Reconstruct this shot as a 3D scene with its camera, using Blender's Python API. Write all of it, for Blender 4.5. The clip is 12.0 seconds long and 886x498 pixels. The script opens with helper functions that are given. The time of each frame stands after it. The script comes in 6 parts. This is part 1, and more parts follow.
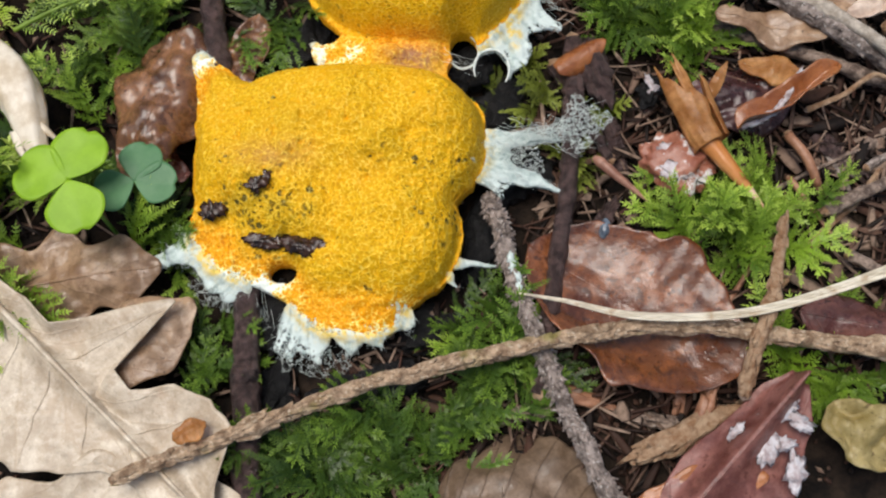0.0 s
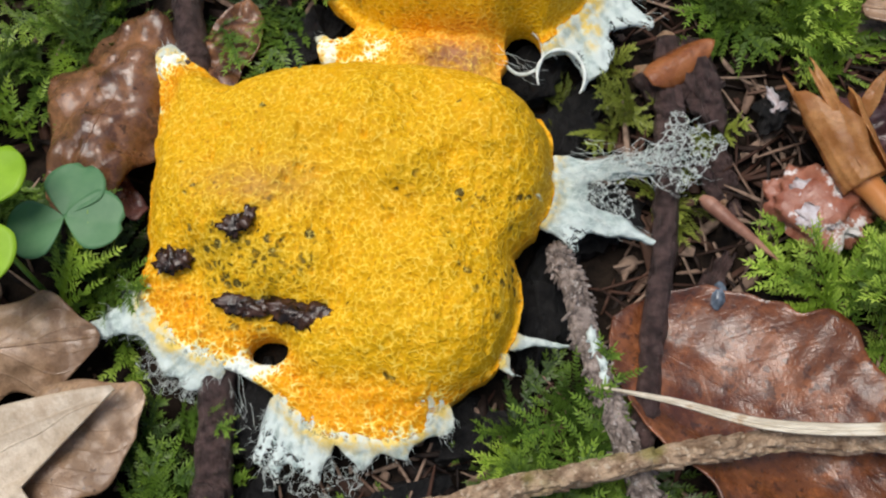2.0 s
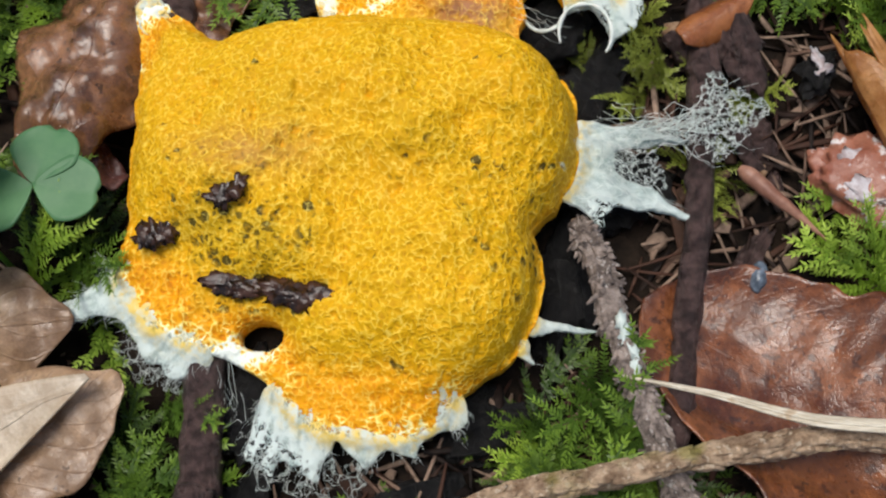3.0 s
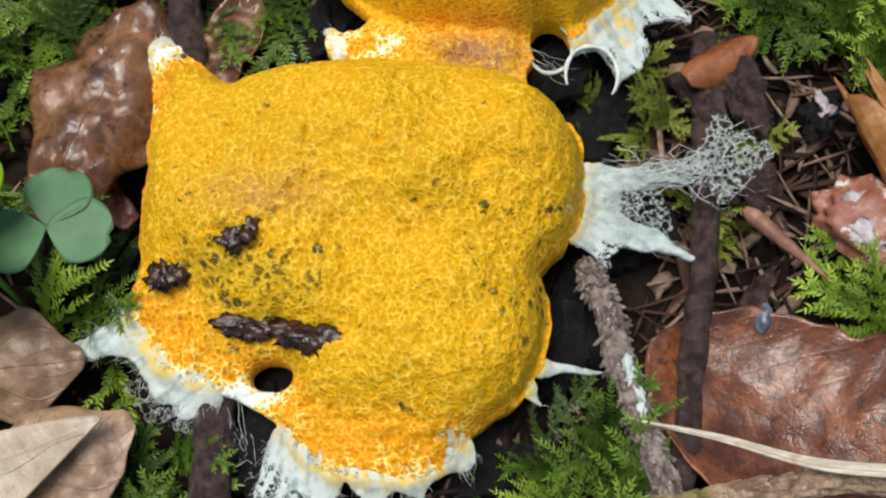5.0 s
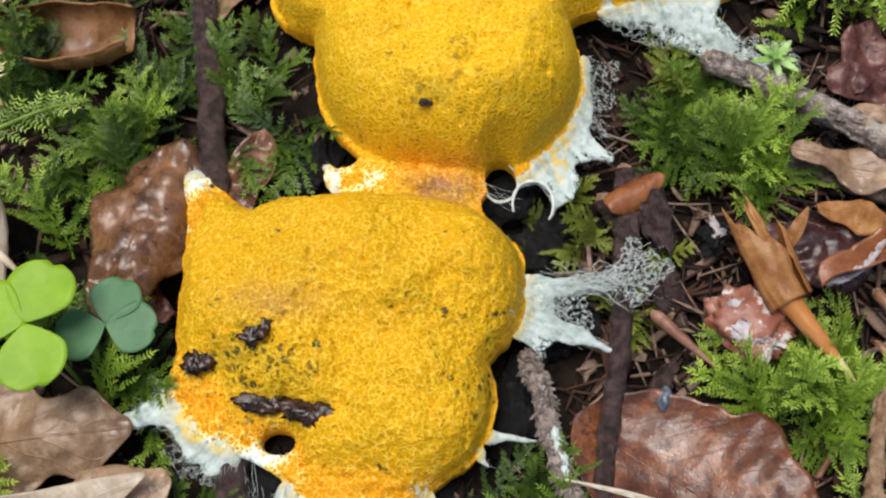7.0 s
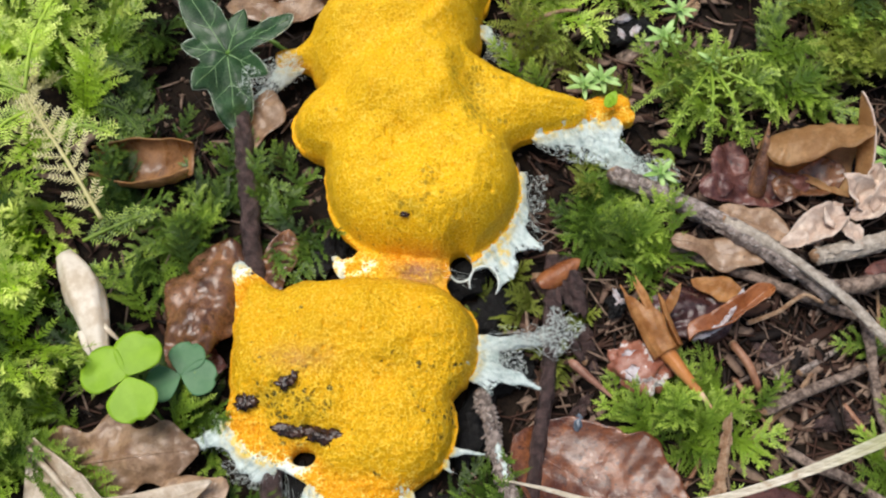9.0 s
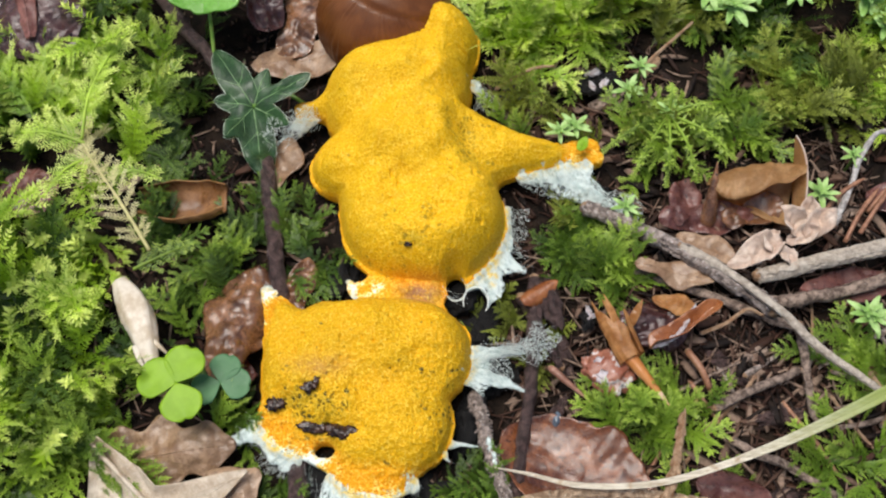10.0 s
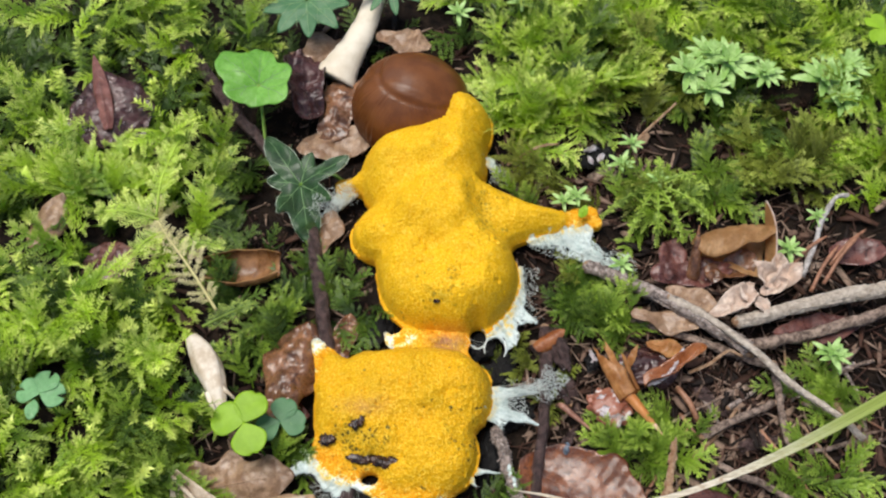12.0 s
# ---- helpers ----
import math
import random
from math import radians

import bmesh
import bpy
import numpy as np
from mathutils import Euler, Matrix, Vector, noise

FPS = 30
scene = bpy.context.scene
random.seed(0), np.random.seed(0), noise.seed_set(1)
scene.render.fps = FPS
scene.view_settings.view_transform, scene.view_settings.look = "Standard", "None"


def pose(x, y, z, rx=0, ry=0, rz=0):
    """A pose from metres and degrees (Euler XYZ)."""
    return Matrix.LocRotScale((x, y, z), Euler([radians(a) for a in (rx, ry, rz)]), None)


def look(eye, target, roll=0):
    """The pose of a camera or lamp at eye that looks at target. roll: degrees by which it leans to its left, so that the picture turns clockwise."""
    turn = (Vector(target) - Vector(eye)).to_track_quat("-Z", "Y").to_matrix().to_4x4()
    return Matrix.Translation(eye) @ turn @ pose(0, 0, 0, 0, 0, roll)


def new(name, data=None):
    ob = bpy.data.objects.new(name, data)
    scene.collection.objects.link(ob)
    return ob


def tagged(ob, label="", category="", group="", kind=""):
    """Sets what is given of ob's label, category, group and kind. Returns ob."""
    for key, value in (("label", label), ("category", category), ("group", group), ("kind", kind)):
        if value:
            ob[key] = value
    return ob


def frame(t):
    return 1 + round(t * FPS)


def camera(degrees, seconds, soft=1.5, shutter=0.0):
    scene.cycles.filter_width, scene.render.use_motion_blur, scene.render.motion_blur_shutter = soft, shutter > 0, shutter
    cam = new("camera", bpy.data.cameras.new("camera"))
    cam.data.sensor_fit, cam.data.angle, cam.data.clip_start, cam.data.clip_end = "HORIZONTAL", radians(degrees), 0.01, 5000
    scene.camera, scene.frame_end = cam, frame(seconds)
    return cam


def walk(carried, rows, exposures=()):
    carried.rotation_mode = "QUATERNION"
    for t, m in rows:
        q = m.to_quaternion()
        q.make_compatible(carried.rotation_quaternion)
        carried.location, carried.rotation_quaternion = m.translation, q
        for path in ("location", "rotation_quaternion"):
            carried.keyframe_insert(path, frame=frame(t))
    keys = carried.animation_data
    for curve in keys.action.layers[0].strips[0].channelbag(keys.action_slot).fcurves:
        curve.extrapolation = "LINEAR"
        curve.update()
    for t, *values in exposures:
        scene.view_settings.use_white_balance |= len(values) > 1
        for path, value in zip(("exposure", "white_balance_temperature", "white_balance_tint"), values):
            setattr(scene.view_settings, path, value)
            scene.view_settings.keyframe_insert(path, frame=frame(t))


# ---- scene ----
cam = camera(50.0, 12.0, 2.2)
PATH = [
    (0, (0.035, -0.065, 0.226), (-0.014, 0.482, -1.697), -5.6),
    (0.5, (0.037, -0.061, 0.21), (-0.003, 0.561, -1.691), -3.8),
    (1, (0.028, -0.057, 0.19), (-0.027, 0.546, -1.716), -4.9),
    (1.5, (0.027, -0.05, 0.175), (-0.041, 0.526, -1.739), -5.9),
    (2, (0.024, -0.042, 0.163), (-0.023, 0.593, -1.733), -3.6),
    (2.5, (0.022, -0.039, 0.156), (-0.004, 0.593, -1.742), -1.8),
    (3, (0.02, -0.037, 0.147), (-0.006, 0.551, -1.765), -1.7),
    (5, (0.019, -0.033, 0.15), (-0.012, 0.58, -1.754), -1.9),
    (5.5, (0.016, -0.033, 0.155), (-0.033, 0.602, -1.741), -3.3),
    (6, (0.014, -0.034, 0.159), (-0.024, 0.628, -1.727), -1.9),
    (6.5, (0.019, -0.036, 0.169), (-0.007, 0.64, -1.713), -0.7),
    (7, (0.024, -0.039, 0.195), (0.007, 0.684, -1.669), -0.0),
    (7.2, (0.024, -0.04, 0.207), (0.016, 0.707, -1.648), 0.6),
    (9, (0.033, -0.058, 0.276), (0.008, 0.725, -1.565), -1.3),
    (9.5, (0.032, -0.067, 0.299), (0.012, 0.73, -1.535), -1.2),
    (10, (0.033, -0.078, 0.324), (0.017, 0.749, -1.497), -1.2),
    (10.5, (0.03, -0.088, 0.348), (0.01, 0.749, -1.469), -1.6),
    (11, (0.029, -0.091, 0.364), (0.004, 0.778, -1.437), -2.3),
    (11.5, (0.026, -0.092, 0.375), (-0.009, 0.809, -1.41), -3.2),
    (12, (0.028, -0.099, 0.381), (-0.007, 0.814, -1.398), -3.3),
]
walk(cam, [(t, look(eye, target, roll)) for t, eye, target, roll in PATH], [(0, 0.50), (3, 0.44), (6, 0.48), (9, 0.56), (12, 0.58)])

# ---- world and light ----
world = bpy.data.worlds.new("overcast_forest_sky")
scene.world = world
world.use_nodes = True
wn = world.node_tree
sky = wn.nodes.new("ShaderNodeTexSky")
sky.sky_type = "NISHITA"
sky.sun_disc = False
sky.sun_elevation, sky.sun_rotation = radians(78), radians(-60)
sky.air_density, sky.dust_density, sky.ozone_density = 1.0, 3.0, 1.0
wn.links.new(sky.outputs[0], wn.nodes["Background"].inputs[0])
wn.nodes["Background"].inputs[1].default_value = 0.074
sun = new("sun", bpy.data.lights.new("sun", "SUN"))
sun.data.energy, sun.data.angle, sun.data.color = 2.2, radians(35), (1.0, 0.96, 0.9)
sun.matrix_world = look((-0.25, 0.18, 1.2), (0, 0, 0))


# ---- numeric helpers (lengths in millimetres) ----
def lattice(ix, iy, seed):
    h = (ix.astype(np.int64) * 374761393 + iy.astype(np.int64) * 668265263 + seed * 1442695041) & 0x7FFFFFFF
    h = ((h ^ (h >> 13)) * 1274126177) & 0x7FFFFFFF
    return ((h ^ (h >> 16)) & 0xFFFF) / 65535.0


def vnoise(x, y, size, seed=0):
    """Smooth noise from -1 to 1 with bumps of that size."""
    x, y = np.asarray(x, float) / size, np.asarray(y, float) / size
    ix, iy = np.floor(x), np.floor(y)
    fx, fy = x - ix, y - iy
    fx, fy = fx * fx * (3 - 2 * fx), fy * fy * (3 - 2 * fy)
    a, b = lattice(ix, iy, seed), lattice(ix + 1, iy, seed)
    c, d = lattice(ix, iy + 1, seed), lattice(ix + 1, iy + 1, seed)
    return 2 * ((a * (1 - fx) + b * fx) * (1 - fy) + (c * (1 - fx) + d * fx) * fy) - 1


def blobs(parts, x, y, soft):
    """Distance to the outline of rounded capsules melted together (negative inside), and their mean last value."""
    total, value = 0.0, 0.0
    for x1, y1, r1, x2, y2, r2, h in parts:
        dx, dy = x2 - x1, y2 - y1
        q = np.clip(((x - x1) * dx + (y - y1) * dy) / max(dx * dx + dy * dy, 1e-6), 0, 1)
        d = np.hypot(x - x1 - q * dx, y - y1 - q * dy) - (r1 + q * (r2 - r1))
        w = np.exp(np.clip(-d / soft, -60, 60))
        total, value = total + w, value + w * h
    return -soft * np.log(np.maximum(total, 1e-26)), value / np.maximum(total, 1e-26)


# the outline of the yellow cushion: lower half, neck and upper half
LOWER = [(-8, 22, 26, -8, 22, 26, 13), (22, 28, 18.9, 22, 28, 18.9, 16), (6, 26, 22, 10, 26, 21, 18), (15, 2, 18.6, 15, 2, 18.6, 16),
         (2, -14.5, 7.5, 12, -15.5, 7, 6), (-26, 4, 8, -21, 1, 7, 7), (-1, -3, 8, 4, -4, 9, 12), (-26, 37, 9, -33.3, 50, 3.2, 7),
         (-24, -2.5, 4.2, -20, -5, 2.0, 4), (-20, -5.5, 1.6, -13, -9.8, 0.3, 4), (-13, -9.8, 0.3, -4, -14, 2.4, 5)]
NECK = [(-3, 53.5, 2.4, 8, 53, 4.2, 3), (8, 51, 6, 24, 51.5, 6.5, 4), (24, 54, 4, 38, 57.5, 2.6, 4)]
BODY = LOWER + NECK
UPPER = [(17, 82, 26.5, 27, 81, 27.5, 22), (-8.5, 103, 13, -8.5, 103, 13, 17), (18, 108, 26, 18, 108, 26, 26), (42, 110, 17, 72, 109, 5, 14),
         (72, 109, 4.2, 81, 110.5, 3.0, 7), (82, 110.5, 3.0, 88.5, 113.2, 2.6, 7), (82, 110.5, 3.0, 90, 107.5, 2.6, 7), (4.5, 133, 22.5, 4.5, 134, 22.5, 24), (21, 139, 21, 21, 140, 20.5, 25), (28, 160, 17.5, 28, 160, 17.5, 22),
         (-18, 131, 4.5, -25.5, 129.5, 3.8, 8)]


def thin_zone(x, y):
    """Where the cushion runs out flat: foot, lower lip, horn and arm end."""
    t = np.exp(-((x - 4) / 20) ** 2 - ((y + 20) / 9) ** 2) + np.exp(-((x + 29) / 10) ** 2 - ((y + 1) / 8) ** 2) + np.exp(-((x + 34) / 5) ** 2 - ((y - 48) / 9) ** 2)
    t = t + 0.8 * np.exp(-((x + 14) / 8) ** 2 - ((y + 9) / 5) ** 2) + 0.7 * np.exp(-((x - 84) / 9) ** 2 - ((y - 111) / 7) ** 2)
    return np.clip(t, 0, 1)


# hollows in which dark crusts lie: x, y, half length, half width, depth
HOLLOWS = [(-13.2, 13, 4.2, 3.0, 1.6), (-25.6, 9, 4.5, 3.6, 1.6), (-4, -1.2, 7.5, 3.4, 2.0), (-13.0, 0.6, 6.0, 2.6, 1.5), (-10, 16, 7, 4, 1.6), (12, 14, 8, 6, 1.2), (24, 16, 5, 7, 1.0)]


def swell(e, h, run):
    q = np.clip(-(e + 1.0) / run, 0, 1)
    return h * (1 - (1 - q) ** 2) ** 0.62, q


def cushion(x, y):
    """Signed distance to the edge of the slime mould and its height over the edge."""
    x, y = np.asarray(x, float), np.asarray(y, float)
    d, _ = blobs(BODY + UPPER, x, y, 1.8)
    d = d + 0.7 * vnoise(x, y, 7, 3) + 0.35 * vnoise(x, y, 2.2, 4)
    hole = 1 - np.hypot((x + 10.4) / 3.6, (y + 6.6) / 2.4)
    ring = 1 - np.hypot((x - 35) / 3.7, (y - 53.4) / 4.5)
    d = np.maximum(d, np.maximum(hole, ring) * 3)
    rim = np.clip(-d / 2.5, 0, 1)
    low, ql = swell(*blobs(LOWER, x, y, 4.5), 14.0)
    high, qh = swell(*blobs(UPPER, x, y, 4.0), 14.0)
    neck, qn = swell(*blobs(NECK, x, y, 2.0), 5.0)
    t = thin_zone(x, y)
    low, high = low * (1 - t) + t * 4.0 * ql, high * (1 - t) + t * 4.0 * qh
    k = 1.3
    z = k * np.log((np.exp(low / k) + np.exp(high / k) + np.exp(neck / k)) / 3.0)
    z = np.maximum(z, 0) * np.sqrt(rim)
    q = np.clip(ql + qh + qn, 0, 1) * rim
    z = z + q * (3.2 * vnoise(x, y, 17, 5) + 2.3 * vnoise(x, y, 7.5, 6) + 0.7 * vnoise(x, y, 3, 7))
    for hx, hy, rx, ry, deep in HOLLOWS:
        z = z - deep * np.exp(-(((x - hx) / rx) ** 2 + ((y - hy) / ry) ** 2))
    return d, z - 2.0 * np.exp(-(((x - 3) / 3.5) ** 2 + ((y - 4) / 14) ** 2))


def ground_z(x, y):
    """Height of the soil."""
    x, y = np.asarray(x, float), np.asarray(y, float)
    z = -13 + 2.2 * vnoise(x, y, 40, 11) + 1.3 * vnoise(x, y, 14, 12) + 0.6 * vnoise(x, y, 5, 13)
    z = z + 5.5 / (1 + np.exp((x + 75) / 18)) + 13 * np.exp(-(((x + 160) / 55) ** 2 + ((y - 20) / 60) ** 2))
    d, _ = blobs(BODY + UPPER, x, y, 6)
    return z + 6.5 / (1 + np.exp((d + 4) / 3))


# ---- mesh helpers ----
def make_mesh(name, verts, faces, smooth=True, values=None, uv=None):
    me = bpy.data.meshes.new(name)
    verts = np.asarray(verts, np.float32) * 0.001
    if isinstance(faces, np.ndarray):
        n, k = faces.shape
        me.vertices.add(len(verts))
        me.vertices.foreach_set("co", verts.ravel())
        me.loops.add(n * k)
        me.loops.foreach_set("vertex_index", faces.astype(np.int32).ravel())
        me.polygons.add(n)
        me.polygons.foreach_set("loop_start", np.arange(0, n * k, k, dtype=np.int32))
        me.update(calc_edges=True)
    else:
        me.from_pydata([tuple(v) for v in verts.tolist()], [], faces)
    if smooth:
        me.polygons.foreach_set("use_smooth", np.ones(len(me.polygons), bool))
    for key, data in (values or {}).items():
        me.attributes.new(key, "FLOAT", "POINT").data.foreach_set("value", np.asarray(data, np.float32))
    if uv is not None:
        index = np.zeros(len(me.loops), np.int32)
        me.loops.foreach_get("vertex_index", index)
        me.uv_layers.new(name="UVMap").data.foreach_set("uv", np.asarray(uv, np.float32)[index].ravel())
    me.validate()
    return me


def thing(name, x, y, z, label, category, group="", kind="", rx=0, ry=0, rz=0):
    ob = new(name)
    ob.empty_display_size = 0.005
    ob.matrix_world = pose(x * 0.001, y * 0.001, z * 0.001, rx, ry, rz)
    return tagged(ob, label, category, group, kind)


def part(name, shape, material, parent=None, label="", kind="", smooth=True, values=None, uv=None):
    """Links (verts, faces) as one mesh under its thing."""
    me = make_mesh(name, shape[0], shape[1], smooth, values, uv)
    me.materials.append(material)
    ob = new(name, me)
    ob.parent = parent
    return tagged(ob, label, kind=kind)


def join(shapes):
    verts, faces, base = [], [], 0
    for v, f in shapes:
        verts.append(np.asarray(v, float))
        faces += [tuple(i + base for i in face) for face in (f.tolist() if isinstance(f, np.ndarray) else f)]
        base += len(v)
    return np.concatenate(verts), faces


def smooth_path(points, count):
    """A smooth line through a few points."""
    p = np.asarray(points, float)
    p = np.vstack([2 * p[0] - p[1], p, 2 * p[-1] - p[-2]])
    out = []
    for t in np.linspace(0, len(p) - 3.0001, count):
        i, f = int(t), t - int(t)
        a, b, c, d = p[i:i + 4]
        out.append(0.5 * (2 * b + (c - a) * f + (2 * a - 5 * b + 4 * c - d) * f * f + (3 * b - a - 3 * c + d) * f**3))
    return np.array(out)


def frames_along(path):
    tan = np.gradient(path, axis=0)
    tan /= np.maximum(np.linalg.norm(tan, axis=1, keepdims=True), 1e-9)
    side = np.cross(tan, [0, 0, 1.0])
    side[np.linalg.norm(side, axis=1) < 0.05] = (1, 0, 0)
    side /= np.linalg.norm(side, axis=1, keepdims=True)
    return tan, side, np.cross(side, tan)


def tube(path, radius, sides=8, rough=0.0, seed=0, flat=1.0, ridges=0):
    """A closed tube along a path, with an uneven surface."""
    path = np.asarray(path, float)
    n = len(path)
    radius = np.broadcast_to(np.asarray(radius, float), (n,))
    tan, side, up = frames_along(path)
    a = np.linspace(0, 2 * np.pi, sides, endpoint=False)
    run = np.concatenate([[0], np.cumsum(np.linalg.norm(np.diff(path, axis=0), axis=1))])
    r = radius[:, None] * (1 + rough * (vnoise(run[:, None] + 0 * a, 3 * np.cos(a) + 0 * run[:, None], 2.2, seed) + 0.6 * vnoise(run[:, None] + 40 * np.sin(a), 2 * a + 0 * run[:, None], 0.9, seed + 1)))
    if ridges:
        r = r * (1 + 0.10 * np.sin(ridges * a + 0.15 * run[:, None]))
    verts = path[:, None] + r[..., None] * (np.cos(a)[None, :, None] * side[:, None] + flat * np.sin(a)[None, :, None] * up[:, None])
    verts = np.concatenate([verts.reshape(-1, 3), path[:1], path[-1:]])
    faces = []
    for i in range(n - 1):
        for j in range(sides):
            k = (j + 1) % sides
            faces.append((i * sides + j, i * sides + k, (i + 1) * sides + k, (i + 1) * sides + j))
    for j in range(sides):
        k = (j + 1) % sides
        faces.append((k, j, n * sides))
        faces.append(((n - 1) * sides + j, (n - 1) * sides + k, n * sides + 1))
    return verts, faces


def sheet_shape(p, thick):
    """A thin closed sheet from a grid of points (rows, columns, 3)."""
    nu, nv, _ = p.shape
    du, dv = np.gradient(p, axis=0), np.gradient(p, axis=1)
    nrm = np.cross(du, dv)
    nrm /= np.maximum(np.linalg.norm(nrm, axis=2, keepdims=True), 1e-9)
    verts = np.concatenate([(p + nrm * thick / 2).reshape(-1, 3), (p - nrm * thick / 2).reshape(-1, 3)])
    base, faces = nu * nv, []
    for i in range(nu - 1):
        for j in range(nv - 1):
            a, b, c, d = i * nv + j, (i + 1) * nv + j, (i + 1) * nv + j + 1, i * nv + j + 1
            faces += [(a, b, c, d), (base + d, base + c, base + b, base + a)]
    rim = [i * nv for i in range(nu)] + [(nu - 1) * nv + j for j in range(1, nv)] + [i * nv + nv - 1 for i in range(nu - 2, -1, -1)] + list(range(nv - 2, 0, -1))
    for a, b in zip(rim, rim[1:] + rim[:1]):
        faces.append((b, a, base + a, base + b))
    return verts, faces


def lump(rx, ry, rz, seed=0, rough=0.15, rings=10, sides=14, point=0.0):
    """An uneven stone-like lump; point draws its +x end out."""
    verts, faces = [], []
    for i in range(rings + 1):
        t = math.pi * i / rings
        for j in range(sides):
            a = 2 * math.pi * j / sides
            v = np.array([math.cos(t), math.sin(t) * math.cos(a), math.sin(t) * math.sin(a)])
            k = 1 + rough * noise.noise(Vector(v * 2.1) + Vector((seed * 3.7, 0, 0))) + rough * 0.5 * noise.noise(Vector(v * 5.3) + Vector((seed * 1.3, 5, 0)))
            s = 1 - point * max(0, v[0])
            verts.append((v[0] * rx * k, v[1] * ry * k * s, v[2] * rz * k * s))
    for i in range(rings):
        for j in range(sides):
            k = (j + 1) % sides
            faces.append((i * sides + j, (i + 1) * sides + j, (i + 1) * sides + k, i * sides + k))
    return np.array(verts), faces


# ---- materials ----
class Nodes:
    """A small writer of node materials."""

    def __init__(self, name, rough=0.6, spec=0.4):
        self.m = bpy.data.materials.new(name)
        self.m.use_nodes = True
        self.t = self.m.node_tree
        self.b = self.t.nodes["Principled BSDF"]
        self.b.inputs["Roughness"].default_value = rough
        self.b.inputs["Specular IOR Level"].default_value = spec
        self.co = self.t.nodes.new("ShaderNodeTexCoord").outputs["Object"]

    def put(self, socket, value):
        if isinstance(value, bpy.types.NodeSocket):
            self.t.links.new(value, socket)
        elif isinstance(value, tuple) and len(value) == 3 and socket.type == "RGBA":
            socket.default_value = (*value, 1)
        else:
            socket.default_value = value

    def noise(self, size, detail=4.0, rough=0.6, stretch=None, distort=0.0):
        """Noise with features of that many millimetres."""
        n = self.t.nodes.new("ShaderNodeTexNoise")
        n.inputs["Scale"].default_value = 1000.0 / size
        n.inputs["Detail"].default_value, n.inputs["Roughness"].default_value = detail, rough
        n.inputs["Distortion"].default_value = distort
        co = self.co
        if stretch:
            k = self.t.nodes.new("ShaderNodeMapping")
            k.inputs["Scale"].default_value = stretch
            self.put(k.inputs["Vector"], co)
            co = k.outputs[0]
        self.put(n.inputs["Vector"], co)
        return n.outputs["Fac"]

    def net(self, size, width=0.09, detail=1.5, distort=1.2):
        """A mesh of winding threads, 1 on a thread."""
        return self.ramp(self.math("ABSOLUTE", self.math("SUBTRACT", self.noise(size, detail, 0.55, None, distort), 0.5)), 0.0, width, 1, 0)

    def cells(self, size, feature="F1"):
        n = self.t.nodes.new("ShaderNodeTexVoronoi")
        n.feature = feature
        n.inputs["Scale"].default_value = 1000.0 / size
        self.put(n.inputs["Vector"], self.co)
        return n.outputs["Distance"]

    def strands(self, size, wander):
        """Distance from the strands of a wandering net, 0 on a strand."""
        n = self.t.nodes.new("ShaderNodeTexVoronoi")
        n.feature = "DISTANCE_TO_EDGE"
        n.inputs["Scale"].default_value = 1000.0 / size
        k = self.t.nodes.new("ShaderNodeTexNoise")
        k.inputs["Scale"].default_value, k.inputs["Detail"].default_value = 900.0 / size, 3.0
        self.put(k.inputs["Vector"], self.co)
        m = self.t.nodes.new("ShaderNodeVectorMath")
        m.operation = "MULTIPLY_ADD"
        self.put(m.inputs[0], k.outputs["Color"])
        m.inputs[1].default_value = (wander * size * 0.001,) * 3
        self.put(m.inputs[2], self.co)
        self.put(n.inputs["Vector"], m.outputs[0])
        return n.outputs["Distance"]

    def ramp(self, fac, low, high, a=0.0, b=1.0):
        n = self.t.nodes.new("ShaderNodeMapRange")
        n.interpolation_type = "SMOOTHSTEP"
        for key, v in (("Value", fac), ("From Min", low), ("From Max", high), ("To Min", a), ("To Max", b)):
            self.put(n.inputs[key], v)
        return n.outputs[0]

    def math(self, op, a, b=0.0):
        n = self.t.nodes.new("ShaderNodeMath")
        n.operation = op
        self.put(n.inputs[0], a)
        self.put(n.inputs[1], b)
        return n.outputs[0]

    def mix(self, fac, a, b):
        n = self.t.nodes.new("ShaderNodeMix")
        n.data_type = "RGBA"
        self.put(n.inputs[0], fac)
        self.put(n.inputs[6], a)
        self.put(n.inputs[7], b)
        return n.outputs[2]

    def value(self, name):
        n = self.t.nodes.new("ShaderNodeAttribute")
        n.attribute_name = name
        return n.outputs["Fac"]

    def island(self):
        return self.t.nodes.new("ShaderNodeNewGeometry").outputs["Random Per Island"]

    def uv(self):
        n = self.t.nodes.new("ShaderNodeSeparateXYZ")
        self.put(n.inputs[0], self.t.nodes.new("ShaderNodeTexCoord").outputs["UV"])
        return n.outputs[0], n.outputs[1]

    def done(self, colour, height=None, mm=0.2, strength=0.6, rough=None, sheer=0.0):
        self.put(self.b.inputs["Base Color"], colour)
        if rough is not None:
            self.put(self.b.inputs["Roughness"], rough)
        if height is not None:
            n = self.t.nodes.new("ShaderNodeBump")
            n.inputs["Strength"].default_value, n.inputs["Distance"].default_value = strength, mm * 0.001
            self.put(n.inputs["Height"], height)
            self.put(self.b.inputs["Normal"], n.outputs[0])
            self.put(self.b.inputs["Coat Normal"], n.outputs[0])
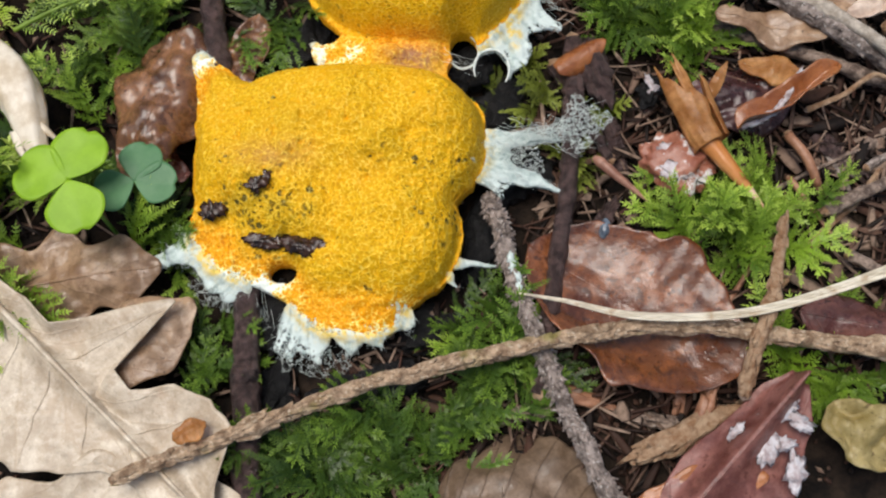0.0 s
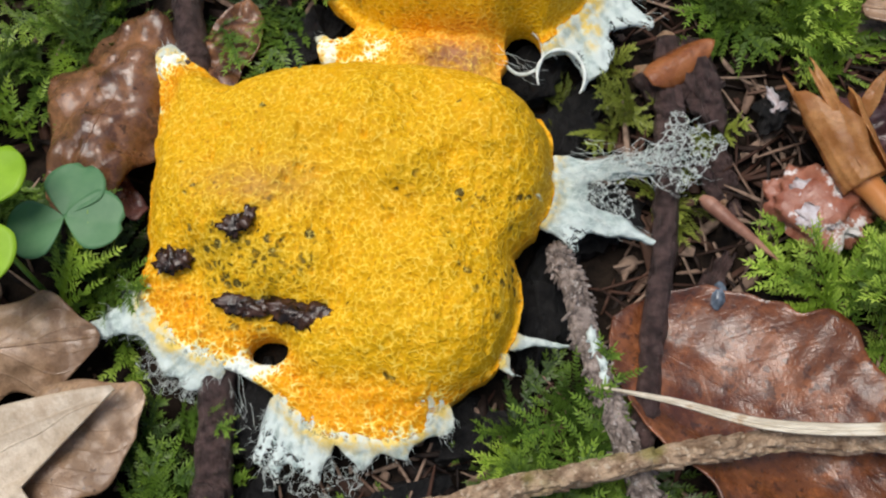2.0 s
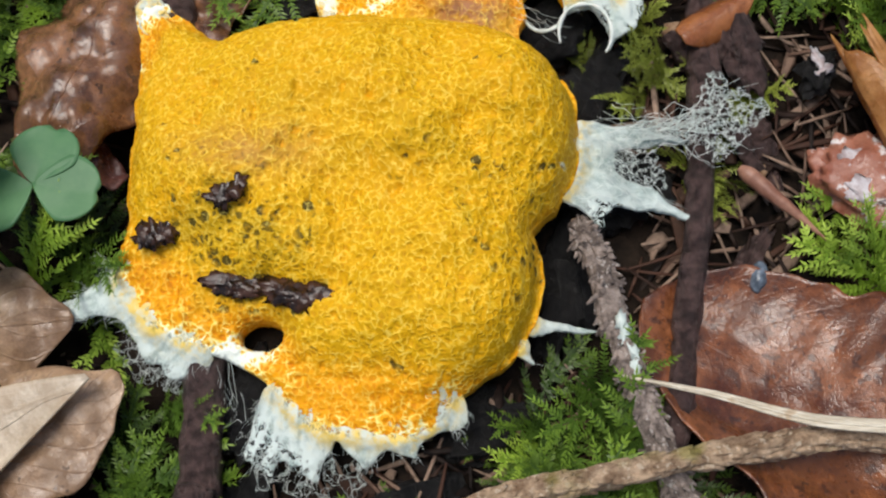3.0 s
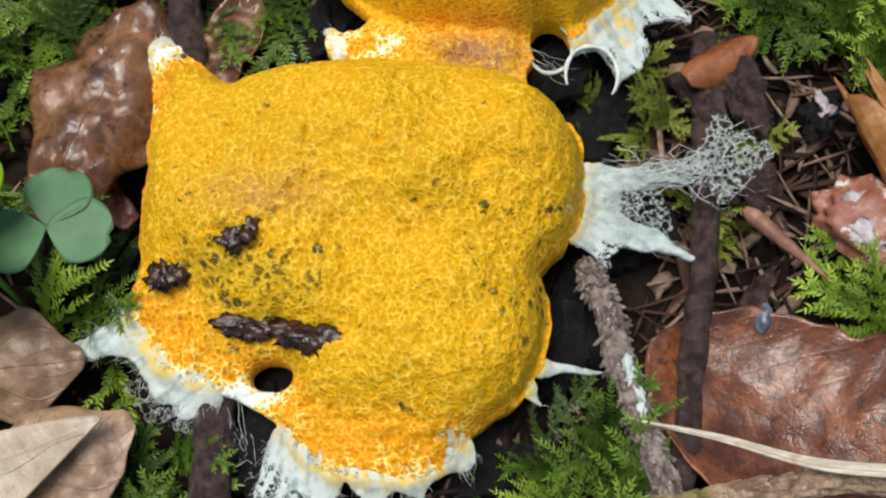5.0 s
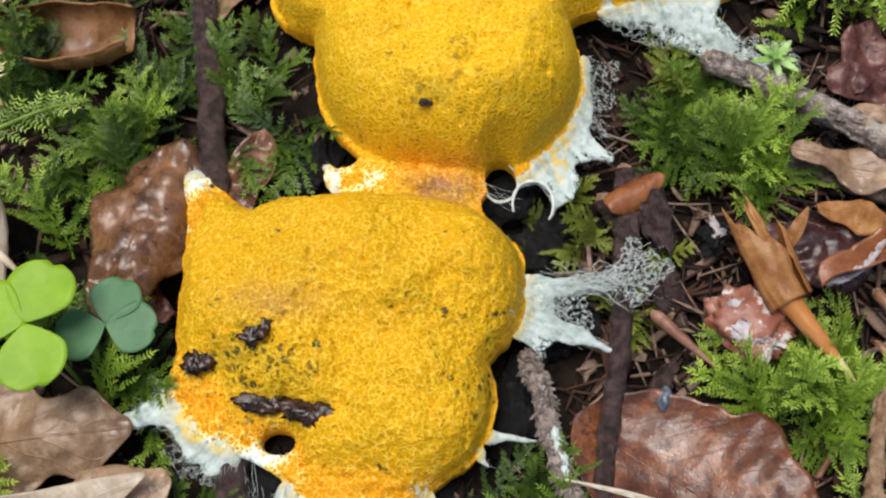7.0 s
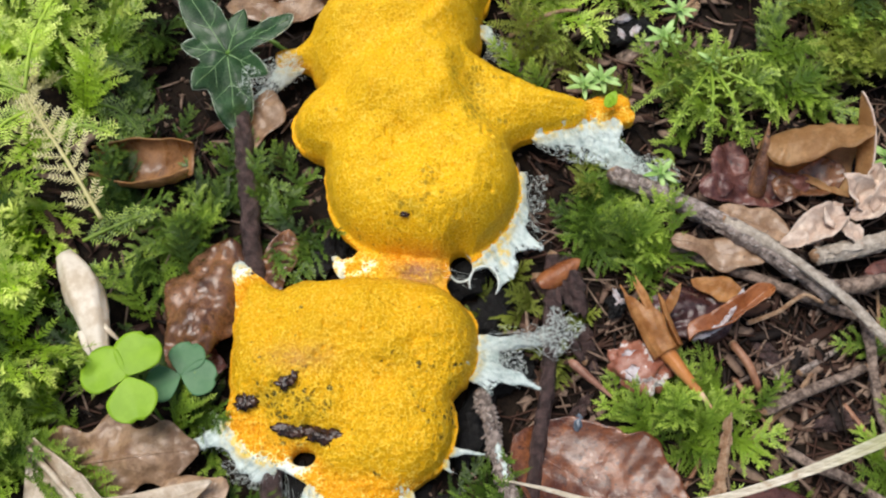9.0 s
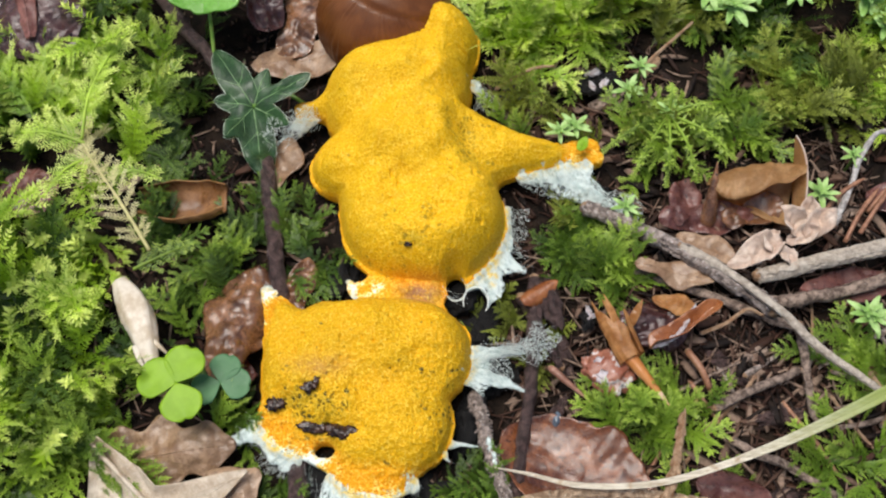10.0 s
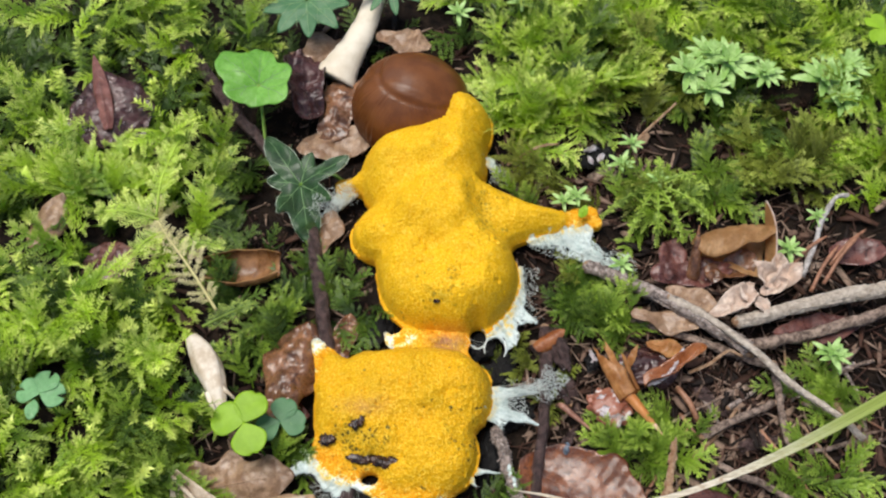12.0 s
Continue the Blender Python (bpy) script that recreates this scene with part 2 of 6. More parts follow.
        if sheer:
            t = self.t.nodes.new("ShaderNodeBsdfTranslucent")
            self.put(t.inputs[0], colour)
            s = self.t.nodes.new("ShaderNodeMixShader")
            s.inputs[0].default_value = sheer
            self.t.links.new(self.b.outputs[0], s.inputs[1])
            self.t.links.new(t.outputs[0], s.inputs[2])
            self.t.links.new(s.outputs[0], self.t.nodes["Material Output"].inputs[0])
        return self.m


def soil_material():
    n = Nodes("humus", 0.9, 0.1)
    c = n.mix(n.ramp(n.noise(6, 5), 0.35, 0.7), (0.006, 0.005, 0.0045), (0.030, 0.020, 0.014))
    c = n.mix(n.ramp(n.noise(40, 3), 0.45, 0.65, 0, 0.6), c, (0.015, 0.011, 0.008))
    return n.done(c, n.noise(2.2, 6), 1.2, 0.9)


def mould_material():
    n = Nodes("yellow_mould", 0.66, 0.22)
    mid, big = n.noise(5, 4), n.noise(18, 3)
    wide, close = n.strands(1.9, 0.9), n.strands(1.05, 0.6)
    worn = n.math("MULTIPLY", n.value("pitted"), 0.30)
    calm = n.ramp(n.noise(13, 3), 0.44, 0.64)
    round_pore = n.ramp(n.math("ADD", n.cells(2.3), n.math("MULTIPLY", n.noise(1.3, 3), 0.22)), 0.43, 0.53, 1, 0)
    round_pore = n.math("MULTIPLY", round_pore, n.ramp(n.math("ADD", n.noise(7, 3), n.math("MULTIPLY", n.value("pitted"), 0.22)), 0.64, 0.72))
    open_at = n.ramp(n.math("ADD", n.noise(6, 4, 0.65), worn), 0.66, 0.82)
    hole = n.math("MULTIPLY", n.ramp(n.math("ADD", wide, n.math("MULTIPLY", n.noise(2.2, 3), 0.35)), 0.36, 0.46), open_at)
    dot = n.math("MULTIPLY", n.ramp(n.math("ADD", close, n.math("MULTIPLY", n.noise(1.5, 3), 0.6)), 0.64, 0.72), n.ramp(n.math("ADD", n.noise(8, 5, 0.7), worn), 0.52, 0.72, 0.03, 1))
    pores = n.math("MULTIPLY", n.math("MAXIMUM", round_pore, n.math("MAXIMUM", n.math("MULTIPLY", hole, 0.85), n.math("MULTIPLY", dot, 0.62))), n.value("aged"))
    fine = n.math("ADD", n.math("MULTIPLY", n.math("SUBTRACT", 1.0, n.ramp(close, 0.02, 0.34)), 0.45), n.math("ADD", n.math("MULTIPLY", n.math("SUBTRACT", 1.0, n.ramp(wide, 0.02, 0.30)), 0.25), n.math("MULTIPLY", n.noise(0.9, 4, 0.7), 0.45)))
    c = n.mix(n.ramp(fine, 0.20, 0.62), (0.56, 0.280, 0.001), (0.65, 0.360, 0.0015))
    c = n.mix(n.ramp(fine, 0.62, 0.95, 0, 0.6), c, (0.80, 0.475, 0.004))
    c = n.mix(n.math("MULTIPLY", calm, 0.5), c, (0.66, 0.335, 0.0012))
    c = n.mix(n.ramp(n.value("aged"), 0.5, 1.0, 0.5, 0.0), c, n.mix(n.ramp(fine, 0.25, 0.7), (0.66, 0.355, 0.002), (0.84, 0.50, 0.004)))
    c = n.mix(n.ramp(mid, 0.45, 0.75, 0, 0.35), c, (0.74, 0.355, 0.002))
    c = n.mix(n.ramp(big, 0.50, 0.70, 0, 0.30), c, (0.52, 0.32, 0.005))
    c = n.mix(n.math("MULTIPLY", open_at, 0.45), c, (0.46, 0.32, 0.010))
    c = n.mix(n.ramp(n.value("rim"), 0.25, 0.8, 0, 0.9), c, n.mix(n.ramp(fine, 0.25, 0.75), (0.66, 0.225, 0.001), (0.78, 0.335, 0.002)))
    c = n.mix(n.math("MULTIPLY", pores, n.ramp(n.value("rim"), 0.4, 0.9, 0.92, 0.25)), c, (0.050, 0.042, 0.008))
    c = n.mix(n.math("MULTIPLY", n.value("bruise"), n.ramp(n.noise(2.5, 4), 0.3, 0.6, 0.3, 0.9)), c, (0.33, 0.16, 0.09))
    c = n.mix(n.ramp(n.math("ADD", n.value("pale"), n.math("MULTIPLY", n.math("SUBTRACT", fine, 0.45), 0.9)), 0.30, 0.66), c, (0.92, 0.74, 0.16))
    c = n.mix(n.ramp(n.math("ADD", n.value("pale"), n.math("MULTIPLY", n.math("SUBTRACT", fine, 0.45), 0.9)), 0.50, 0.85), c, (0.80, 0.86, 0.78))
    h = n.math("SUBTRACT", n.math("MULTIPLY", fine, n.ramp(calm, 0, 1, 1.0, 0.5)), n.math("MULTIPLY", pores, 0.9))
    return n.done(c, h, 0.38, 0.65)


def pale_material():
    n = Nodes("white_margin", 0.7, 0.3)
    fib = n.math("ADD", n.math("MULTIPLY", n.noise(0.7, 5, 0.7, distort=2.0), 0.5), n.math("MULTIPLY", n.value("fibre"), 0.5))
    c = n.mix(n.ramp(fib, 0.30, 0.58), (0.37, 0.475, 0.45), (0.65, 0.74, 0.705))
    c = n.mix(n.math("MULTIPLY", n.ramp(n.value("rim"), 0.1, 1.0), n.ramp(n.noise(2.4, 4), 0.40, 0.64, 0.1, 0.85)), c, (0.86, 0.60, 0.06))
    lace = n.math("MAXIMUM", n.net(2.4, 0.07, 1.0, 1.2), n.math("MULTIPLY", n.net(1.2, 0.06, 1.0, 1.2), 0.8))
    lace = n.math("MAXIMUM", lace, n.ramp(n.value("fibre"), 0.52, 0.66))
    n.put(n.b.inputs["Alpha"], n.ramp(n.math("ADD", lace, n.math("MULTIPLY", n.math("SUBTRACT", 1.0, n.value("thin")), 1.1)), 0.0, 0.75))
    return n.done(c, fib, 0.6, 0.8, sheer=0.0)


def moss_material(name, dark, light, tip):
    n = Nodes(name, 0.42, 0.4)
    c = n.mix(n.ramp(n.noise(22, 3), 0.35, 0.65), dark, light)
    c = n.mix(n.math("MULTIPLY", n.island(), 0.35), c, tuple(0.6 * v for v in light))
    # Frond bases: old growth is darker, deepened further in colour for shaded gaps.
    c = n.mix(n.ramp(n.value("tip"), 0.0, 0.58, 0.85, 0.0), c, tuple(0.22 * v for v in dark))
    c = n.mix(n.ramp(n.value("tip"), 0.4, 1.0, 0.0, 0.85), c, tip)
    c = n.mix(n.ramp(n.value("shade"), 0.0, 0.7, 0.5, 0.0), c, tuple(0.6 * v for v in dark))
    return n.done(c, sheer=0.22)


def leaf_material(name, a, b, vein, rough=0.4, wear=(0.03, 0.02, 0.015), sheer=0.1, veins=9.0, vein_amount=0.5, dust=None, spots=0.62, stain=None, coat=0.12, dust_at=0.54):
    n = Nodes(name, rough, 0.5)
    n.b.inputs["Coat Weight"].default_value, n.b.inputs["Coat Roughness"].default_value = coat, 0.14
    c = n.mix(n.ramp(n.noise(9, 6, 0.7), 0.34, 0.66), a, b)
    c = n.mix(n.ramp(n.noise(1.6, 4), 0.5, 0.75, 0, 0.45), c, tuple(0.6 * v for v in a))
    u, v = n.uv()
    rise = n.math("ABSOLUTE", n.math("SUBTRACT", v, 0.5))
    phase = n.math("FRACT", n.math("MULTIPLY", n.math("SUBTRACT", u, n.math("MULTIPLY", rise, 0.55)), veins))
    line = n.ramp(n.math("ABSOLUTE", n.math("SUBTRACT", phase, 0.5)), 0.0, 0.07, 1, 0)
    mesh = n.ramp(n.strands(1.1, 0.7), 0.0, 0.14, 1, 0)
    c = n.mix(n.math("MULTIPLY", line, vein_amount), c, vein)
    c = n.mix(n.math("MULTIPLY", mesh, 0.12), c, vein)
    c = n.mix(n.ramp(n.noise(2.6, 3), spots, spots + 0.05, 0, 0.8), c, wear)
    c = n.mix(n.ramp(n.noise(0.8, 2), spots + 0.06, spots + 0.10, 0, 0.7), c, wear)
    if stain:
        c = n.mix(n.ramp(n.noise(16, 6, 0.7), 0.50, 0.60, 0, 0.55), c, stain)
    if dust:
        c = n.mix(n.ramp(n.noise(5, 5, 0.7), dust_at, dust_at + 0.08, 0, 0.85), c, dust)
    h = n.math("ADD", n.math("MULTIPLY", n.noise(2.6, 6, 0.65), 0.8), n.math("ADD", n.math("MULTIPLY", line, 0.9 * vein_amount), n.math("MULTIPLY", mesh, 0.07)))
    return n.done(c, h, 0.45, 0.7, rough=n.ramp(n.noise(4, 3), 0.3, 0.7, rough - 0.12, rough + 0.2), sheer=sheer)


def bark_material(name, a, b, fleck=(0.3, 0.27, 0.22), rough=0.7, fleck_at=0.66, along=(1, 1, 1), green=None):
    n = Nodes(name, rough, 0.4)
    c = n.mix(n.ramp(n.noise(2.4, 6, 0.65, along), 0.35, 0.66), a, b)
    c = n.mix(n.ramp(n.noise(1.1, 4), fleck_at, fleck_at + 0.06, 0, 0.8), c, fleck)
    if green:
        c = n.mix(n.ramp(n.noise(14, 3), 0.52, 0.66, 0, 0.7), c, green)
    return n.done(c, n.math("ADD", n.noise(1.0, 6, 0.7, along), n.math("MULTIPLY", n.noise(3.2, 4, 0.6, along), 1.2)), 1.2, 1.0)


def plain_material(name, a, b, size=3.0, rough=0.5, sheer=0.0, mm=0.2, spec=0.4):
    n = Nodes(name, rough, spec)
    f = n.noise(size, 5)
    return n.done(n.mix(n.ramp(f, 0.35, 0.65), a, b), n.noise(size * 0.35, 4), mm, 0.6, sheer=sheer)


def litter_material():
    n = Nodes("needle_litter", 0.7, 0.2)
    i = n.island()
    c = n.mix(n.ramp(i, 0.1, 0.75), (0.007, 0.0045, 0.004), (0.085, 0.038, 0.024))
    c = n.mix(n.ramp(i, 0.56, 1.0), c, (0.30, 0.21, 0.155))
    return n.done(n.mix(n.ramp(n.noise(2, 4), 0.4, 0.7, 0, 0.6), c, (0.035, 0.022, 0.016)), n.noise(0.8, 4), 0.25, 0.7)


def blade_material():
    n = Nodes("straw_grass", 0.5, 0.4)
    c = n.mix(n.ramp(n.noise(1.0, 4, 0.6, (0.15, 1, 1)), 0.35, 0.65), (0.54, 0.47, 0.35), (0.80, 0.74, 0.61))
    c = n.mix(n.ramp(n.noise(3.5, 4), 0.55, 0.68, 0, 0.7), c, (0.46, 0.32, 0.18))
    c = n.mix(n.ramp(n.value("green"), 0.60, 0.86), c, (0.28, 0.36, 0.07))
    return n.done(c, n.noise(0.8, 3, 0.5, (0.1, 1, 1)), 0.2, 0.6, sheer=0.2)


SOIL = soil_material()
MOULD = mould_material()
PALE = pale_material()
FILM = plain_material("grey_white_film", (0.34, 0.27, 0.27), (0.55, 0.53, 0.55), 1.6, 0.35, 0, 0.3)
WEB = plain_material("white_threads", (0.68, 0.77, 0.73), (0.84, 0.89, 0.85), 2, 0.7, 0.2)
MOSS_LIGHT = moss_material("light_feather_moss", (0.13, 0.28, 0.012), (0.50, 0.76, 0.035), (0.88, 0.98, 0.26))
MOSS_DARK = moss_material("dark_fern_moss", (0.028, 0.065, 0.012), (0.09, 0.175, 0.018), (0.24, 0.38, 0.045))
MOSS_FRESH = moss_material("fresh_fern_moss", (0.07, 0.15, 0.016), (0.25, 0.41, 0.03), (0.56, 0.74, 0.12))
MOSS_OLIVE = moss_material("olive_moss", (0.08, 0.10, 0.014), (0.23, 0.28, 0.03), (0.46, 0.54, 0.10))
STRAW_MOSS = moss_material("straw_moss", (0.62, 0.56, 0.22), (0.74, 0.68, 0.32), (0.84, 0.78, 0.42))
ROSETTE = plain_material("star_moss", (0.34, 0.58, 0.14), (0.60, 0.82, 0.34), 5, 0.4, 0.35)
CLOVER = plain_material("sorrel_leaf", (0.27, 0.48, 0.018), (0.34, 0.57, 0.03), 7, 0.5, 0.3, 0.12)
# Sorrel green again with shade put into the colour; cut leaves reuse it.
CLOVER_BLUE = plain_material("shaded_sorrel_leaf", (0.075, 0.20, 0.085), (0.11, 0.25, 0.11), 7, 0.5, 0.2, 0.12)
SEEDLING = leaf_material("seedling_leaf", (0.18, 0.44, 0.17), (0.26, 0.55, 0.24), (0.35, 0.6, 0.35), 0.5, (0.2, 0.45, 0.2), 0.3, 6, 0.2)
IVY = leaf_material("ivy_leaf", (0.005, 0.030, 0.006), (0.018, 0.075, 0.014), (0.3, 0.4, 0.22), 0.42, (0.02, 0.07, 0.02), 0.08, 5, 0.0, coat=0.15)
IVY_LIGHT = leaf_material("young_ivy_leaf", (0.15, 0.42, 0.04), (0.25, 0.56, 0.09), (0.4, 0.62, 0.25), 0.3, (0.2, 0.5, 0.1), 0.3, 5, 0.0)
STALK = plain_material("green_stalk", (0.14, 0.30, 0.04), (0.25, 0.42, 0.08), 4, 0.5, 0.2)
OAK = leaf_material("pale_oak_leaf", (0.43, 0.335, 0.235), (0.70, 0.61, 0.48), (0.46, 0.34, 0.21), 0.45, (0.10, 0.07, 0.04), 0.12, 6, 0.22, spots=0.74, stain=(0.42, 0.30, 0.19), coat=0.3)
TAN = leaf_material("tan_dead_leaf", (0.21, 0.115, 0.06), (0.47, 0.31, 0.19), (0.22, 0.14, 0.08), 0.42, (0.07, 0.045, 0.03), 0.1, 7, 0.25, spots=0.68, stain=(0.13, 0.07, 0.035), coat=0.45)
BROWN = leaf_material("brown_dead_leaf", (0.060, 0.024, 0.012), (0.33, 0.155, 0.072), (0.08, 0.035, 0.02), 0.24, (0.03, 0.015, 0.01), 0.05, 7, 0.12, coat=0.6, stain=(0.05, 0.02, 0.01))
BEECH = leaf_material("beech_leaf", (0.075, 0.020, 0.007), (0.29, 0.100, 0.036), (0.15, 0.06, 0.025), 0.26, (0.06, 0.025, 0.015), 0.06, 8, 0.08, coat=0.5, spots=0.58, stain=(0.05, 0.015, 0.006))
RUST = leaf_material("glossy_red_scale", (0.20, 0.06, 0.018), (0.38, 0.14, 0.045), (0.2, 0.06, 0.02), 0.25, (0.1, 0.03, 0.01), 0.05, 5, 0.05, spots=0.8, coat=0.5)
MAROON = leaf_material("maroon_dead_leaf", (0.06, 0.020, 0.018), (0.19, 0.075, 0.058), (0.2, 0.1, 0.09), 0.3, (0.02, 0.01, 0.01), 0.03, 5, 0.25)
BLACKISH = leaf_material("black_purple_leaf", (0.024, 0.009, 0.009), (0.09, 0.036, 0.034), (0.12, 0.07, 0.07), 0.25, (0.01, 0.005, 0.005), 0.02, 5, 0.2)
CRUSTED = leaf_material("crusted_red_bract", (0.26, 0.085, 0.05), (0.44, 0.19, 0.12), (0.22, 0.09, 0.08), 0.32, (0.08, 0.03, 0.02), 0.08, 5, 0.1, dust=(0.78, 0.77, 0.76), spots=0.7)
PINKISH = leaf_material("pinkish_bract", (0.12, 0.035, 0.028), (0.30, 0.125, 0.10), (0.22, 0.09, 0.08), 0.42, (0.1, 0.03, 0.02), 0.08, 5, 0.2, dust=(0.75, 0.74, 0.74), dust_at=0.66)
OCHRE = leaf_material("ochre_dead_leaf", (0.25, 0.19, 0.06), (0.42, 0.34, 0.15), (0.25, 0.16, 0.06), 0.45, (0.12, 0.08, 0.03), 0.1, 6, 0.3)
AMBER = leaf_material("amber_husk", (0.50, 0.21, 0.06), (0.82, 0.46, 0.17), (0.40, 0.17, 0.05), 0.26, (0.3, 0.12, 0.04), 0.55, 14, 0.25, spots=0.72)
CURLED = leaf_material("curled_amber_leaf", (0.50, 0.27, 0.10), (0.74, 0.48, 0.23), (0.40, 0.20, 0.07), 0.35, (0.25, 0.12, 0.05), 0.6, 8, 0.12, spots=0.76)
CREAM = leaf_material("cream_husk", (0.56, 0.40, 0.31), (0.84, 0.72, 0.61), (0.5, 0.38, 0.24), 0.5, (0.35, 0.25, 0.15), 0.15, 10, 0.3, spots=0.75)
STICK_DARK = bark_material("dark_wet_bark", (0.032, 0.020, 0.019), (0.115, 0.072, 0.066), (0.26, 0.22, 0.21), 0.30, 0.68)
STICK_TAN = bark_material("ribbed_tan_bark", (0.25, 0.155, 0.09), (0.66, 0.48, 0.32), (0.70, 0.58, 0.43), 0.65, 0.58, green=(0.30, 0.27, 0.06))
STICK_GREY = bark_material("grey_bark", (0.10, 0.066, 0.050), (0.44, 0.33, 0.26), (0.55, 0.5, 0.45), 0.7, 0.64)
STICK_FLAKE = bark_material("flaking_grey_bark", (0.13, 0.10, 0.085), (0.50, 0.41, 0.36), (0.7, 0.65, 0.6), 0.7, 0.58)
STICK_BARE = bark_material("bare_split_wood", (0.40, 0.33, 0.26), (0.70, 0.62, 0.52), (0.66, 0.6, 0.5), 0.6, 0.62)
STICK_WHITE = bark_material("whitish_twig_bark", (0.34, 0.31, 0.29), (0.66, 0.63, 0.60), (0.75, 0.72, 0.7), 0.6, 0.6)
STICK_PALE = bark_material("pale_twig_bark", (0.30, 0.16, 0.08), (0.52, 0.36, 0.23), (0.6, 0.5, 0.4), 0.6, 0.68)
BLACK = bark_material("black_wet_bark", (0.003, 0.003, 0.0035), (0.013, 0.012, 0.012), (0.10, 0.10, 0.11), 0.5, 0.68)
CRUST = plain_material("dark_wet_crust", (0.010, 0.005, 0.003), (0.055, 0.024, 0.014), 2.2, 0.22, 0, 0.25, 0.45)
HUSK = plain_material("papery_husk", (0.60, 0.49, 0.35), (0.84, 0.76, 0.63), 6, 0.42, 0.15, 0.12)
PALE_VEIN = plain_material("pale_leaf_vein", (0.14, 0.26, 0.10), (0.24, 0.38, 0.17), 2, 0.4)
LITTER = litter_material()
RUST_BROWN = leaf_material("rusty_curled_leaf", (0.16, 0.065, 0.022), (0.42, 0.21, 0.085), (0.12, 0.05, 0.02), 0.32, (0.06, 0.025, 0.015), 0.25, 7, 0.15, spots=0.68, coat=0.3)
SLUG_SKIN = plain_material("wrinkled_rust_skin", (0.115, 0.036, 0.008), (0.17, 0.058, 0.014), 9, 0.38, 0, 0.25)
CRACKED = leaf_material("crackled_grey_brown_leaf", (0.11, 0.07, 0.042), (0.24, 0.165, 0.11), (0.05, 0.03, 0.018), 0.5, (0.05, 0.03, 0.02), 0.03, 7, 0.5, spots=0.7, stain=(0.09, 0.055, 0.03))
LEAF_RIM = plain_material("pale_leaf_edge", (0.45, 0.55, 0.42), (0.62, 0.70, 0.58), 2, 0.45)
STRAW = blade_material()
NEEDLE = plain_material("rust_needle", (0.20, 0.09, 0.05), (0.34, 0.17, 0.10), 3, 0.45)
ROOT = plain_material("cream_stalk_skin", (0.62, 0.55, 0.42), (0.74, 0.68, 0.55), 12, 0.55)


# ---- ground ----
def build_ground():
    def axis(a, b, step):
        mid = np.arange(a, b + step, step)
        out = np.cumsum(step * 1.25 ** np.arange(1, 20))
        return np.concatenate([(a - out)[::-1], mid, b + out])
    xs, ys = axis(-250, 290, 2.2), axis(-110, 310, 2.2)
    x, y = np.meshgrid(xs, ys, indexing="ij")
    far = np.clip(np.maximum(np.abs(x) - 400, np.abs(y - 100) - 400) / 600, 0, 1)
    z = ground_z(x, y) + far * 8 * vnoise(x, y, 300, 8)
    nu, nv = x.shape
    i = (np.arange(nu - 1)[:, None] * nv + np.arange(nv - 1)).ravel()
    faces = np.stack([i, i + nv, i + nv + 1, i + 1], 1)
    me = make_mesh("ground", np.stack([x, y, z], 2).reshape(-1, 3), faces)
    me.materials.append(SOIL)
    tagged(new("ground", me), "dark damp forest soil under moss and litter", "ground", kind="structure")


build_ground()


# ---- the slime mould ----
def field_mesh(dist, height, box, step):
    """The part of the plane where dist is negative, its rim drawn onto the outline."""
    xs, ys = np.arange(box[0], box[1], step), np.arange(box[2], box[3], step)
    x, y = np.meshgrid(xs, ys, indexing="ij")
    d = dist(x, y)
    cell = (d[:-1, :-1] < 0) | (d[1:, :-1] < 0) | (d[1:, 1:] < 0) | (d[:-1, 1:] < 0)
    for _ in range(3):
        e = 0.05
        gx, gy = (dist(x + e, y) - d) / e, (dist(x, y + e) - d) / e
        k = np.where(d > 0, np.clip(d, 0, step) / np.maximum(gx * gx + gy * gy, 0.2), 0)
        x, y = x - k * gx, y - k * gy
        d = dist(x, y)
    nv = x.shape[1]
    i, j = np.nonzero(cell)
    a = i * nv + j
    faces = np.stack([a, a + nv, a + nv + 1, a + 1], 1)
    used, inverse = np.unique(faces, return_inverse=True)
    x, y, d = x.ravel()[used], y.ravel()[used], d.ravel()[used]
    return x, y, height(x, y), d, inverse.reshape(faces.shape)


def with_skirt(verts, faces, drop):
    """Adds a wall below the rim of a sheet of quads."""
    edges = np.concatenate([faces[:, [0, 1]], faces[:, [1, 2]], faces[:, [2, 3]], faces[:, [3, 0]]])
    key = np.sort(edges, 1)
    _, first, count = np.unique(key, axis=0, return_index=True, return_counts=True)
    rim = edges[first[count == 1]]
    ring = np.unique(rim)
    where = {int(v): len(verts) + n for n, v in enumerate(ring)}
    low = verts[ring].copy()
    low[:, 2] -= drop
    wall = np.array([(b, a, where[int(a)], where[int(b)]) for a, b in rim])
    return np.concatenate([verts, low]), np.concatenate([faces, wall]), ring


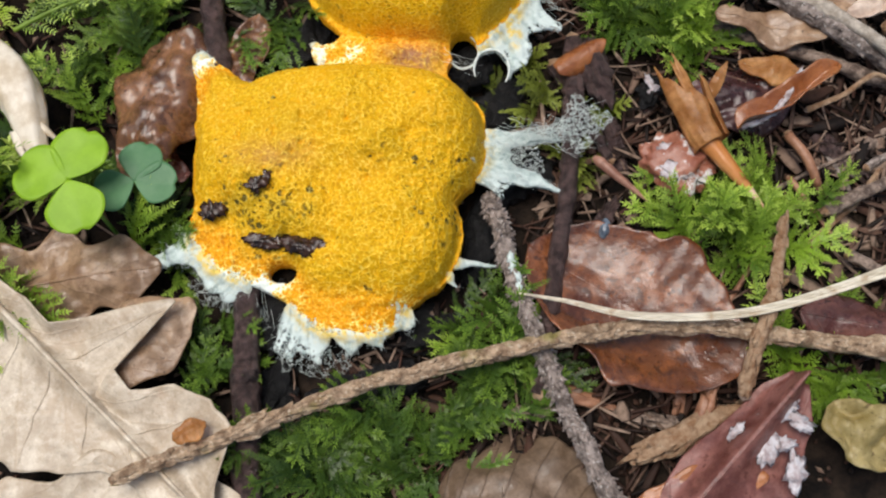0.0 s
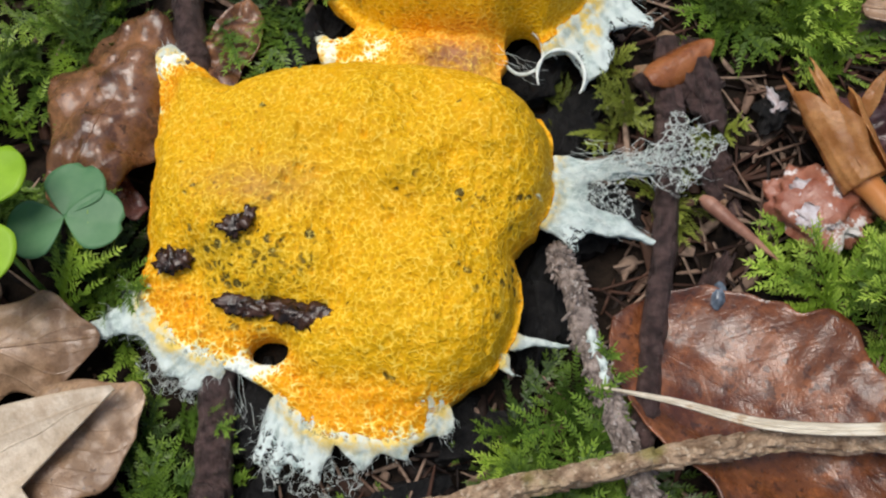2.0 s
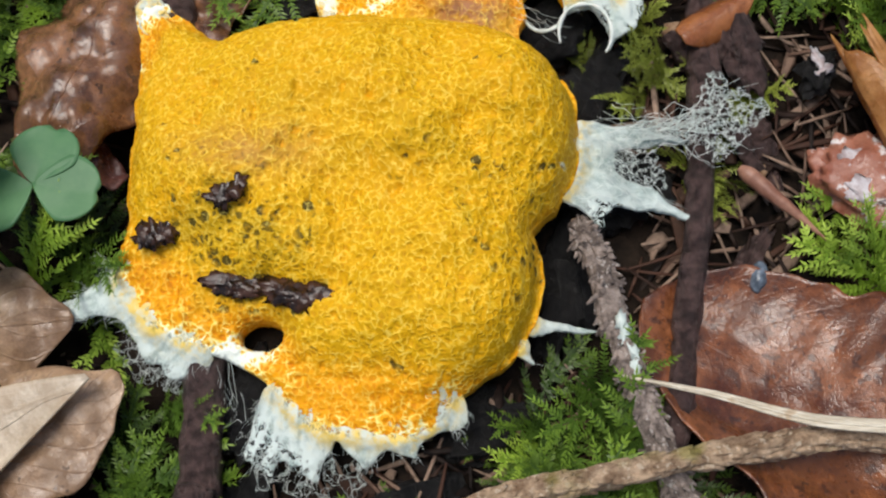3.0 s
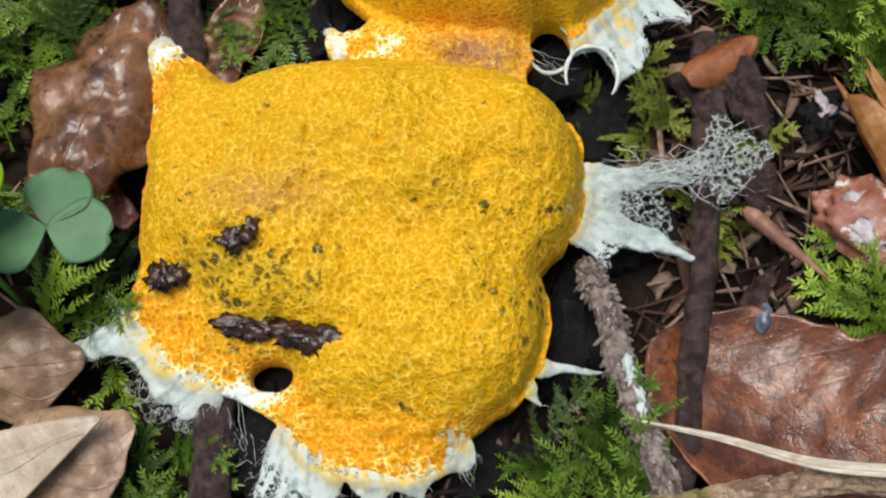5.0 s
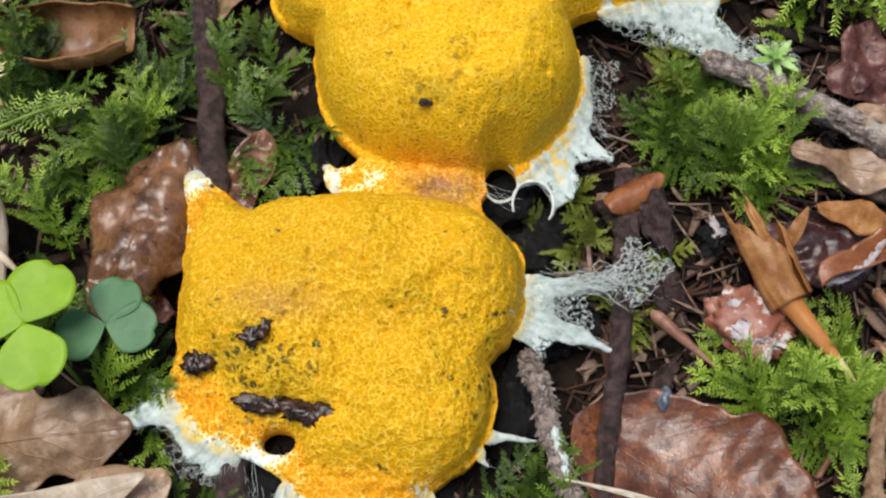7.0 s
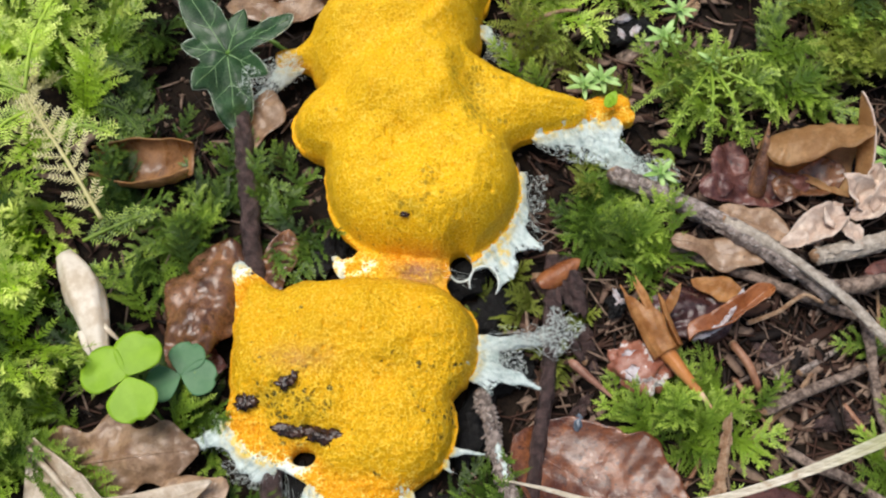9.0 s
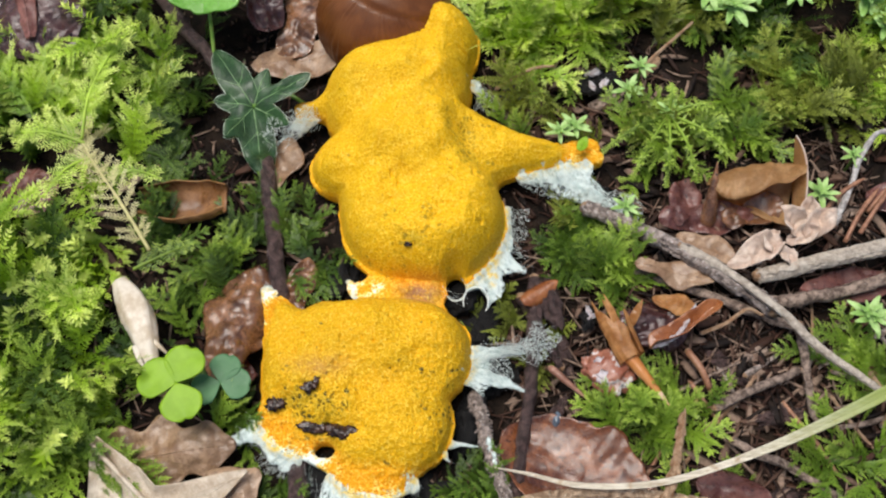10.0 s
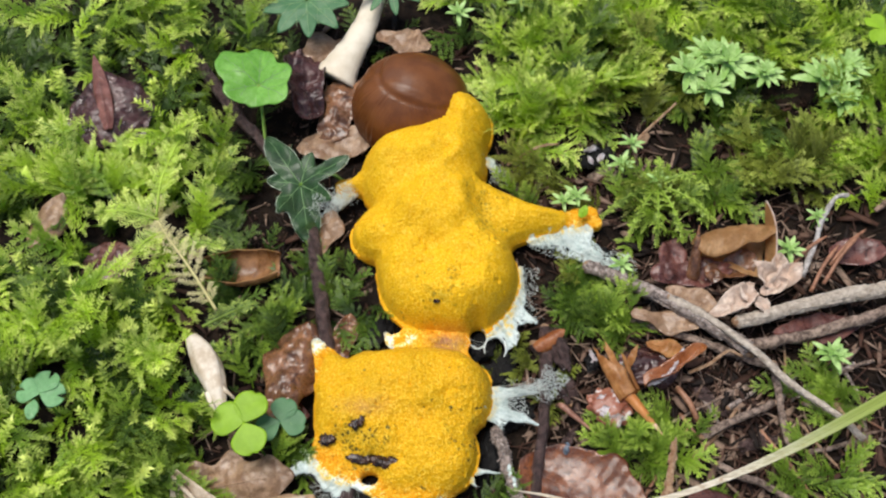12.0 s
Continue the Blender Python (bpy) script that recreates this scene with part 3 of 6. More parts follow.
WHITE_LOW = [(-29, 0, 4, -36, -1, 2.6, 0), (-36, -1, 2.8, -44, -2, 1.4, 0), (-28, -4.5, 3.4, -28.5, -9.5, 1.3, 0), (-24, -6, 3.6, -24, -11.5, 1.5, 0), (-20.5, -6, 3.4, -19, -12, 1.6, 0), (-33, 4, 1.6, -39, 6.5, 0.4, 0), (-8, -16, 2.2, -10.5, -24, 1.5, 0),
             (-4, -21, 4.2, -1.5, -28.0, 0.9, 0), (-3, -21, 3.4, -8, -26.5, 0.9, 0), (6, -19, 5.2, 6.5, -26, 1.0, 0), (8, -19.5, 3.9, 19, -17.5, 2.6, 0), (13, -18, 3.9, 14, -23.5, 0.7, 0), (16, -16.5, 3.6, 20.5, -18.5, 1.0, 0), (29, -7.5, 1.6, 32.5, -10, 0.5, 0), (33, -4, 1.5, 44, -4.4, 0.35, 0), (-33.5, 49, 3.4, -35, 53, 2.8, 0)]
WHITE_EAST = [(38, 25, 7.6, 40, 25, 5.0, 0), (42, 28, 3.0, 50, 29.5, 1.5, 0), (50, 29.5, 1.5, 60, 30, 0.9, 0), (42, 21, 3.2, 50, 19.5, 1.5, 0), (50, 19.5, 1.5, 59.5, 15.5, 0.7, 0), (42, 18, 2.0, 44, 13.5, 0.5, 0)]
WHITE_HIGH = [(-4.5, 56, 1.8, -1, 51, 1.8, 0), (-1, 51, 1.8, 8, 49.5, 1.6, 0), (45, 66, 8, 53, 72, 4, 0), (50, 65, 5, 60, 62, 2.0, 0), (45, 58, 4.5, 50, 55, 2.8, 0), (49, 53, 2.4, 47, 47.5, 0.7, 0), (52, 78, 4, 55, 86, 2, 0),
              (62, 103, 6, 80, 101, 5.5, 0), (74, 106, 4, 86, 104, 3, 0), (78, 98, 4.6, 88, 93, 4, 0), (88, 93, 4, 104, 85, 2.4, 0), (43, 142, 4, 46.5, 138, 2, 0), (-22, 127, 3.5, -28, 122, 2.0, 0), (-28, 124, 2.4, -36, 117, 1.4, 0), (39.5, 53.5, 1.0, 41, 56, 1.6, 0)]


WHITE_WHOLE = [(42, 57.8, 2.4, 48, 59, 4, 0), (46.9, 46.6, 0.25, 49, 53, 1.6, 0), (64, 103, 4, 82, 101, 4, 0), (80, 99, 3, 90, 92.5, 2.2, 0), (48, 68, 5, 53, 74, 3, 0), (52, 66, 3, 58, 63, 1.6, 0), (46, 58, 2.4, 50, 54, 1.6, 0), (40, 25, 5, 44, 25, 3, 0), (43, 29, 3.0, 51, 29.5, 1.3, 0), (51, 29.5, 1.3, 59, 30, 0.5, 0), (43, 21, 3.2, 51, 19, 1.7, 0), (51, 19, 1.7, 61, 15, 0.5, 0),
               (-31, -0.5, 2.6, -37, -1, 2.0, 0), (-37, -1, 2.0, -45, -2, 0.9, 0), (33, -4, 1.2, 44, -4.4, 0.3, 0)]


def margin_distance(x, y):
    d, _ = blobs(WHITE_LOW + WHITE_EAST + WHITE_HIGH, x, y, 2.2)
    d = d + 0.7 + 0.45 * vnoise(x, y, 3.2, 31) + 0.3 * vnoise(*fibre_run(x, y), 1.0, 32)
    far = np.clip((blobs(BODY + UPPER, x, y, 1.8)[0] - 4.0) / 9, 0, 1) ** 0.7
    net = np.minimum(np.abs(vnoise(x, y, 2.3, 36)), np.minimum(np.abs(vnoise(x + 7, y, 1.7, 37)), np.abs(vnoise(x, y + 3, 3.1, 38))))
    d = np.maximum(d, np.where(far > 0, (net - (0.92 - 0.62 * far)) * 1.6, -1))
    for hx, hy, rx, ry in ((35, 53.4, 3.6, 4.4), (42.2, 48.2, 4.3, 5.2), (-14.5, -14, 4.6, 5.6), (10.4, -27.8, 2.7, 3.8), (18, -25, 3.6, 3.4), (-37, -6.8, 5.2, 3.8), (-32.5, -9.8, 2, 3), (52.5, 24.4, 7.5, 3.6), (46.5, 60.5, 1.6, 1.6), (62, 66, 5, 3), (2.5, -29, 2.2, 3.4), (-6.2, -28.5, 1.6, 3)):
        d = np.maximum(d, 2.5 * (1 - np.hypot((x - hx) / rx, (y - hy) / ry)))
    whole = blobs(WHITE_WHOLE, x, y, 0.8)[0] + 0.3 + 0.2 * vnoise(x, y, 1.2, 40)
    return np.minimum(d, whole)


def fibre_run(x, y):
    """Two lengths across and along the fibres, which run outwards from the cushion."""
    x, y = np.asarray(x, float), np.asarray(y, float)
    cx = np.where(y < 48, np.where(x > 33, 24.0, -2.0), np.where(x > 62, 50.0, 22.0))
    cy = np.where(y < 48, np.where(x > 33, 26.0, 6.0), np.where(x > 62, 128.0, 84.0))
    return np.arctan2(y - cy, x - cx) * 26.0, np.hypot(x - cx, y - cy) * 0.22


def margin_height(x, y):
    d, _ = blobs(BODY + UPPER, x, y, 1.8)
    e = np.clip(-margin_distance(x, y), 0, 1.4) / 1.4
    out = -1.6 + 1.8 * np.exp(-np.maximum(d, 0) / 3.0) - 0.16 * np.clip(d, 0, 25) + 0.45 * np.sqrt(e) + 0.25 * vnoise(x, y, 2.0, 33) + 0.12 * vnoise(*fibre_run(x, y), 0.8, 34) + 0.15 * vnoise(x, y, 0.9, 48)
    over = cushion(x, y)[1] + 0.8 - 0.30 * np.maximum(-d, 0) + 0.4 * vnoise(x, y, 1.8, 39)
    k = np.clip((1.5 - d) / 3.0, 0, 1)
    return out * (1 - k) + over * k


def threads(count, a0, a1, b0, b1, seed, sag=1.5, wander=1.2, r=0.16):
    """Fine threads from the line a0-a1 to the line b0-b1."""
    rng = np.random.default_rng(seed)
    out = []
    for _ in range(count):
        p = np.array(a0) + rng.random() * (np.array(a1) - a0) + rng.normal(0, 1.0, 3) * (1, 1, 0.2)
        q = np.array(b0) + rng.random() * (np.array(b1) - b0) + rng.normal(0, 1.6, 3) * (1, 1, 0.3)
        q = p + (q - p) * rng.uniform(0.55, 1.1)
        t = np.linspace(0, 1, 8)[:, None]
        line = p + t * (q - p) + rng.normal(0, wander, (8, 3)) * np.sin(np.pi * t) * (1, 1, 0.4)
        line[:, 2] -= sag * np.sin(np.pi * t[:, 0])
        out.append(tube(smooth_path(line, 10), r * rng.uniform(0.5, 1.4) * np.linspace(1, 0.5, 10), 4))
    return out


def web_patch(corners, count, seed, r=0.06, lift=0.0, reach=4.5):
    """A lace of threads between points strewn over a four-cornered patch."""
    rng = np.random.default_rng(seed)
    a, b, c, d = (np.array(k, float) for k in corners)
    pts = []
    for _ in range(count):
        u, v = rng.random(2)
        pts.append((a * (1 - u) + b * u) * (1 - v) + (d * (1 - u) + c * u) * v + rng.normal(0, 0.35, 3) * (1, 1, 0.7) + (0, 0, lift))
    pts = np.array(pts)
    out = []
    for i, p in enumerate(pts):
        far = np.linalg.norm(pts - p, axis=1)
        for j in np.argsort(far)[1:7]:
            if (j > i or rng.random() < 0.3) and far[j] < reach:
                mid = 0.5 * (p + pts[j]) + rng.normal(0, 0.14 * far[j], 3) * (1, 1, 0.4)
                out.append(tube(smooth_path([p, mid, pts[j]], 6), r * rng.uniform(0.5, 1.5) * np.array([1.4, 1, 0.8, 0.8, 1, 1.4]), 4))
    return out


def build_mould():
    mould = thing("slime_mould", 0, 0, -8, "bright yellow slime mould cushion with white webby margin on wood", "slime mould")
    up = np.array((0, 0, 8.0))
    def fine(x, y):
        worm = 1 - np.abs(vnoise(x, y, 1.7, 41)) * 2
        worm = worm + 0.8 * (1 - np.abs(vnoise(x + 0.4 * vnoise(x, y, 2, 45), y, 0.95, 42)) * 2)
        pit = np.clip(vnoise(x, y, 2.3, 43) - 0.5, 0, 1) * np.clip(vnoise(x, y, 9, 44) + 0.5, 0, 1)
        return cushion(x, y)[1] + 0.6 + 0.30 * worm * np.clip(1.25 - y / 120, 0.5, 1) - 3.0 * pit - 1.1 * thin_zone(x, y) * np.exp(np.minimum(cushion(x, y)[0], 0) / 1.2)

    for name, low, high, label in (("lower_cushion", -40, 52.4, "rough mustard yellow spongy cushion"), ("upper_cushion", 52.4, 185, "smoother golden yellow lobed cushion")):
        x, y, z, d, faces = field_mesh(lambda x, y: np.maximum(cushion(x, y)[0], np.maximum(low - y, y - high - (0.4 if high < 60 else 0))), fine, (-42, 98, max(low - 2, -34), min(high + 2, 184)), 0.36)
        d = blobs(BODY + UPPER, x, y, 1.8)[0] + 0.7 * vnoise(x, y, 7, 3) + 0.35 * vnoise(x, y, 2.2, 4)
        thin = thin_zone(x, y)
        pale = np.clip(0.25 * thin * np.exp(d / 1.3) + 0.5 * vnoise(x, y, 2.5, 46) * thin * np.exp(d / 4), 0, 1)
        pale = np.clip(pale + np.exp(-((x + 35) / 3.6) ** 2 - ((y - 53) / 4.5) ** 2) + 0.6 * np.exp(-((x + 25) / 6) ** 2 - ((y + 7.5) / 2.2) ** 2) + 0.7 * np.exp(-((x + 15) / 6) ** 2 - ((y + 10) / 1.8) ** 2) + 0.8 * np.exp(-((x - 6) / 12) ** 2 - ((y + 25) / 2.6) ** 2) + 0.8 * np.exp(-((x + 36) / 3) ** 2 - (y / 4) ** 2) + (0.45 + 0.6 * vnoise(x, y, 2.6, 47)) * np.exp(-((x - 1) / 8) ** 2 - ((y - 53) / 3.2) ** 2), 0, 1)
        rim = np.clip(np.exp(d / 2.2) * 0.6 + thin + 0.7 * np.exp(-((x - 20) / 24) ** 2 - ((y - 53.5) / 4.5) ** 2), 0, 1)
        pitted = np.exp(-((x + 15) / 15) ** 2 - ((y - 6) / 13) ** 2) + 0.6 * np.exp(-((x - 16) / 22) ** 2 - ((y - 66) / 12) ** 2) + np.exp(-((x - 40) / 9) ** 2 - ((y - 108) / 16) ** 2) + 0.35 * np.exp(-((x - 28) / 14) ** 2 - ((y - 12) / 18) ** 2)
        bruise = np.clip(np.exp(-((x - 22) / 7) ** 2 - ((y - 50) / 4.0) ** 2) * 1.2 + 0.5 * np.exp(-((x + 12) / 9) ** 2 - ((y - 20) / 4) ** 2), 0, 1)
        verts, faces, ring = with_skirt(np.stack([x, y, z], 1) + up, faces, 4.0)
        part(name, (verts, faces), MOULD, mould, label, values={"rim": np.concatenate([rim, rim[ring]]), "bruise": np.concatenate([bruise, bruise[ring]]), "pale": np.concatenate([pale, pale[ring]]), "pitted": np.concatenate([pitted, pitted[ring]]), "aged": np.full(len(verts), 1.0 if high < 60 else 0.5)})
    x, y, z, d, faces = field_mesh(margin_distance, margin_height, (-46, 106, -38, 148), 0.28)
    inner = blobs(BODY + UPPER, x, y, 1.8)[0]
    fibre = 0.5 + 0.20 * vnoise(*fibre_run(x, y), 0.9, 34) + 0.16 * vnoise(*fibre_run(x, y), 0.45, 35) + 0.18 * vnoise(x, y, 0.8, 49)
    rim = np.clip(np.exp(-np.maximum(inner, 0) / 2.2) + 0.7 * np.exp(-((x - 1) / 6) ** 2 - ((y - 60) / 5) ** 2) + 1.2 * np.exp(-((x - 48.5) / 2.0) ** 2 - ((y - 59) / 4.5) ** 2), 0, 1)
    thin = np.clip((inner - 1.2) / 4.2, 0, 1) * np.clip(1.15 - np.exp(d / 1.2) * 0.3, 0, 1)
    thin = np.maximum(thin, np.clip((1.0 - inner) / 3.4, 0, 1) ** 0.8 * 1.25)
    thin = thin * np.clip((blobs(WHITE_WHOLE, x, y, 0.8)[0] + 1.0) / 1.6, 0, 1)
    owner = np.arange(len(x))
    while True:
        low = owner[faces].min(1)
        after = owner.copy()
        np.minimum.at(after, faces.ravel(), np.repeat(low, 4))
        after = after[after]
        if (after == owner).all():
            break
        owner = after
    for piece in np.unique(owner):
        mine = faces[owner[faces[:, 0]] == piece]
        if len(mine) < 40:
            continue
        used, index = np.unique(mine, return_inverse=True)
        verts, quads, ring = with_skirt(np.stack([x, y, z], 1)[used] + up, index.reshape(mine.shape), 0.8)
        part("margin", (verts, quads), PALE, mould, "white fibrous spreading margin", values={"rim": np.concatenate([rim[used], rim[used][ring]]), "thin": np.concatenate([thin[used], thin[used][ring]]), "fibre": np.concatenate([fibre[used], fibre[used][ring]])})
    # hairs on the margin's edge
    rng = np.random.default_rng(5)
    hair = []
    edge = np.nonzero((d > -0.8) & (inner > 0.8) & (inner < np.where(x > 36, 3.0, 9.0)) & ~((x > 29) & (x < 47) & (y > -10) & (y < 2)))[0]
    for k in rng.choice(edge, min(600, len(edge)), replace=False):
        e = 0.4
        g = np.array([blobs(BODY + UPPER, x[k] + e, y[k], 4)[0] - blobs(BODY + UPPER, x[k] - e, y[k], 4)[0], blobs(BODY + UPPER, x[k], y[k] + e, 4)[0] - blobs(BODY + UPPER, x[k], y[k] - e, 4)[0]])
        g = g / max(np.linalg.norm(g), 1e-6) + rng.normal(0, 0.45, 2)
        n = rng.uniform(0.4, 1.9)
        w = rng.normal(0, 0.4, 2) * n
        p = np.array([x[k], y[k], z[k] + 0.08])
        line = [p, p + (g[0] * n * 0.5, g[1] * n * 0.5, rng.normal(0.05, 0.15)), p + (g[0] * n + w[0], g[1] * n + w[1], rng.normal(-0.5, 0.4))]
        hair.append(tube(np.array(line) + up, [0.045, 0.035, 0.012], 3))
    v, f = join(hair)
    part("fringe", (v, f), WEB, mould, "fine white hair-like fringe", kind="stuff")
    web = threads(10, (41, 16, 1), (46, 23, 1), (52, 18, -2), (61, 15, -4), 1, 0.3, 0.8, 0.05) + threads(8, (42, 26, 1), (46, 34, 1), (54, 29, -2), (61, 31, -2), 2, 0.4, 0.9, 0.05)
    web += threads(16, (44, 30, 0), (47, 22, 0), (50, 19, -2), (56, 29, -2), 12, 0.8, 0.8, 0.045)
    web += web_patch(((50, 31, -1), (61, 32, 0), (60, 28.5, -2), (50, 28, -1)), 180, 3, 0.027, reach=3.5) + web_patch(((59, 32, -1), (63, 40, 1), (74, 34, 0), (64, 24, -2)), 510, 4, 0.029) + web_patch(((60, 33, -2), (64, 38, 0), (71, 33, -1), (65, 26, -3)), 180, 14, 0.021)
    web += web_patch(((44, 27, 0), (53, 28, -2), (56, 19, -2), (44, 22, 0)), 270, 15, 0.021) + web_patch(((58, 97, 0), (84, 103, 0), (90, 92, -3), (70, 92, -3)), 450, 16, 0.022) + web_patch(((84, 96, -1), (104, 92, 0), (108, 82, -1), (88, 88, -2)), 390, 17, 0.023)
    web += web_patch(((-38, 124, 6), (-22, 130, 6), (-20, 121, 4), (-40, 114, 6)), 360, 20, 0.023) + web_patch(((50, 84, -1), (64, 88, -2), (62, 74, -3), (50, 72, -1)), 270, 21, 0.021) + web_patch(((-10, -24, -3), (8, -26, -3), (4, -32, -6), (-12, -30, -6)), 130, 22, 0.021)
    web += web_patch(((-36, -6, -3), (-16, -9, -2), (-18, -16, -5), (-32, -14, -6)), 150, 23, 0.021) + web_patch(((44, 140, 1), (50, 140, -2), (52, 130, -4), (43, 130, 0)), 150, 24, 0.021)
    web += threads(16, (58, 98, 1), (78, 105, 2), (80, 94, -3), (90, 95, -3), 5, 0.3, 1.4, 0.05) + threads(16, (82, 92, -2), (90, 97, -2), (95, 82, -2), (105, 87, -2), 6, 0.1, 1.4, 0.055)
    web += threads(16, (50, 72, 0), (60, 66, -1), (57, 80, -3), (64, 62, -4), 7, 0.3, 1.2, 0.05) + threads(25, (-22, 131, 5), (-17, 120, 4), (-46, 116, 6), (-32, 108, 5), 8, 0.2, 2.2, 0.06) + threads(14, (-24, 129, 5), (-20, 124, 4), (-36, 122, 6), (-30, 112, 5), 18, 0.2, 2.0, 0.07)
    web += threads(26, (46, 28.5, 0), (56, 30, -1), (61, 30, -1), (71, 38, 0), 31, 0.2, 0.9, 0.075) + threads(14, (50, 28, 0), (56, 30, -1), (62, 24, -2), (70, 30, -1), 32, 0.3, 1.2, 0.06)
    web += threads(12, (-18, -8, -1), (-10, -22, -1), (-26, -16, -8), (-8, -30, -9), 10, 0.5, 0.8, 0.04)
    web += threads(6, (30, 47, 4), (30, 54, 3), (38, 46, -3), (44, 52, -4), 11, 0.4, 0.6, 0.045) + threads(21, (42, 130, 1), (46, 142, 3), (50, 132, -4), (54, 140, -4), 13, 0.3, 0.8, 0.045)
    for cx, cy, rx, ry, a0, a1 in ((35, 53.4, 3.9, 4.7, -185, 60), (42.2, 48.2, 4.6, 5.5, -40, 200)):
        a = np.radians(np.linspace(a0, a1, 40))
        path = np.stack([cx + rx * np.cos(a), cy + ry * np.sin(a), -0.6 + 0.5 * np.sin(a) + 0.25 * vnoise(a * 4, 0 * a, 1.5, 9)], 1)
        part("ring_strand", tube(path + up, 0.32 + 0.14 * vnoise(a * 5, 0 * a, 1.3, 19), 7), WEB, mould, "thin white strand round an opening")
    v, f = join(web)
    part("threads", (v + up, f), WEB, mould, "cobweb-like white threads", kind="stuff")


build_mould()


# ---- dark crumbs lying on the mould ----
def crumb(x, y, rx, ry, rz, turn, seed, label):
    ob = thing("crust", x, y, float(cushion(x, y)[1]) + 1.2, label, "debris", "dark crusts on the mould", rz=turn)
    bits = [(lump(rx * 0.66, ry, rz * 0.6, seed, 0.9, 16, 20), (-rx * 0.36, 0, 0)), (lump(rx * 0.55, ry * 0.85, rz * 0.7, seed + 1, 0.8, 16, 20), (rx * 0.42, ry * 0.2, 0)), (lump(rx * 0.4, ry * 0.8, rz * 0.6, seed + 2, 0.9, 12, 16), (0.1 * rx, -ry * 0.3, 0.2))]
    v, f = join([(v + o, f) for (v, f), o in bits])
    v = v + 0.2 * np.stack([vnoise(v[:, 0], v[:, 1], 0.9, seed), vnoise(v[:, 1], v[:, 0], 0.9, seed + 1), vnoise(v[:, 0], v[:, 1], 0.7, seed + 2)], 1)
    part("crumb", (v, f), CRUST, ob)


crumb(-14.4, 13.2, 3.2, 1.9, 1.0, 40, 1, "small dark brown crust sunk in yellow mould")
crumb(-26.6, 9.3, 3.9, 2.6, 1.2, 30, 4, "ragged dark brown crust on the mould's edge")
crumb(-3.4, -1.6, 6.0, 2.2, 1.6, -14, 7, "long wet dark brown crust across yellow mould")
crumb(-13.0, 0.6, 5.0, 1.9, 1.1, -8, 9, "thin dark brown crust strip on yellow mould")
crumb(18, 63, 0.9, 1.2, 0.8, 80, 12, "tiny brown speck on the yellow mould")


# ---- sticks ----
def stick(name, points, r0, r1, material, label, category="stick", rough=0.12, sides=12, step=1.6, pegs=0, knots=(), ridges=0, group="", tilt=0.5, spike=1.0):
    points = np.asarray(points, float)
    length = np.linalg.norm(np.diff(points, axis=0), axis=1).sum()
    n = max(8, int(length / step))
    path = smooth_path(points, n)
    base = path[0].copy()
    seed = int(abs(base[0] * 7 + base[1] * 3)) % 97
    rng = np.random.default_rng(seed)
    path[:, 0] += 0.5 * vnoise(np.arange(n) * step, 0 * path[:, 0], 9, seed)
    path[:, 1] += 0.5 * vnoise(np.arange(n) * step, 0 * path[:, 0], 9, seed + 1)
    radius = np.linspace(r0, r1, n) * (1 + 0.08 * vnoise(np.arange(n) * step, 0 * path[:, 0], 7, seed + 2))
    for at, size in knots:
        radius += size * np.exp(-((np.linspace(0, 1, n) - at) * length / 3.0) ** 2)
    ob = thing(name, *base, label, category, group)
    shapes = [tube(path - base, radius, sides, rough, seed, ridges=ridges)]
    bark = part("bark", shapes[0], material, ob)
    for end, way in ((0, -1), (-1, 1)):
        t = (path[1] - path[0]) if end == 0 else (path[-1] - path[-2])
        q = Vector(t * way).to_track_quat("X", "Z").to_matrix()
        v, f = lump(radius[end] * 0.8, radius[end] * 0.86, radius[end] * 0.86, seed + way, 0.5, 6, 9)
        part("broken_end", (v @ np.array(q).T + path[end] - base, f), STICK_PALE if material is not STICK_PALE else STICK_GREY, ob, "splintered pale wood end")
    for at, size in knots:
        i = int(at * (n - 1))
        v, f = lump(r0 * 0.9, r0 * 0.75, r0 * 0.6, seed + i, 0.6, 7, 10)
        part("knot", (v + path[i] - base + (0, 0, radius[i] * 0.7), f), material, bark)
    if pegs:
        tan, side, up = frames_along(path)
        out = []
        for _ in range(pegs):
            i = rng.integers(1, n - 1)
            a = rng.uniform(-0.3, math.pi + 0.3)
            o = math.cos(a) * side[i] + math.sin(a) * up[i]
            p = path[i] - base + o * radius[i] * 0.85
            s = tilt if rng.random() < 0.85 else -tilt
            k = rng.uniform(0.8, 1.3)
            out.append(tube([p - tan[i] * s * 4.4 * k - o * 0.2, p - tan[i] * s * 1.4 * k + o * 0.1, p + tan[i] * s * 1.6 * k + o * 0.25, p + tan[i] * s * 3.4 * k + o * rng.uniform(0.3, 0.8) * spike], [0.3, 0.55, 0.6, 0.2], 5))
        part("scarring", join(out), material, bark, "raised peg-like leaf scars", kind="stuff")
    return ob


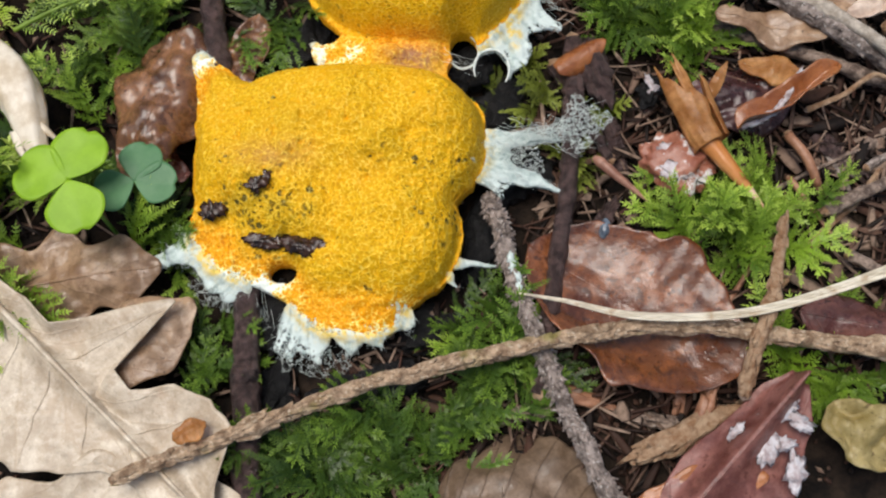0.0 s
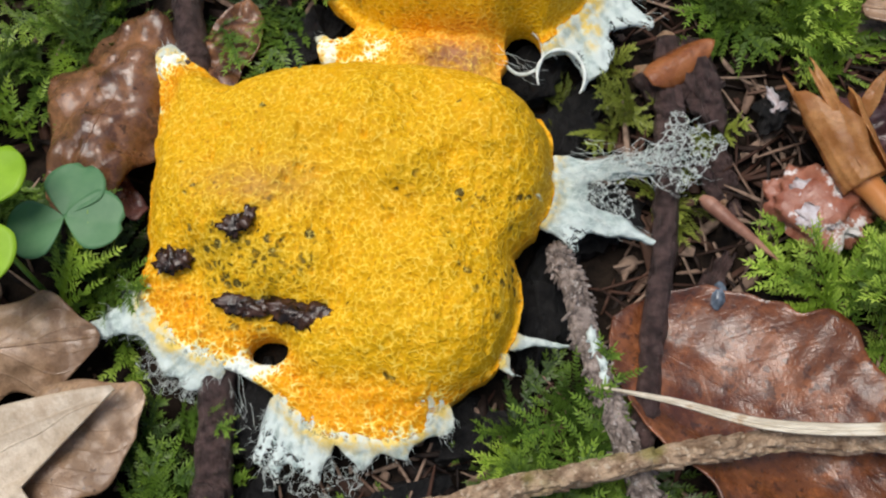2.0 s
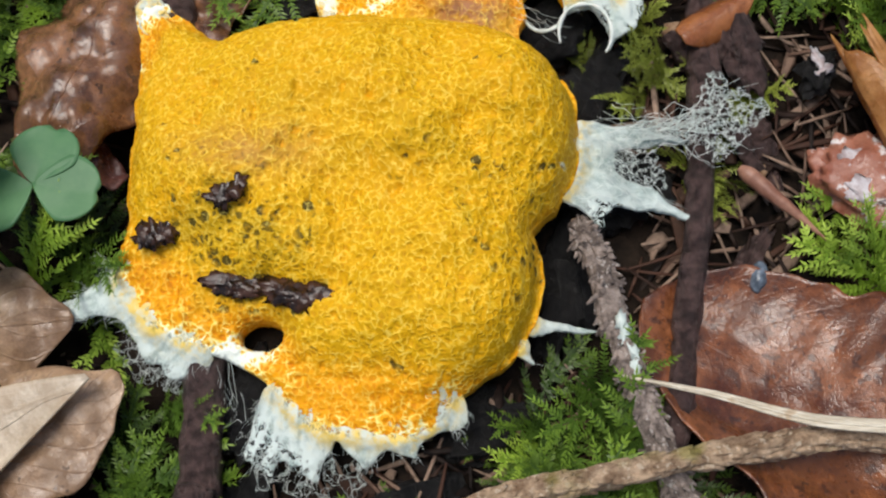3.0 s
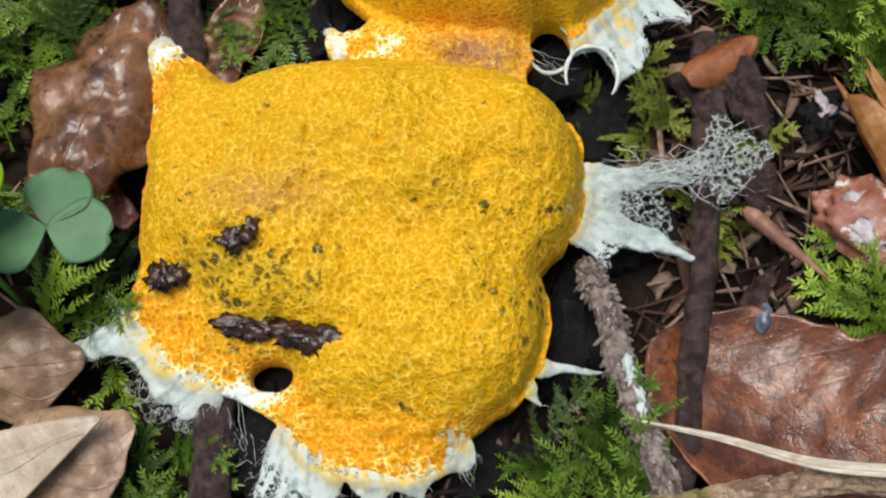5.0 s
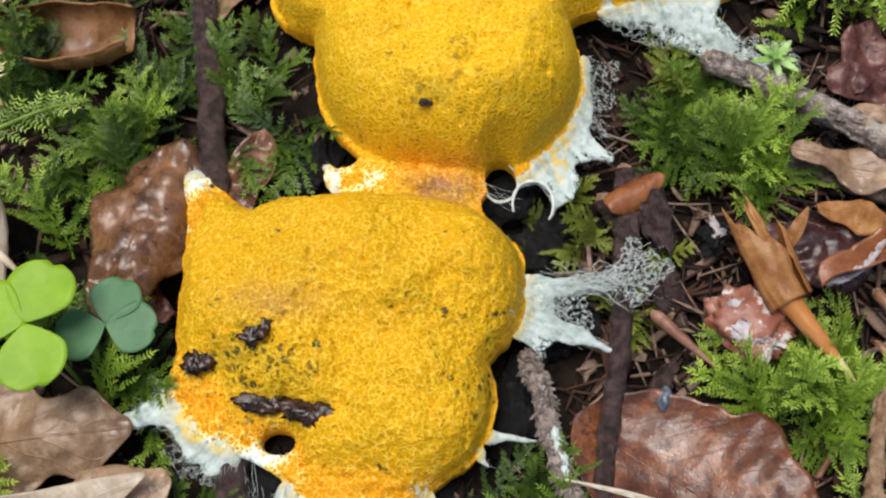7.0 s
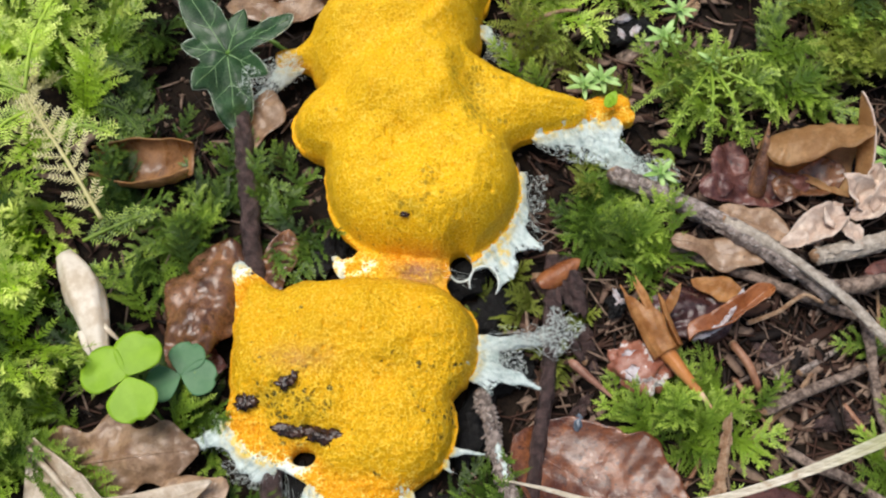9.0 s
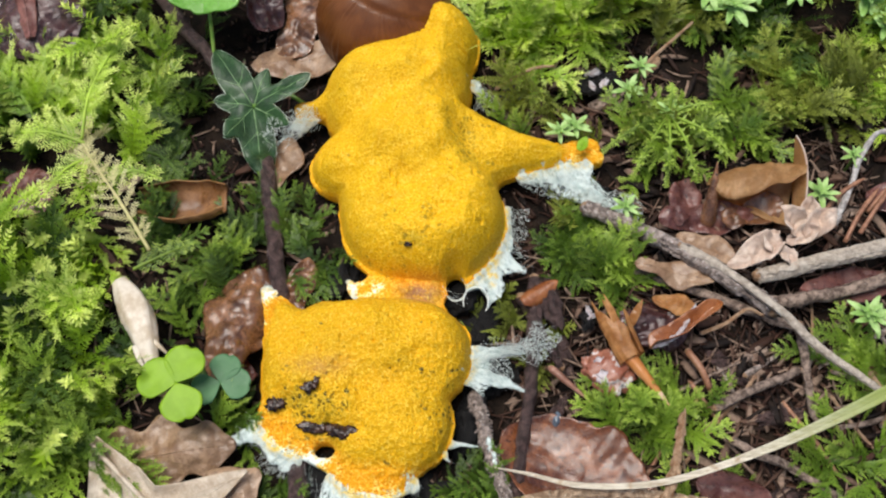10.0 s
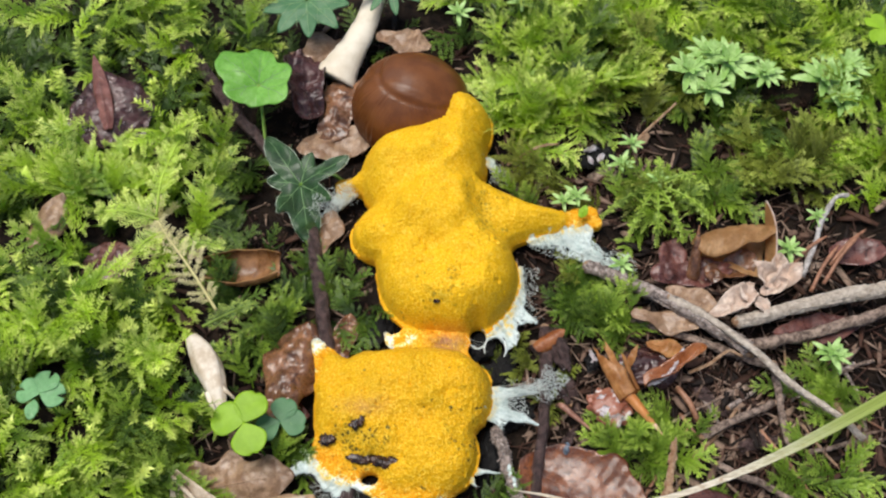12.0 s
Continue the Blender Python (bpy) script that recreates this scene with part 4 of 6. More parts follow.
stick("stick", [(-43, 125, -5), (-39.5, 104, -3), (-34, 75, -3), (-30.3, 50, -3.5), (-26, 20, -7), (-20.3, -13, -4), (-18, -44, -3), (-16.5, -75, -5)], 3.2, 3.5, STICK_DARK,
      "dark wet round stick running under the mould", knots=((0.62, 0.4), (0.8, 0.5)), rough=0.16)
stick("twig", [(-46, -56, 4.5), (-17, -45, 5.5), (5, -37.4, 6), (31, -30.3, 6), (57, -24.8, 5), (78, -21.5, 3.5), (101, -22.5, 2.5), (133, -27, 1), (165, -35, -3)], 1.5, 1.9, STICK_TAN,
      "tan ribbed conifer twig lying across the litter", "twig", pegs=420, knots=((0.14, 1.1), (0.87, 0.9)), ridges=9, rough=0.1)
stick("twig", [(41, 14, -5), (42.8, 8, -2), (46.2, -6, 1), (50.3, -19, 1), (56.4, -35, -1), (64.7, -54, -2), (73, -70, -5)], 1.7, 2.2, STICK_FLAKE,
      "grey flaking twig leaning beside the mould", "twig", pegs=300, rough=0.3, spike=2.4)
stick("twig", [(65, 60, -8), (63.8, 42, -7), (61.2, 15, -6), (57, -7, -4), (54.3, -22, -3), (52, -36, -4)], 2.6, 2.1, STICK_DARK, "thin dark brown twig crossing damp litter", "twig", rough=0.2)
stick("twig", [(60, 53, -9), (66, 40, -9), (73, 26, -9)], 2.4, 1.6, STICK_DARK, "short dark broken twig in the litter", "twig", rough=0.3)
stick("stick", [(84, 86, 0), (93, 82, 0.5), (105, 76, 0), (120, 68, 0), (134, 58.5, 0), (150, 46, -2)], 2.6, 3.3, STICK_FLAKE, "grey weathered stick reaching from mould to litter", knots=((0.3, 0.6),), rough=0.18, ridges=7, pegs=90)
stick("stick", [(118, 69, 1.5), (132, 60, 3), (149, 45.5, 3), (162.5, 30, 3), (179, 16, 2), (190, 6, -1)], 1.9, 1.3, STICK_BARE, "pale split length of bare wood", rough=0.1, ridges=5)
stick("twig", [(146, 58, 0), (165, 62, 1), (181, 65.5, 2), (212, 71.5, 2), (245, 79, 0)], 2.7, 3.2, STICK_BARE, "ribbed pale grey conifer twig among dead husks", "twig", pegs=260, ridges=8)
stick("twig", [(150, 48, -4), (163, 50, -3), (180, 53, -2), (210, 61.5, -1), (240, 70, -3)], 2.5, 2.2, STICK_GREY, "crooked grey brown twig lying in litter", "twig", rough=0.2, ridges=5)
stick("twig", [(112.6, 5.5, 3), (111, 0, 3), (106.8, -15, 5.5), (103, -25.4, 4.5), (99.5, -37, 0)], 1.1, 1.7, STICK_PALE, "pale orange brown bare twig piece", "twig", rough=0.3, pegs=40, knots=((0.55, 0.7),))
stick("twig", [(160, 40, -5), (160.3, 28, -4), (161, 12, -6), (162, 2, -8)], 1.8, 1.2, STICK_GREY, "short grey upright twig in litter", "twig", rough=0.25)
stick("stick", [(-108, 214, 4), (-96, 196, 5), (-84, 177, 5), (-70, 160, 4), (-60, 147, 1), (-50, 128, -3), (-44, 112, -5)], 3.1, 2.3, STICK_DARK, "brown mossy stick slanting down to an ivy leaf", knots=((0.4, 0.5),), rough=0.2)
stick("twig", [(204, 116, 6), (198, 114.5, 5), (191.5, 106, 2), (187, 95, 0), (179, 80, -3)], 1.0, 1.3, STICK_WHITE, "thin pale grey bent twig end", "twig", rough=0.2)
stick("twig", [(100, 65, -8), (118, 57, -6), (140, 48, -6), (160, 41, -8)], 2.2, 1.8, STICK_GREY, "grey brown stick half buried in litter", "twig", rough=0.15, ridges=6)
stick("twig", [(110, 150, -4), (122, 161, 0), (134, 172, 2)], 0.9, 0.6, STICK_PALE, "thin reddish brown twig on moss", "twig")
stick("twig", [(52, 142, -2), (66, 148, 2), (76, 150, 2)], 0.8, 0.6, STICK_PALE, "thin orange brown twig resting on moss", "twig")
stick("twig", [(58, 150, -10), (57, 138, -8), (55, 124, -10)], 2.8, 2.2, STICK_DARK, "dark rotting twig beside the mould", "twig", rough=0.3)
stick("twig", [(124, 37, -5), (133, 40, -2), (141, 45, -1), (147, 43, -3)], 0.8, 0.7, STICK_PALE, "tan bent dry stalk over the litter", "twig")
stick("twig", [(126, 10, -6), (138, 15, -4), (158, 23, -5)], 1.8, 1.4, STICK_GREY, "split grey twig lying on litter", "twig", rough=0.2)
stick("twig", [(119, 30, -5), (122, 24, -4), (125, 16, -6)], 1.3, 1.1, NEEDLE, "short dull red stalk in the litter", "twig")
stick("twig", [(131, -2, -6), (150, -12, -5), (170, -24, -7)], 1.6, 1.2, STICK_GREY, "thin grey stick in shaded litter", "twig", rough=0.2)

rng = np.random.default_rng(311)
for k in range(22):
    x, y = rng.uniform(112, 200), rng.uniform(-8, 44)
    L, a = rng.uniform(16, 38), rng.choice([0.5, -0.6, 0.1, 1.0, -1.1]) + rng.normal(0, 0.25)
    dx, dy = 0.5 * L * math.cos(a), 0.5 * L * math.sin(a)
    z0, z1 = float(ground_z(x - dx, y - dy)) + rng.uniform(1.5, 4), float(ground_z(x + dx, y + dy)) + rng.uniform(1.5, 4)
    r = rng.uniform(0.6, 1.3)
    m, label = ((STICK_GREY, "thin grey dead twig in needle litter"), (STICK_PALE, "thin tan dead stalk in needle litter"), (STICK_FLAKE, "pale grey dry stalk in needle litter"), (NEEDLE, "thin rust brown stalk in needle litter"))[k % 4]
    stick("twig", [(x - dx, y - dy, z0), (x + rng.normal(0, 0.8), y + rng.normal(0, 0.8), 0.5 * (z0 + z1) + 0.4), (x + dx, y + dy, z1)], r, r * 0.7, m, label, "twig", sides=8, rough=0.2, group="thin litter twigs")


# ---- black bark and wood pieces round the mould ----
def wood_piece(x, y, z, rx, ry, rz, turn, material, label, seed, name="bark_piece"):
    ob = thing(name, x, y, z, label, "bark", "bark pieces", rz=turn)
    v, f = lump(rx, ry, rz, seed, 0.6, 20, 26)
    v = v + 0.9 * np.stack([vnoise(v[:, 0], v[:, 1], 1.8, seed), vnoise(v[:, 1], v[:, 2], 1.8, seed + 1), vnoise(v[:, 2], v[:, 0], 1.8, seed + 2)], 1)
    part("slab", (v, f), material, ob)


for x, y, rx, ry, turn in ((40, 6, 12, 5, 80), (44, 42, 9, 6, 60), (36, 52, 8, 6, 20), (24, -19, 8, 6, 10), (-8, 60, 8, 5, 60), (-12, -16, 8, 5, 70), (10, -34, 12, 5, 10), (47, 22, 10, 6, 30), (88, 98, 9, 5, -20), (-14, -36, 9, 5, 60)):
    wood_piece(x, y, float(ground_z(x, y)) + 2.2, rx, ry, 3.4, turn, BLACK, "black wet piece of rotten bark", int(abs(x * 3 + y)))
wood_piece(70, 49, -6, 9, 3.4, 2.2, 100, STICK_DARK, "flat dark brown splinter of wet wood", 37, "wood_splinter")
wood_piece(64, 43, -6, 7, 2.4, 2.0, 95, STICK_DARK, "narrow dark brown splinter of wet wood", 39, "wood_splinter")
wood_piece(94, 147, -6, 8, 5, 3, 20, BLACK, "dark rotten bark patched with white mould", 41)
for dx, dy, rx, ry, turn in ((-2, 3, 3.2, 1.6, 20), (2, -2, 2.6, 1.5, 60), (-3, -3, 2.0, 1.2, 110)):
    ob = thing("mould_flake", 94 + dx, 147 + dy, -3.2, "thin white film on dark wet bark", "mould", "white mould flakes", rz=turn)
    part("flake", lump(rx, ry, 0.6, int(rx * 9), 0.9), FILM, ob)
wood_piece(86, -46, -5, 13, 2.8, 2.0, 24, STICK_PALE, "long pinkish brown chip of dry bark", 51, "wood_splinter")
wood_piece(92, -40, -5, 9, 2.0, 1.6, 70, NEEDLE, "rust brown upright chip of bark", 53, "wood_splinter")
wood_piece(84.5, 44.5, -7, 4.2, 3.0, 2.6, 70, BLACK, "small dark wet bark lump with white film", 31)
for dx, dy, rx, turn in ((-0.6, 1.4, 2.2, 110), (0.4, -0.8, 1.6, 20)):
    ob = thing("mould_flake", 84.5 + dx, 44.5 + dy, -4.8, "thin white film on dark wet bark", "mould", "white mould flakes", rz=turn)
    part("flake", lump(rx, 0.9, 0.5, int(rx * 9), 0.9), FILM, ob)
for x, y, rx, ry, turn, m in ((95, -44, 10, 2.2, 30, STICK_PALE), (82, -42, 10, 2.0, -12, STICK_GREY), (88, -33, 8, 1.8, 75, NEEDLE), (60, -36, 9, 2, -15, NEEDLE), (52, -39, 10, 2.2, 20, STICK_GREY), (106, 20, 9, 2.5, 60, STICK_DARK),
                              (132, 28, 10, 2.5, -50, STICK_DARK), (142, 30, 11, 2.2, 35, STICK_GREY), (150, 8, 9, 2.4, 10, STICK_DARK), (118, 158, 5, 2.2, 60, STICK_PALE), (100, 142, 9, 4, 30, STICK_GREY), (100, 174, 6, 4, 10, BLACK),
                              (70, 8, 9, 2, 55, STICK_DARK), (75, 31, 9, 2.4, 100, STICK_DARK), (142, -22, 11, 3, 20, STICK_DARK), (176, 92, 12, 2, -15, STICK_DARK), (186, 88, 10, 2.2, 20, STICK_GREY), (200, 128, 12, 2.4, 25, STICK_DARK)):
    wood_piece(x, y, float(ground_z(x, y)) + 2.5, rx, ry, 1.6, turn, m, "flat brown splinter of rotting wood in litter", int(abs(x * 5 + y * 3)), "wood_splinter")


# ---- leaves ----
def leaf_outline(u, form):
    """Half width along the leaf, 0 to 1 at its widest."""
    if form == "oval":
        return np.sin(np.pi * np.clip(u, 0, 1) ** 0.9) ** 0.62
    if form == "oak":
        return np.sin(np.pi * np.clip(u, 0, 1) ** 0.8) ** 0.5 * (0.84 + 0.16 * np.cos(2 * np.pi * 3.2 * u + 2.4))
    if form == "scale":
        return np.clip(np.sin(np.pi * (0.10 + 0.90 * u)), 0, 1) ** 0.8
    if form == "strip":
        return np.clip(np.minimum(u * 12, (1 - u) * 6), 0, 1) ** 0.6
    if form == "torn":
        return np.clip(np.minimum(u * 5, (1 - u) * 5), 0, 1) ** 0.5 * (0.8 + 0.2 * np.cos(9 * u + 1))
    return np.sin(np.pi * u) ** 0.5


def leaf(name, x, y, z, rz, length, width, material, label, category="leaf", form="oval", bend=0.0, cup=0.0, crumple=1.0, roll=0.0, pitch=0.0, seed=0, twist=0.0, rib=0.32, thick=0.35, fold=0.0, group="", stalk=0.0, curl=0.0, veins=0):
    """A dead or living leaf: bend lifts its ends, cup its sides, fold creases the midrib, curl rolls the tip up (degrees)."""
    nu, nv = max(18, int(length / 0.8)), max(13, int(width / 0.9) | 1)
    u, v = np.meshgrid(np.linspace(0.0, 1.0, nu), np.linspace(-1, 1, nv), indexing="ij")
    half = np.maximum(leaf_outline(u, form), 0.02) * width / 2
    edge = 1 + ((0.45 if form == "torn" else 0.16) * vnoise(u * length, v * 3, 8, seed + 3) + 0.045 * vnoise(u * length, v * 3, 3.2, seed + 4)) * np.abs(v) ** 3
    px = (u - 0.5) * length + (0.12 * half * np.abs(v) ** 2)
    py = v * half * edge
    pz = bend * (2 * u - 1) ** 2 + cup * (v * half / (width / 2)) ** 2 + fold * np.abs(v) * half / (width / 2)
    pz = pz + crumple * (vnoise(px, py, length / 2.6, seed) + 0.9 * np.abs(vnoise(px, py, length / 4.0, seed + 1)) + 0.5 * np.abs(vnoise(px, py, length / 8.0, seed + 5)) + 0.22 * np.abs(vnoise(px, py, length / 15.0, seed + 6))) + 0.12 * crumple * vnoise(px, py, 2.5, seed + 2)
    pz = pz - 0.06 * np.abs(np.sin(np.pi * 8 * (u - 0.25 * np.abs(v)))) * (1 - np.abs(v)) * min(1, crumple)
    fold_rng = np.random.default_rng(seed + 500)
    for k in range(6):
        a, o, w = fold_rng.uniform(0, math.pi), fold_rng.uniform(-0.3, 0.3) * width, length * fold_rng.uniform(0.10, 0.22)
        pz = pz + (1 if k % 2 else -1) * 0.22 * crumple * np.minimum(np.abs(px * math.cos(a) + py * math.sin(a) - o) / w, 1.0)
    if curl:
        a = radians(curl) * np.clip(u - 0.45, 0, 1) / 0.55
        rr = length * 0.55 / max(abs(radians(curl)), 0.05)
        ahead = np.where(u > 0.45, rr * np.sin(a), (u - 0.45) * length)
        pz = pz * np.cos(a) + np.where(u > 0.45, rr * (1 - np.cos(a)), 0)
        px = ahead - 0.05 * length
    if twist:
        a = radians(twist) * (u - 0.5)
        py, pz = py * np.cos(a) - pz * np.sin(a), py * np.sin(a) + pz * np.cos(a)
    p = np.stack([px, py, pz], 2)
    ob = thing(name, x, y, z, label, category, group, rx=roll, ry=pitch, rz=rz)
    uv = np.stack([u, v * 0.5 + 0.5], 2).reshape(-1, 2)
    blade = part("blade", sheet_shape(p, thick), material, ob, uv=np.concatenate([uv, uv]))
    for k in range(veins):
        for sgn in (-1, 1):
            s0 = 0.08 + 0.78 * (k + 0.3 * (sgn > 0)) / veins
            line = []
            for q in np.linspace(0, 0.86, 9):
                i, j = min(nu - 1, int((s0 + 0.17 * q) * (nu - 1))), int(round((nv - 1) * (0.5 + 0.5 * sgn * q)))
                line.append(p[i, j] + (0, 0, thick * 0.35))
            part("vein", tube(smooth_path(line, 14), np.linspace(rib * 0.5, rib * 0.2, 14), 5), material, blade)
    if rib:
        mid = p[:, nv // 2].copy()
        mid[:, 2] += thick * 0.3
        if stalk:
            mid = np.concatenate([mid[:1] + np.array([[-stalk, 0, -0.12 * stalk], [-stalk * 0.5, 0, 0]]), mid])
        part("midrib", tube(mid, np.linspace(rib, rib * 0.35, len(mid)), 6, 0.1, seed), material, ob)
    return ob


def hollow_leaf(x, y, z):
    """A dry leaf rolled over itself, open in front, with a tall rim at one end."""
    ob = thing("dead_leaf", x, y, z, "curled tan beech leaf rolled into a hollow", "leaf", rz=-12)
    u, t = np.meshgrid(np.linspace(0, 1, 44), np.linspace(0, 1, 34), indexing="ij")
    turn = np.radians(-30 + t * (205 + 45 * np.sin(3.6 * u + 0.3) + 20 * vnoise(u * 9, 0 * u, 2, 60)))
    r = (6.5 + 9.0 * u**0.7) * (1 - 0.10 * t) + 1.9 * vnoise(u * 30, t * 26, 8, 61) + 0.9 * np.abs(vnoise(u * 30, t * 10, 3, 62))
    px = (u - 0.5) * 31 + 1.6 * vnoise(t * 20, u * 6, 5, 63) - 6 * np.clip(t - 0.6, 0, 1) * (1 - u)
    py = r * np.sin(turn) * 0.92
    pz = r * (1 - np.cos(turn)) * 0.62 + 0.5 * vnoise(px, py, 5, 64)
    p = np.stack([px, py, pz], 2)
    uv = np.stack([u, t * 0.5 + 0.25], 2).reshape(-1, 2)
    part("blade", sheet_shape(p, 0.35), CURLED, ob, uv=np.concatenate([uv, uv]))
    part("rolled_edge", tube(p[:, -1], 0.25, 6, 0.3, 5), CURLED, ob, "thin pale rolled edge")
    h = np.linspace(0, 1, 26)
    u, v = np.meshgrid(h, np.linspace(-1, 1, 9), indexing="ij")
    half = 4.6 * np.sin(np.pi * (0.12 + 0.86 * u)) ** 0.8
    rim = np.stack([17.5 - 6.5 * u**2 + 0.3 * v * half + 0.5 * vnoise(u * 20, v * 3, 5, 66), -10 + 32 * u + 0.2 * v * half, 1 + 20 * u - 4 * u * u + 0.85 * v * half], 2)
    uv = np.stack([u, v * 0.5 + 0.5], 2).reshape(-1, 2)
    part("upright_rim", sheet_shape(rim, 0.35), CURLED, ob, "tall pointed pale edge", uv=np.concatenate([uv, uv]))
    part("rim_edge", tube(rim[:, -1], 0.4, 6, 0.2, 7), CREAM, ob, "pale thickened leaf edge")


def trough_leaf(x, y, z, rz, length, deep, label, seed):
    """A dry leaf rolled into an open trough with one end standing up."""
    ob = thing("dead_leaf", x, y, z, label, "leaf", rz=rz)
    u, t = np.meshgrid(np.linspace(0, 1, 40), np.linspace(-1, 1, 27), indexing="ij")
    wide = deep * (0.35 + 0.75 * np.sin(np.pi * (0.08 + 0.8 * u)) ** 0.7) * (1 + 0.15 * vnoise(u * 20, t * 4, 5, seed))
    a = np.radians((95 + 35 * vnoise(u * 12, np.sign(t) * 9, 4, seed + 1)) * t)
    px = (u - 0.5) * length + 0.8 * vnoise(t * 9, u * 9, 3, seed + 2)
    py = 1.2 * wide * np.sin(a)
    pz = wide * (1 - np.cos(a)) + 9.0 * np.clip(u - 0.62, 0, 1) ** 1.5 * 3 + 2.5 * np.clip(0.25 - u, 0, 1) * 3 + 0.6 * np.abs(vnoise(px, py, 5, seed + 3)) + 0.3 * vnoise(px, py, 2.5, seed + 4)
    uv = np.stack([u, t * 0.5 + 0.5], 2).reshape(-1, 2)
    p = np.stack([px, py, pz], 2)
    part("blade", sheet_shape(p, 0.35), RUST_BROWN, ob, uv=np.concatenate([uv, uv]))
    # Both edges get a paler amber, their lit look put into the colour.
    for k, side in enumerate((0, -1)):
        part("curled_edge", tube(p[:, side], 0.3, 6, 0.4, seed + k), CURLED, ob, "curled edge in paler amber to look lit")


def lobed_blade(name, x, y, z, lobes, material, label, category, base=4.0, roll=0, pitch=0, rz=0, fold=0.0, axis=90, seed=0, edge=None, vein=None, wave=0.9, group="", stem=None, sharp=1.0):
    """A living leaf with lobes (direction, reach, spread in degrees) round its stalk end; fold creases it along an axis."""
    th = np.linspace(0, 2 * np.pi, 121)
    r = np.full(121, 0.0)
    for a, reach, spread in lobes:
        gap = np.abs((np.degrees(th) - a + 180) % 360 - 180)
        r = r + (reach * np.clip(1 - (gap / (spread * 1.5)) ** (1.6 * sharp), 0, 1)) ** 6
    r = (r + base**6) ** (1 / 6) * (1 + 0.035 * vnoise(th * 14, 0 * th, 3, seed))
    q = np.linspace(0.02, 1, 14)
    px, py = np.outer(r * np.cos(th), q), np.outer(r * np.sin(th), q)
    off = px * math.sin(radians(axis)) - py * math.cos(radians(axis))
    size = r.max()
    def height(px, py, off):
        return fold * np.abs(off) / size + wave * vnoise(px, py, size / 3, seed) + 0.4 * wave * vnoise(px, py, size / 7, seed + 1) - 0.12 * size * (np.hypot(px, py) / size) ** 2
    p = np.stack([px, py, height(px, py, off)], 2)
    ob = thing(name, x, y, z, label, category, group, rx=roll, ry=pitch, rz=rz)
    uv = np.stack([np.repeat(q[None] * 0.3, 121, 0), 0.5 + 0 * px], 2).reshape(-1, 2)
    blade = part("blade", sheet_shape(p, 0.4), material, ob, uv=np.concatenate([uv, uv]))
    for a, reach, spread in lobes:
        for da, k in ((0, 0.92), (26, 0.6), (-26, 0.6)):
            t = np.linspace(0.04, k, 10) * reach
            vx, vy = t * math.cos(radians(a)) , t * math.sin(radians(a))
            if da:
                s0 = 0.35 * reach
                t = np.linspace(0, 0.42, 10) * reach
                vx = s0 * math.cos(radians(a)) + t * math.cos(radians(a + da * 1.5))
                vy = s0 * math.sin(radians(a)) + t * math.sin(radians(a + da * 1.5))
            vz = height(vx, vy, vx * math.sin(radians(axis)) - vy * math.cos(radians(axis))) + 0.22
            part("vein", tube(np.stack([vx, vy, vz], 1), np.linspace(0.26, 0.1, 10) * (1 if da == 0 else 0.6), 5), vein or PALE_VEIN, blade)
    if edge:
        part("leaf_edge", tube(p[:-1, -1], 0.15, 5, 0.6, seed), edge, blade, "pale worn leaf edge")
    if stem:
        inv = np.array(pose(0, 0, 0, roll, pitch, rz).to_3x3().inverted())
        part("stalk", tube(smooth_path([(0, 0, 0), *[inv @ (np.array(k) - (x, y, z)) for k in stem]], 14), 0.8, 7, 0.1), STALK, ob, "thin green stalk")
    return ob


def wide_leaf(x, y, z, rz, length, along, left, right, material, label, relief, name="oak_leaf", category="leaf", seed=0, crumple=1.0, rib=1.0, veins=5, roll=0, pitch=0, thick=0.4):
    """A lobed dead leaf: half widths to the left and right of its midrib at stations along it; relief(u, v) folds it."""
    nu, nv = max(40, int(length)), 41
    u, v = np.meshgrid(np.linspace(0, 1, nu), np.linspace(-1, 1, nv), indexing="ij")
    wide = np.where(v > 0, np.interp(u, along, left), np.interp(u, along, right))
    px = (u - 0.5) * length + 0.6 * vnoise(u * length, v * 8, 5, seed + 8) * np.abs(v)
    py = v * wide * (1 + 0.05 * vnoise(u * length, v * 4, 4, seed + 3))
    pz = relief(u, v) + crumple * (vnoise(px, py, length / 3, seed) + 0.6 * np.abs(vnoise(px, py, length / 6, seed + 1)) + 0.25 * np.abs(vnoise(px, py, length / 12, seed + 2)))
    p = np.stack([px, py, pz], 2)
    ob = thing(name, x, y, z, label, category, rx=roll, ry=pitch, rz=rz)
    uv = np.stack([u, v * 0.5 + 0.5], 2).reshape(-1, 2)
    blade = part("blade", sheet_shape(p, thick), material, ob, uv=np.concatenate([uv, uv]))
    part("midrib", tube(p[:, nv // 2] + (0, 0, 0.3), np.linspace(rib, rib * 0.4, nu), 7, 0.12, seed), material, ob)
    for k in range(veins):
        for sgn in (-1, 1):
            line = []
            for q in np.linspace(0, 0.9, 10):
                i, j = min(nu - 1, int((0.1 + 0.7 * k / veins + 0.14 * q) * (nu - 1))), int(round((nv - 1) * (0.5 + 0.5 * sgn * q)))
                line.append(p[i, j] + (0, 0, thick * 0.45))
            part("vein", tube(smooth_path(line, 16), np.linspace(rib * 0.35, rib * 0.12, 16), 5), material, blade)
    return ob


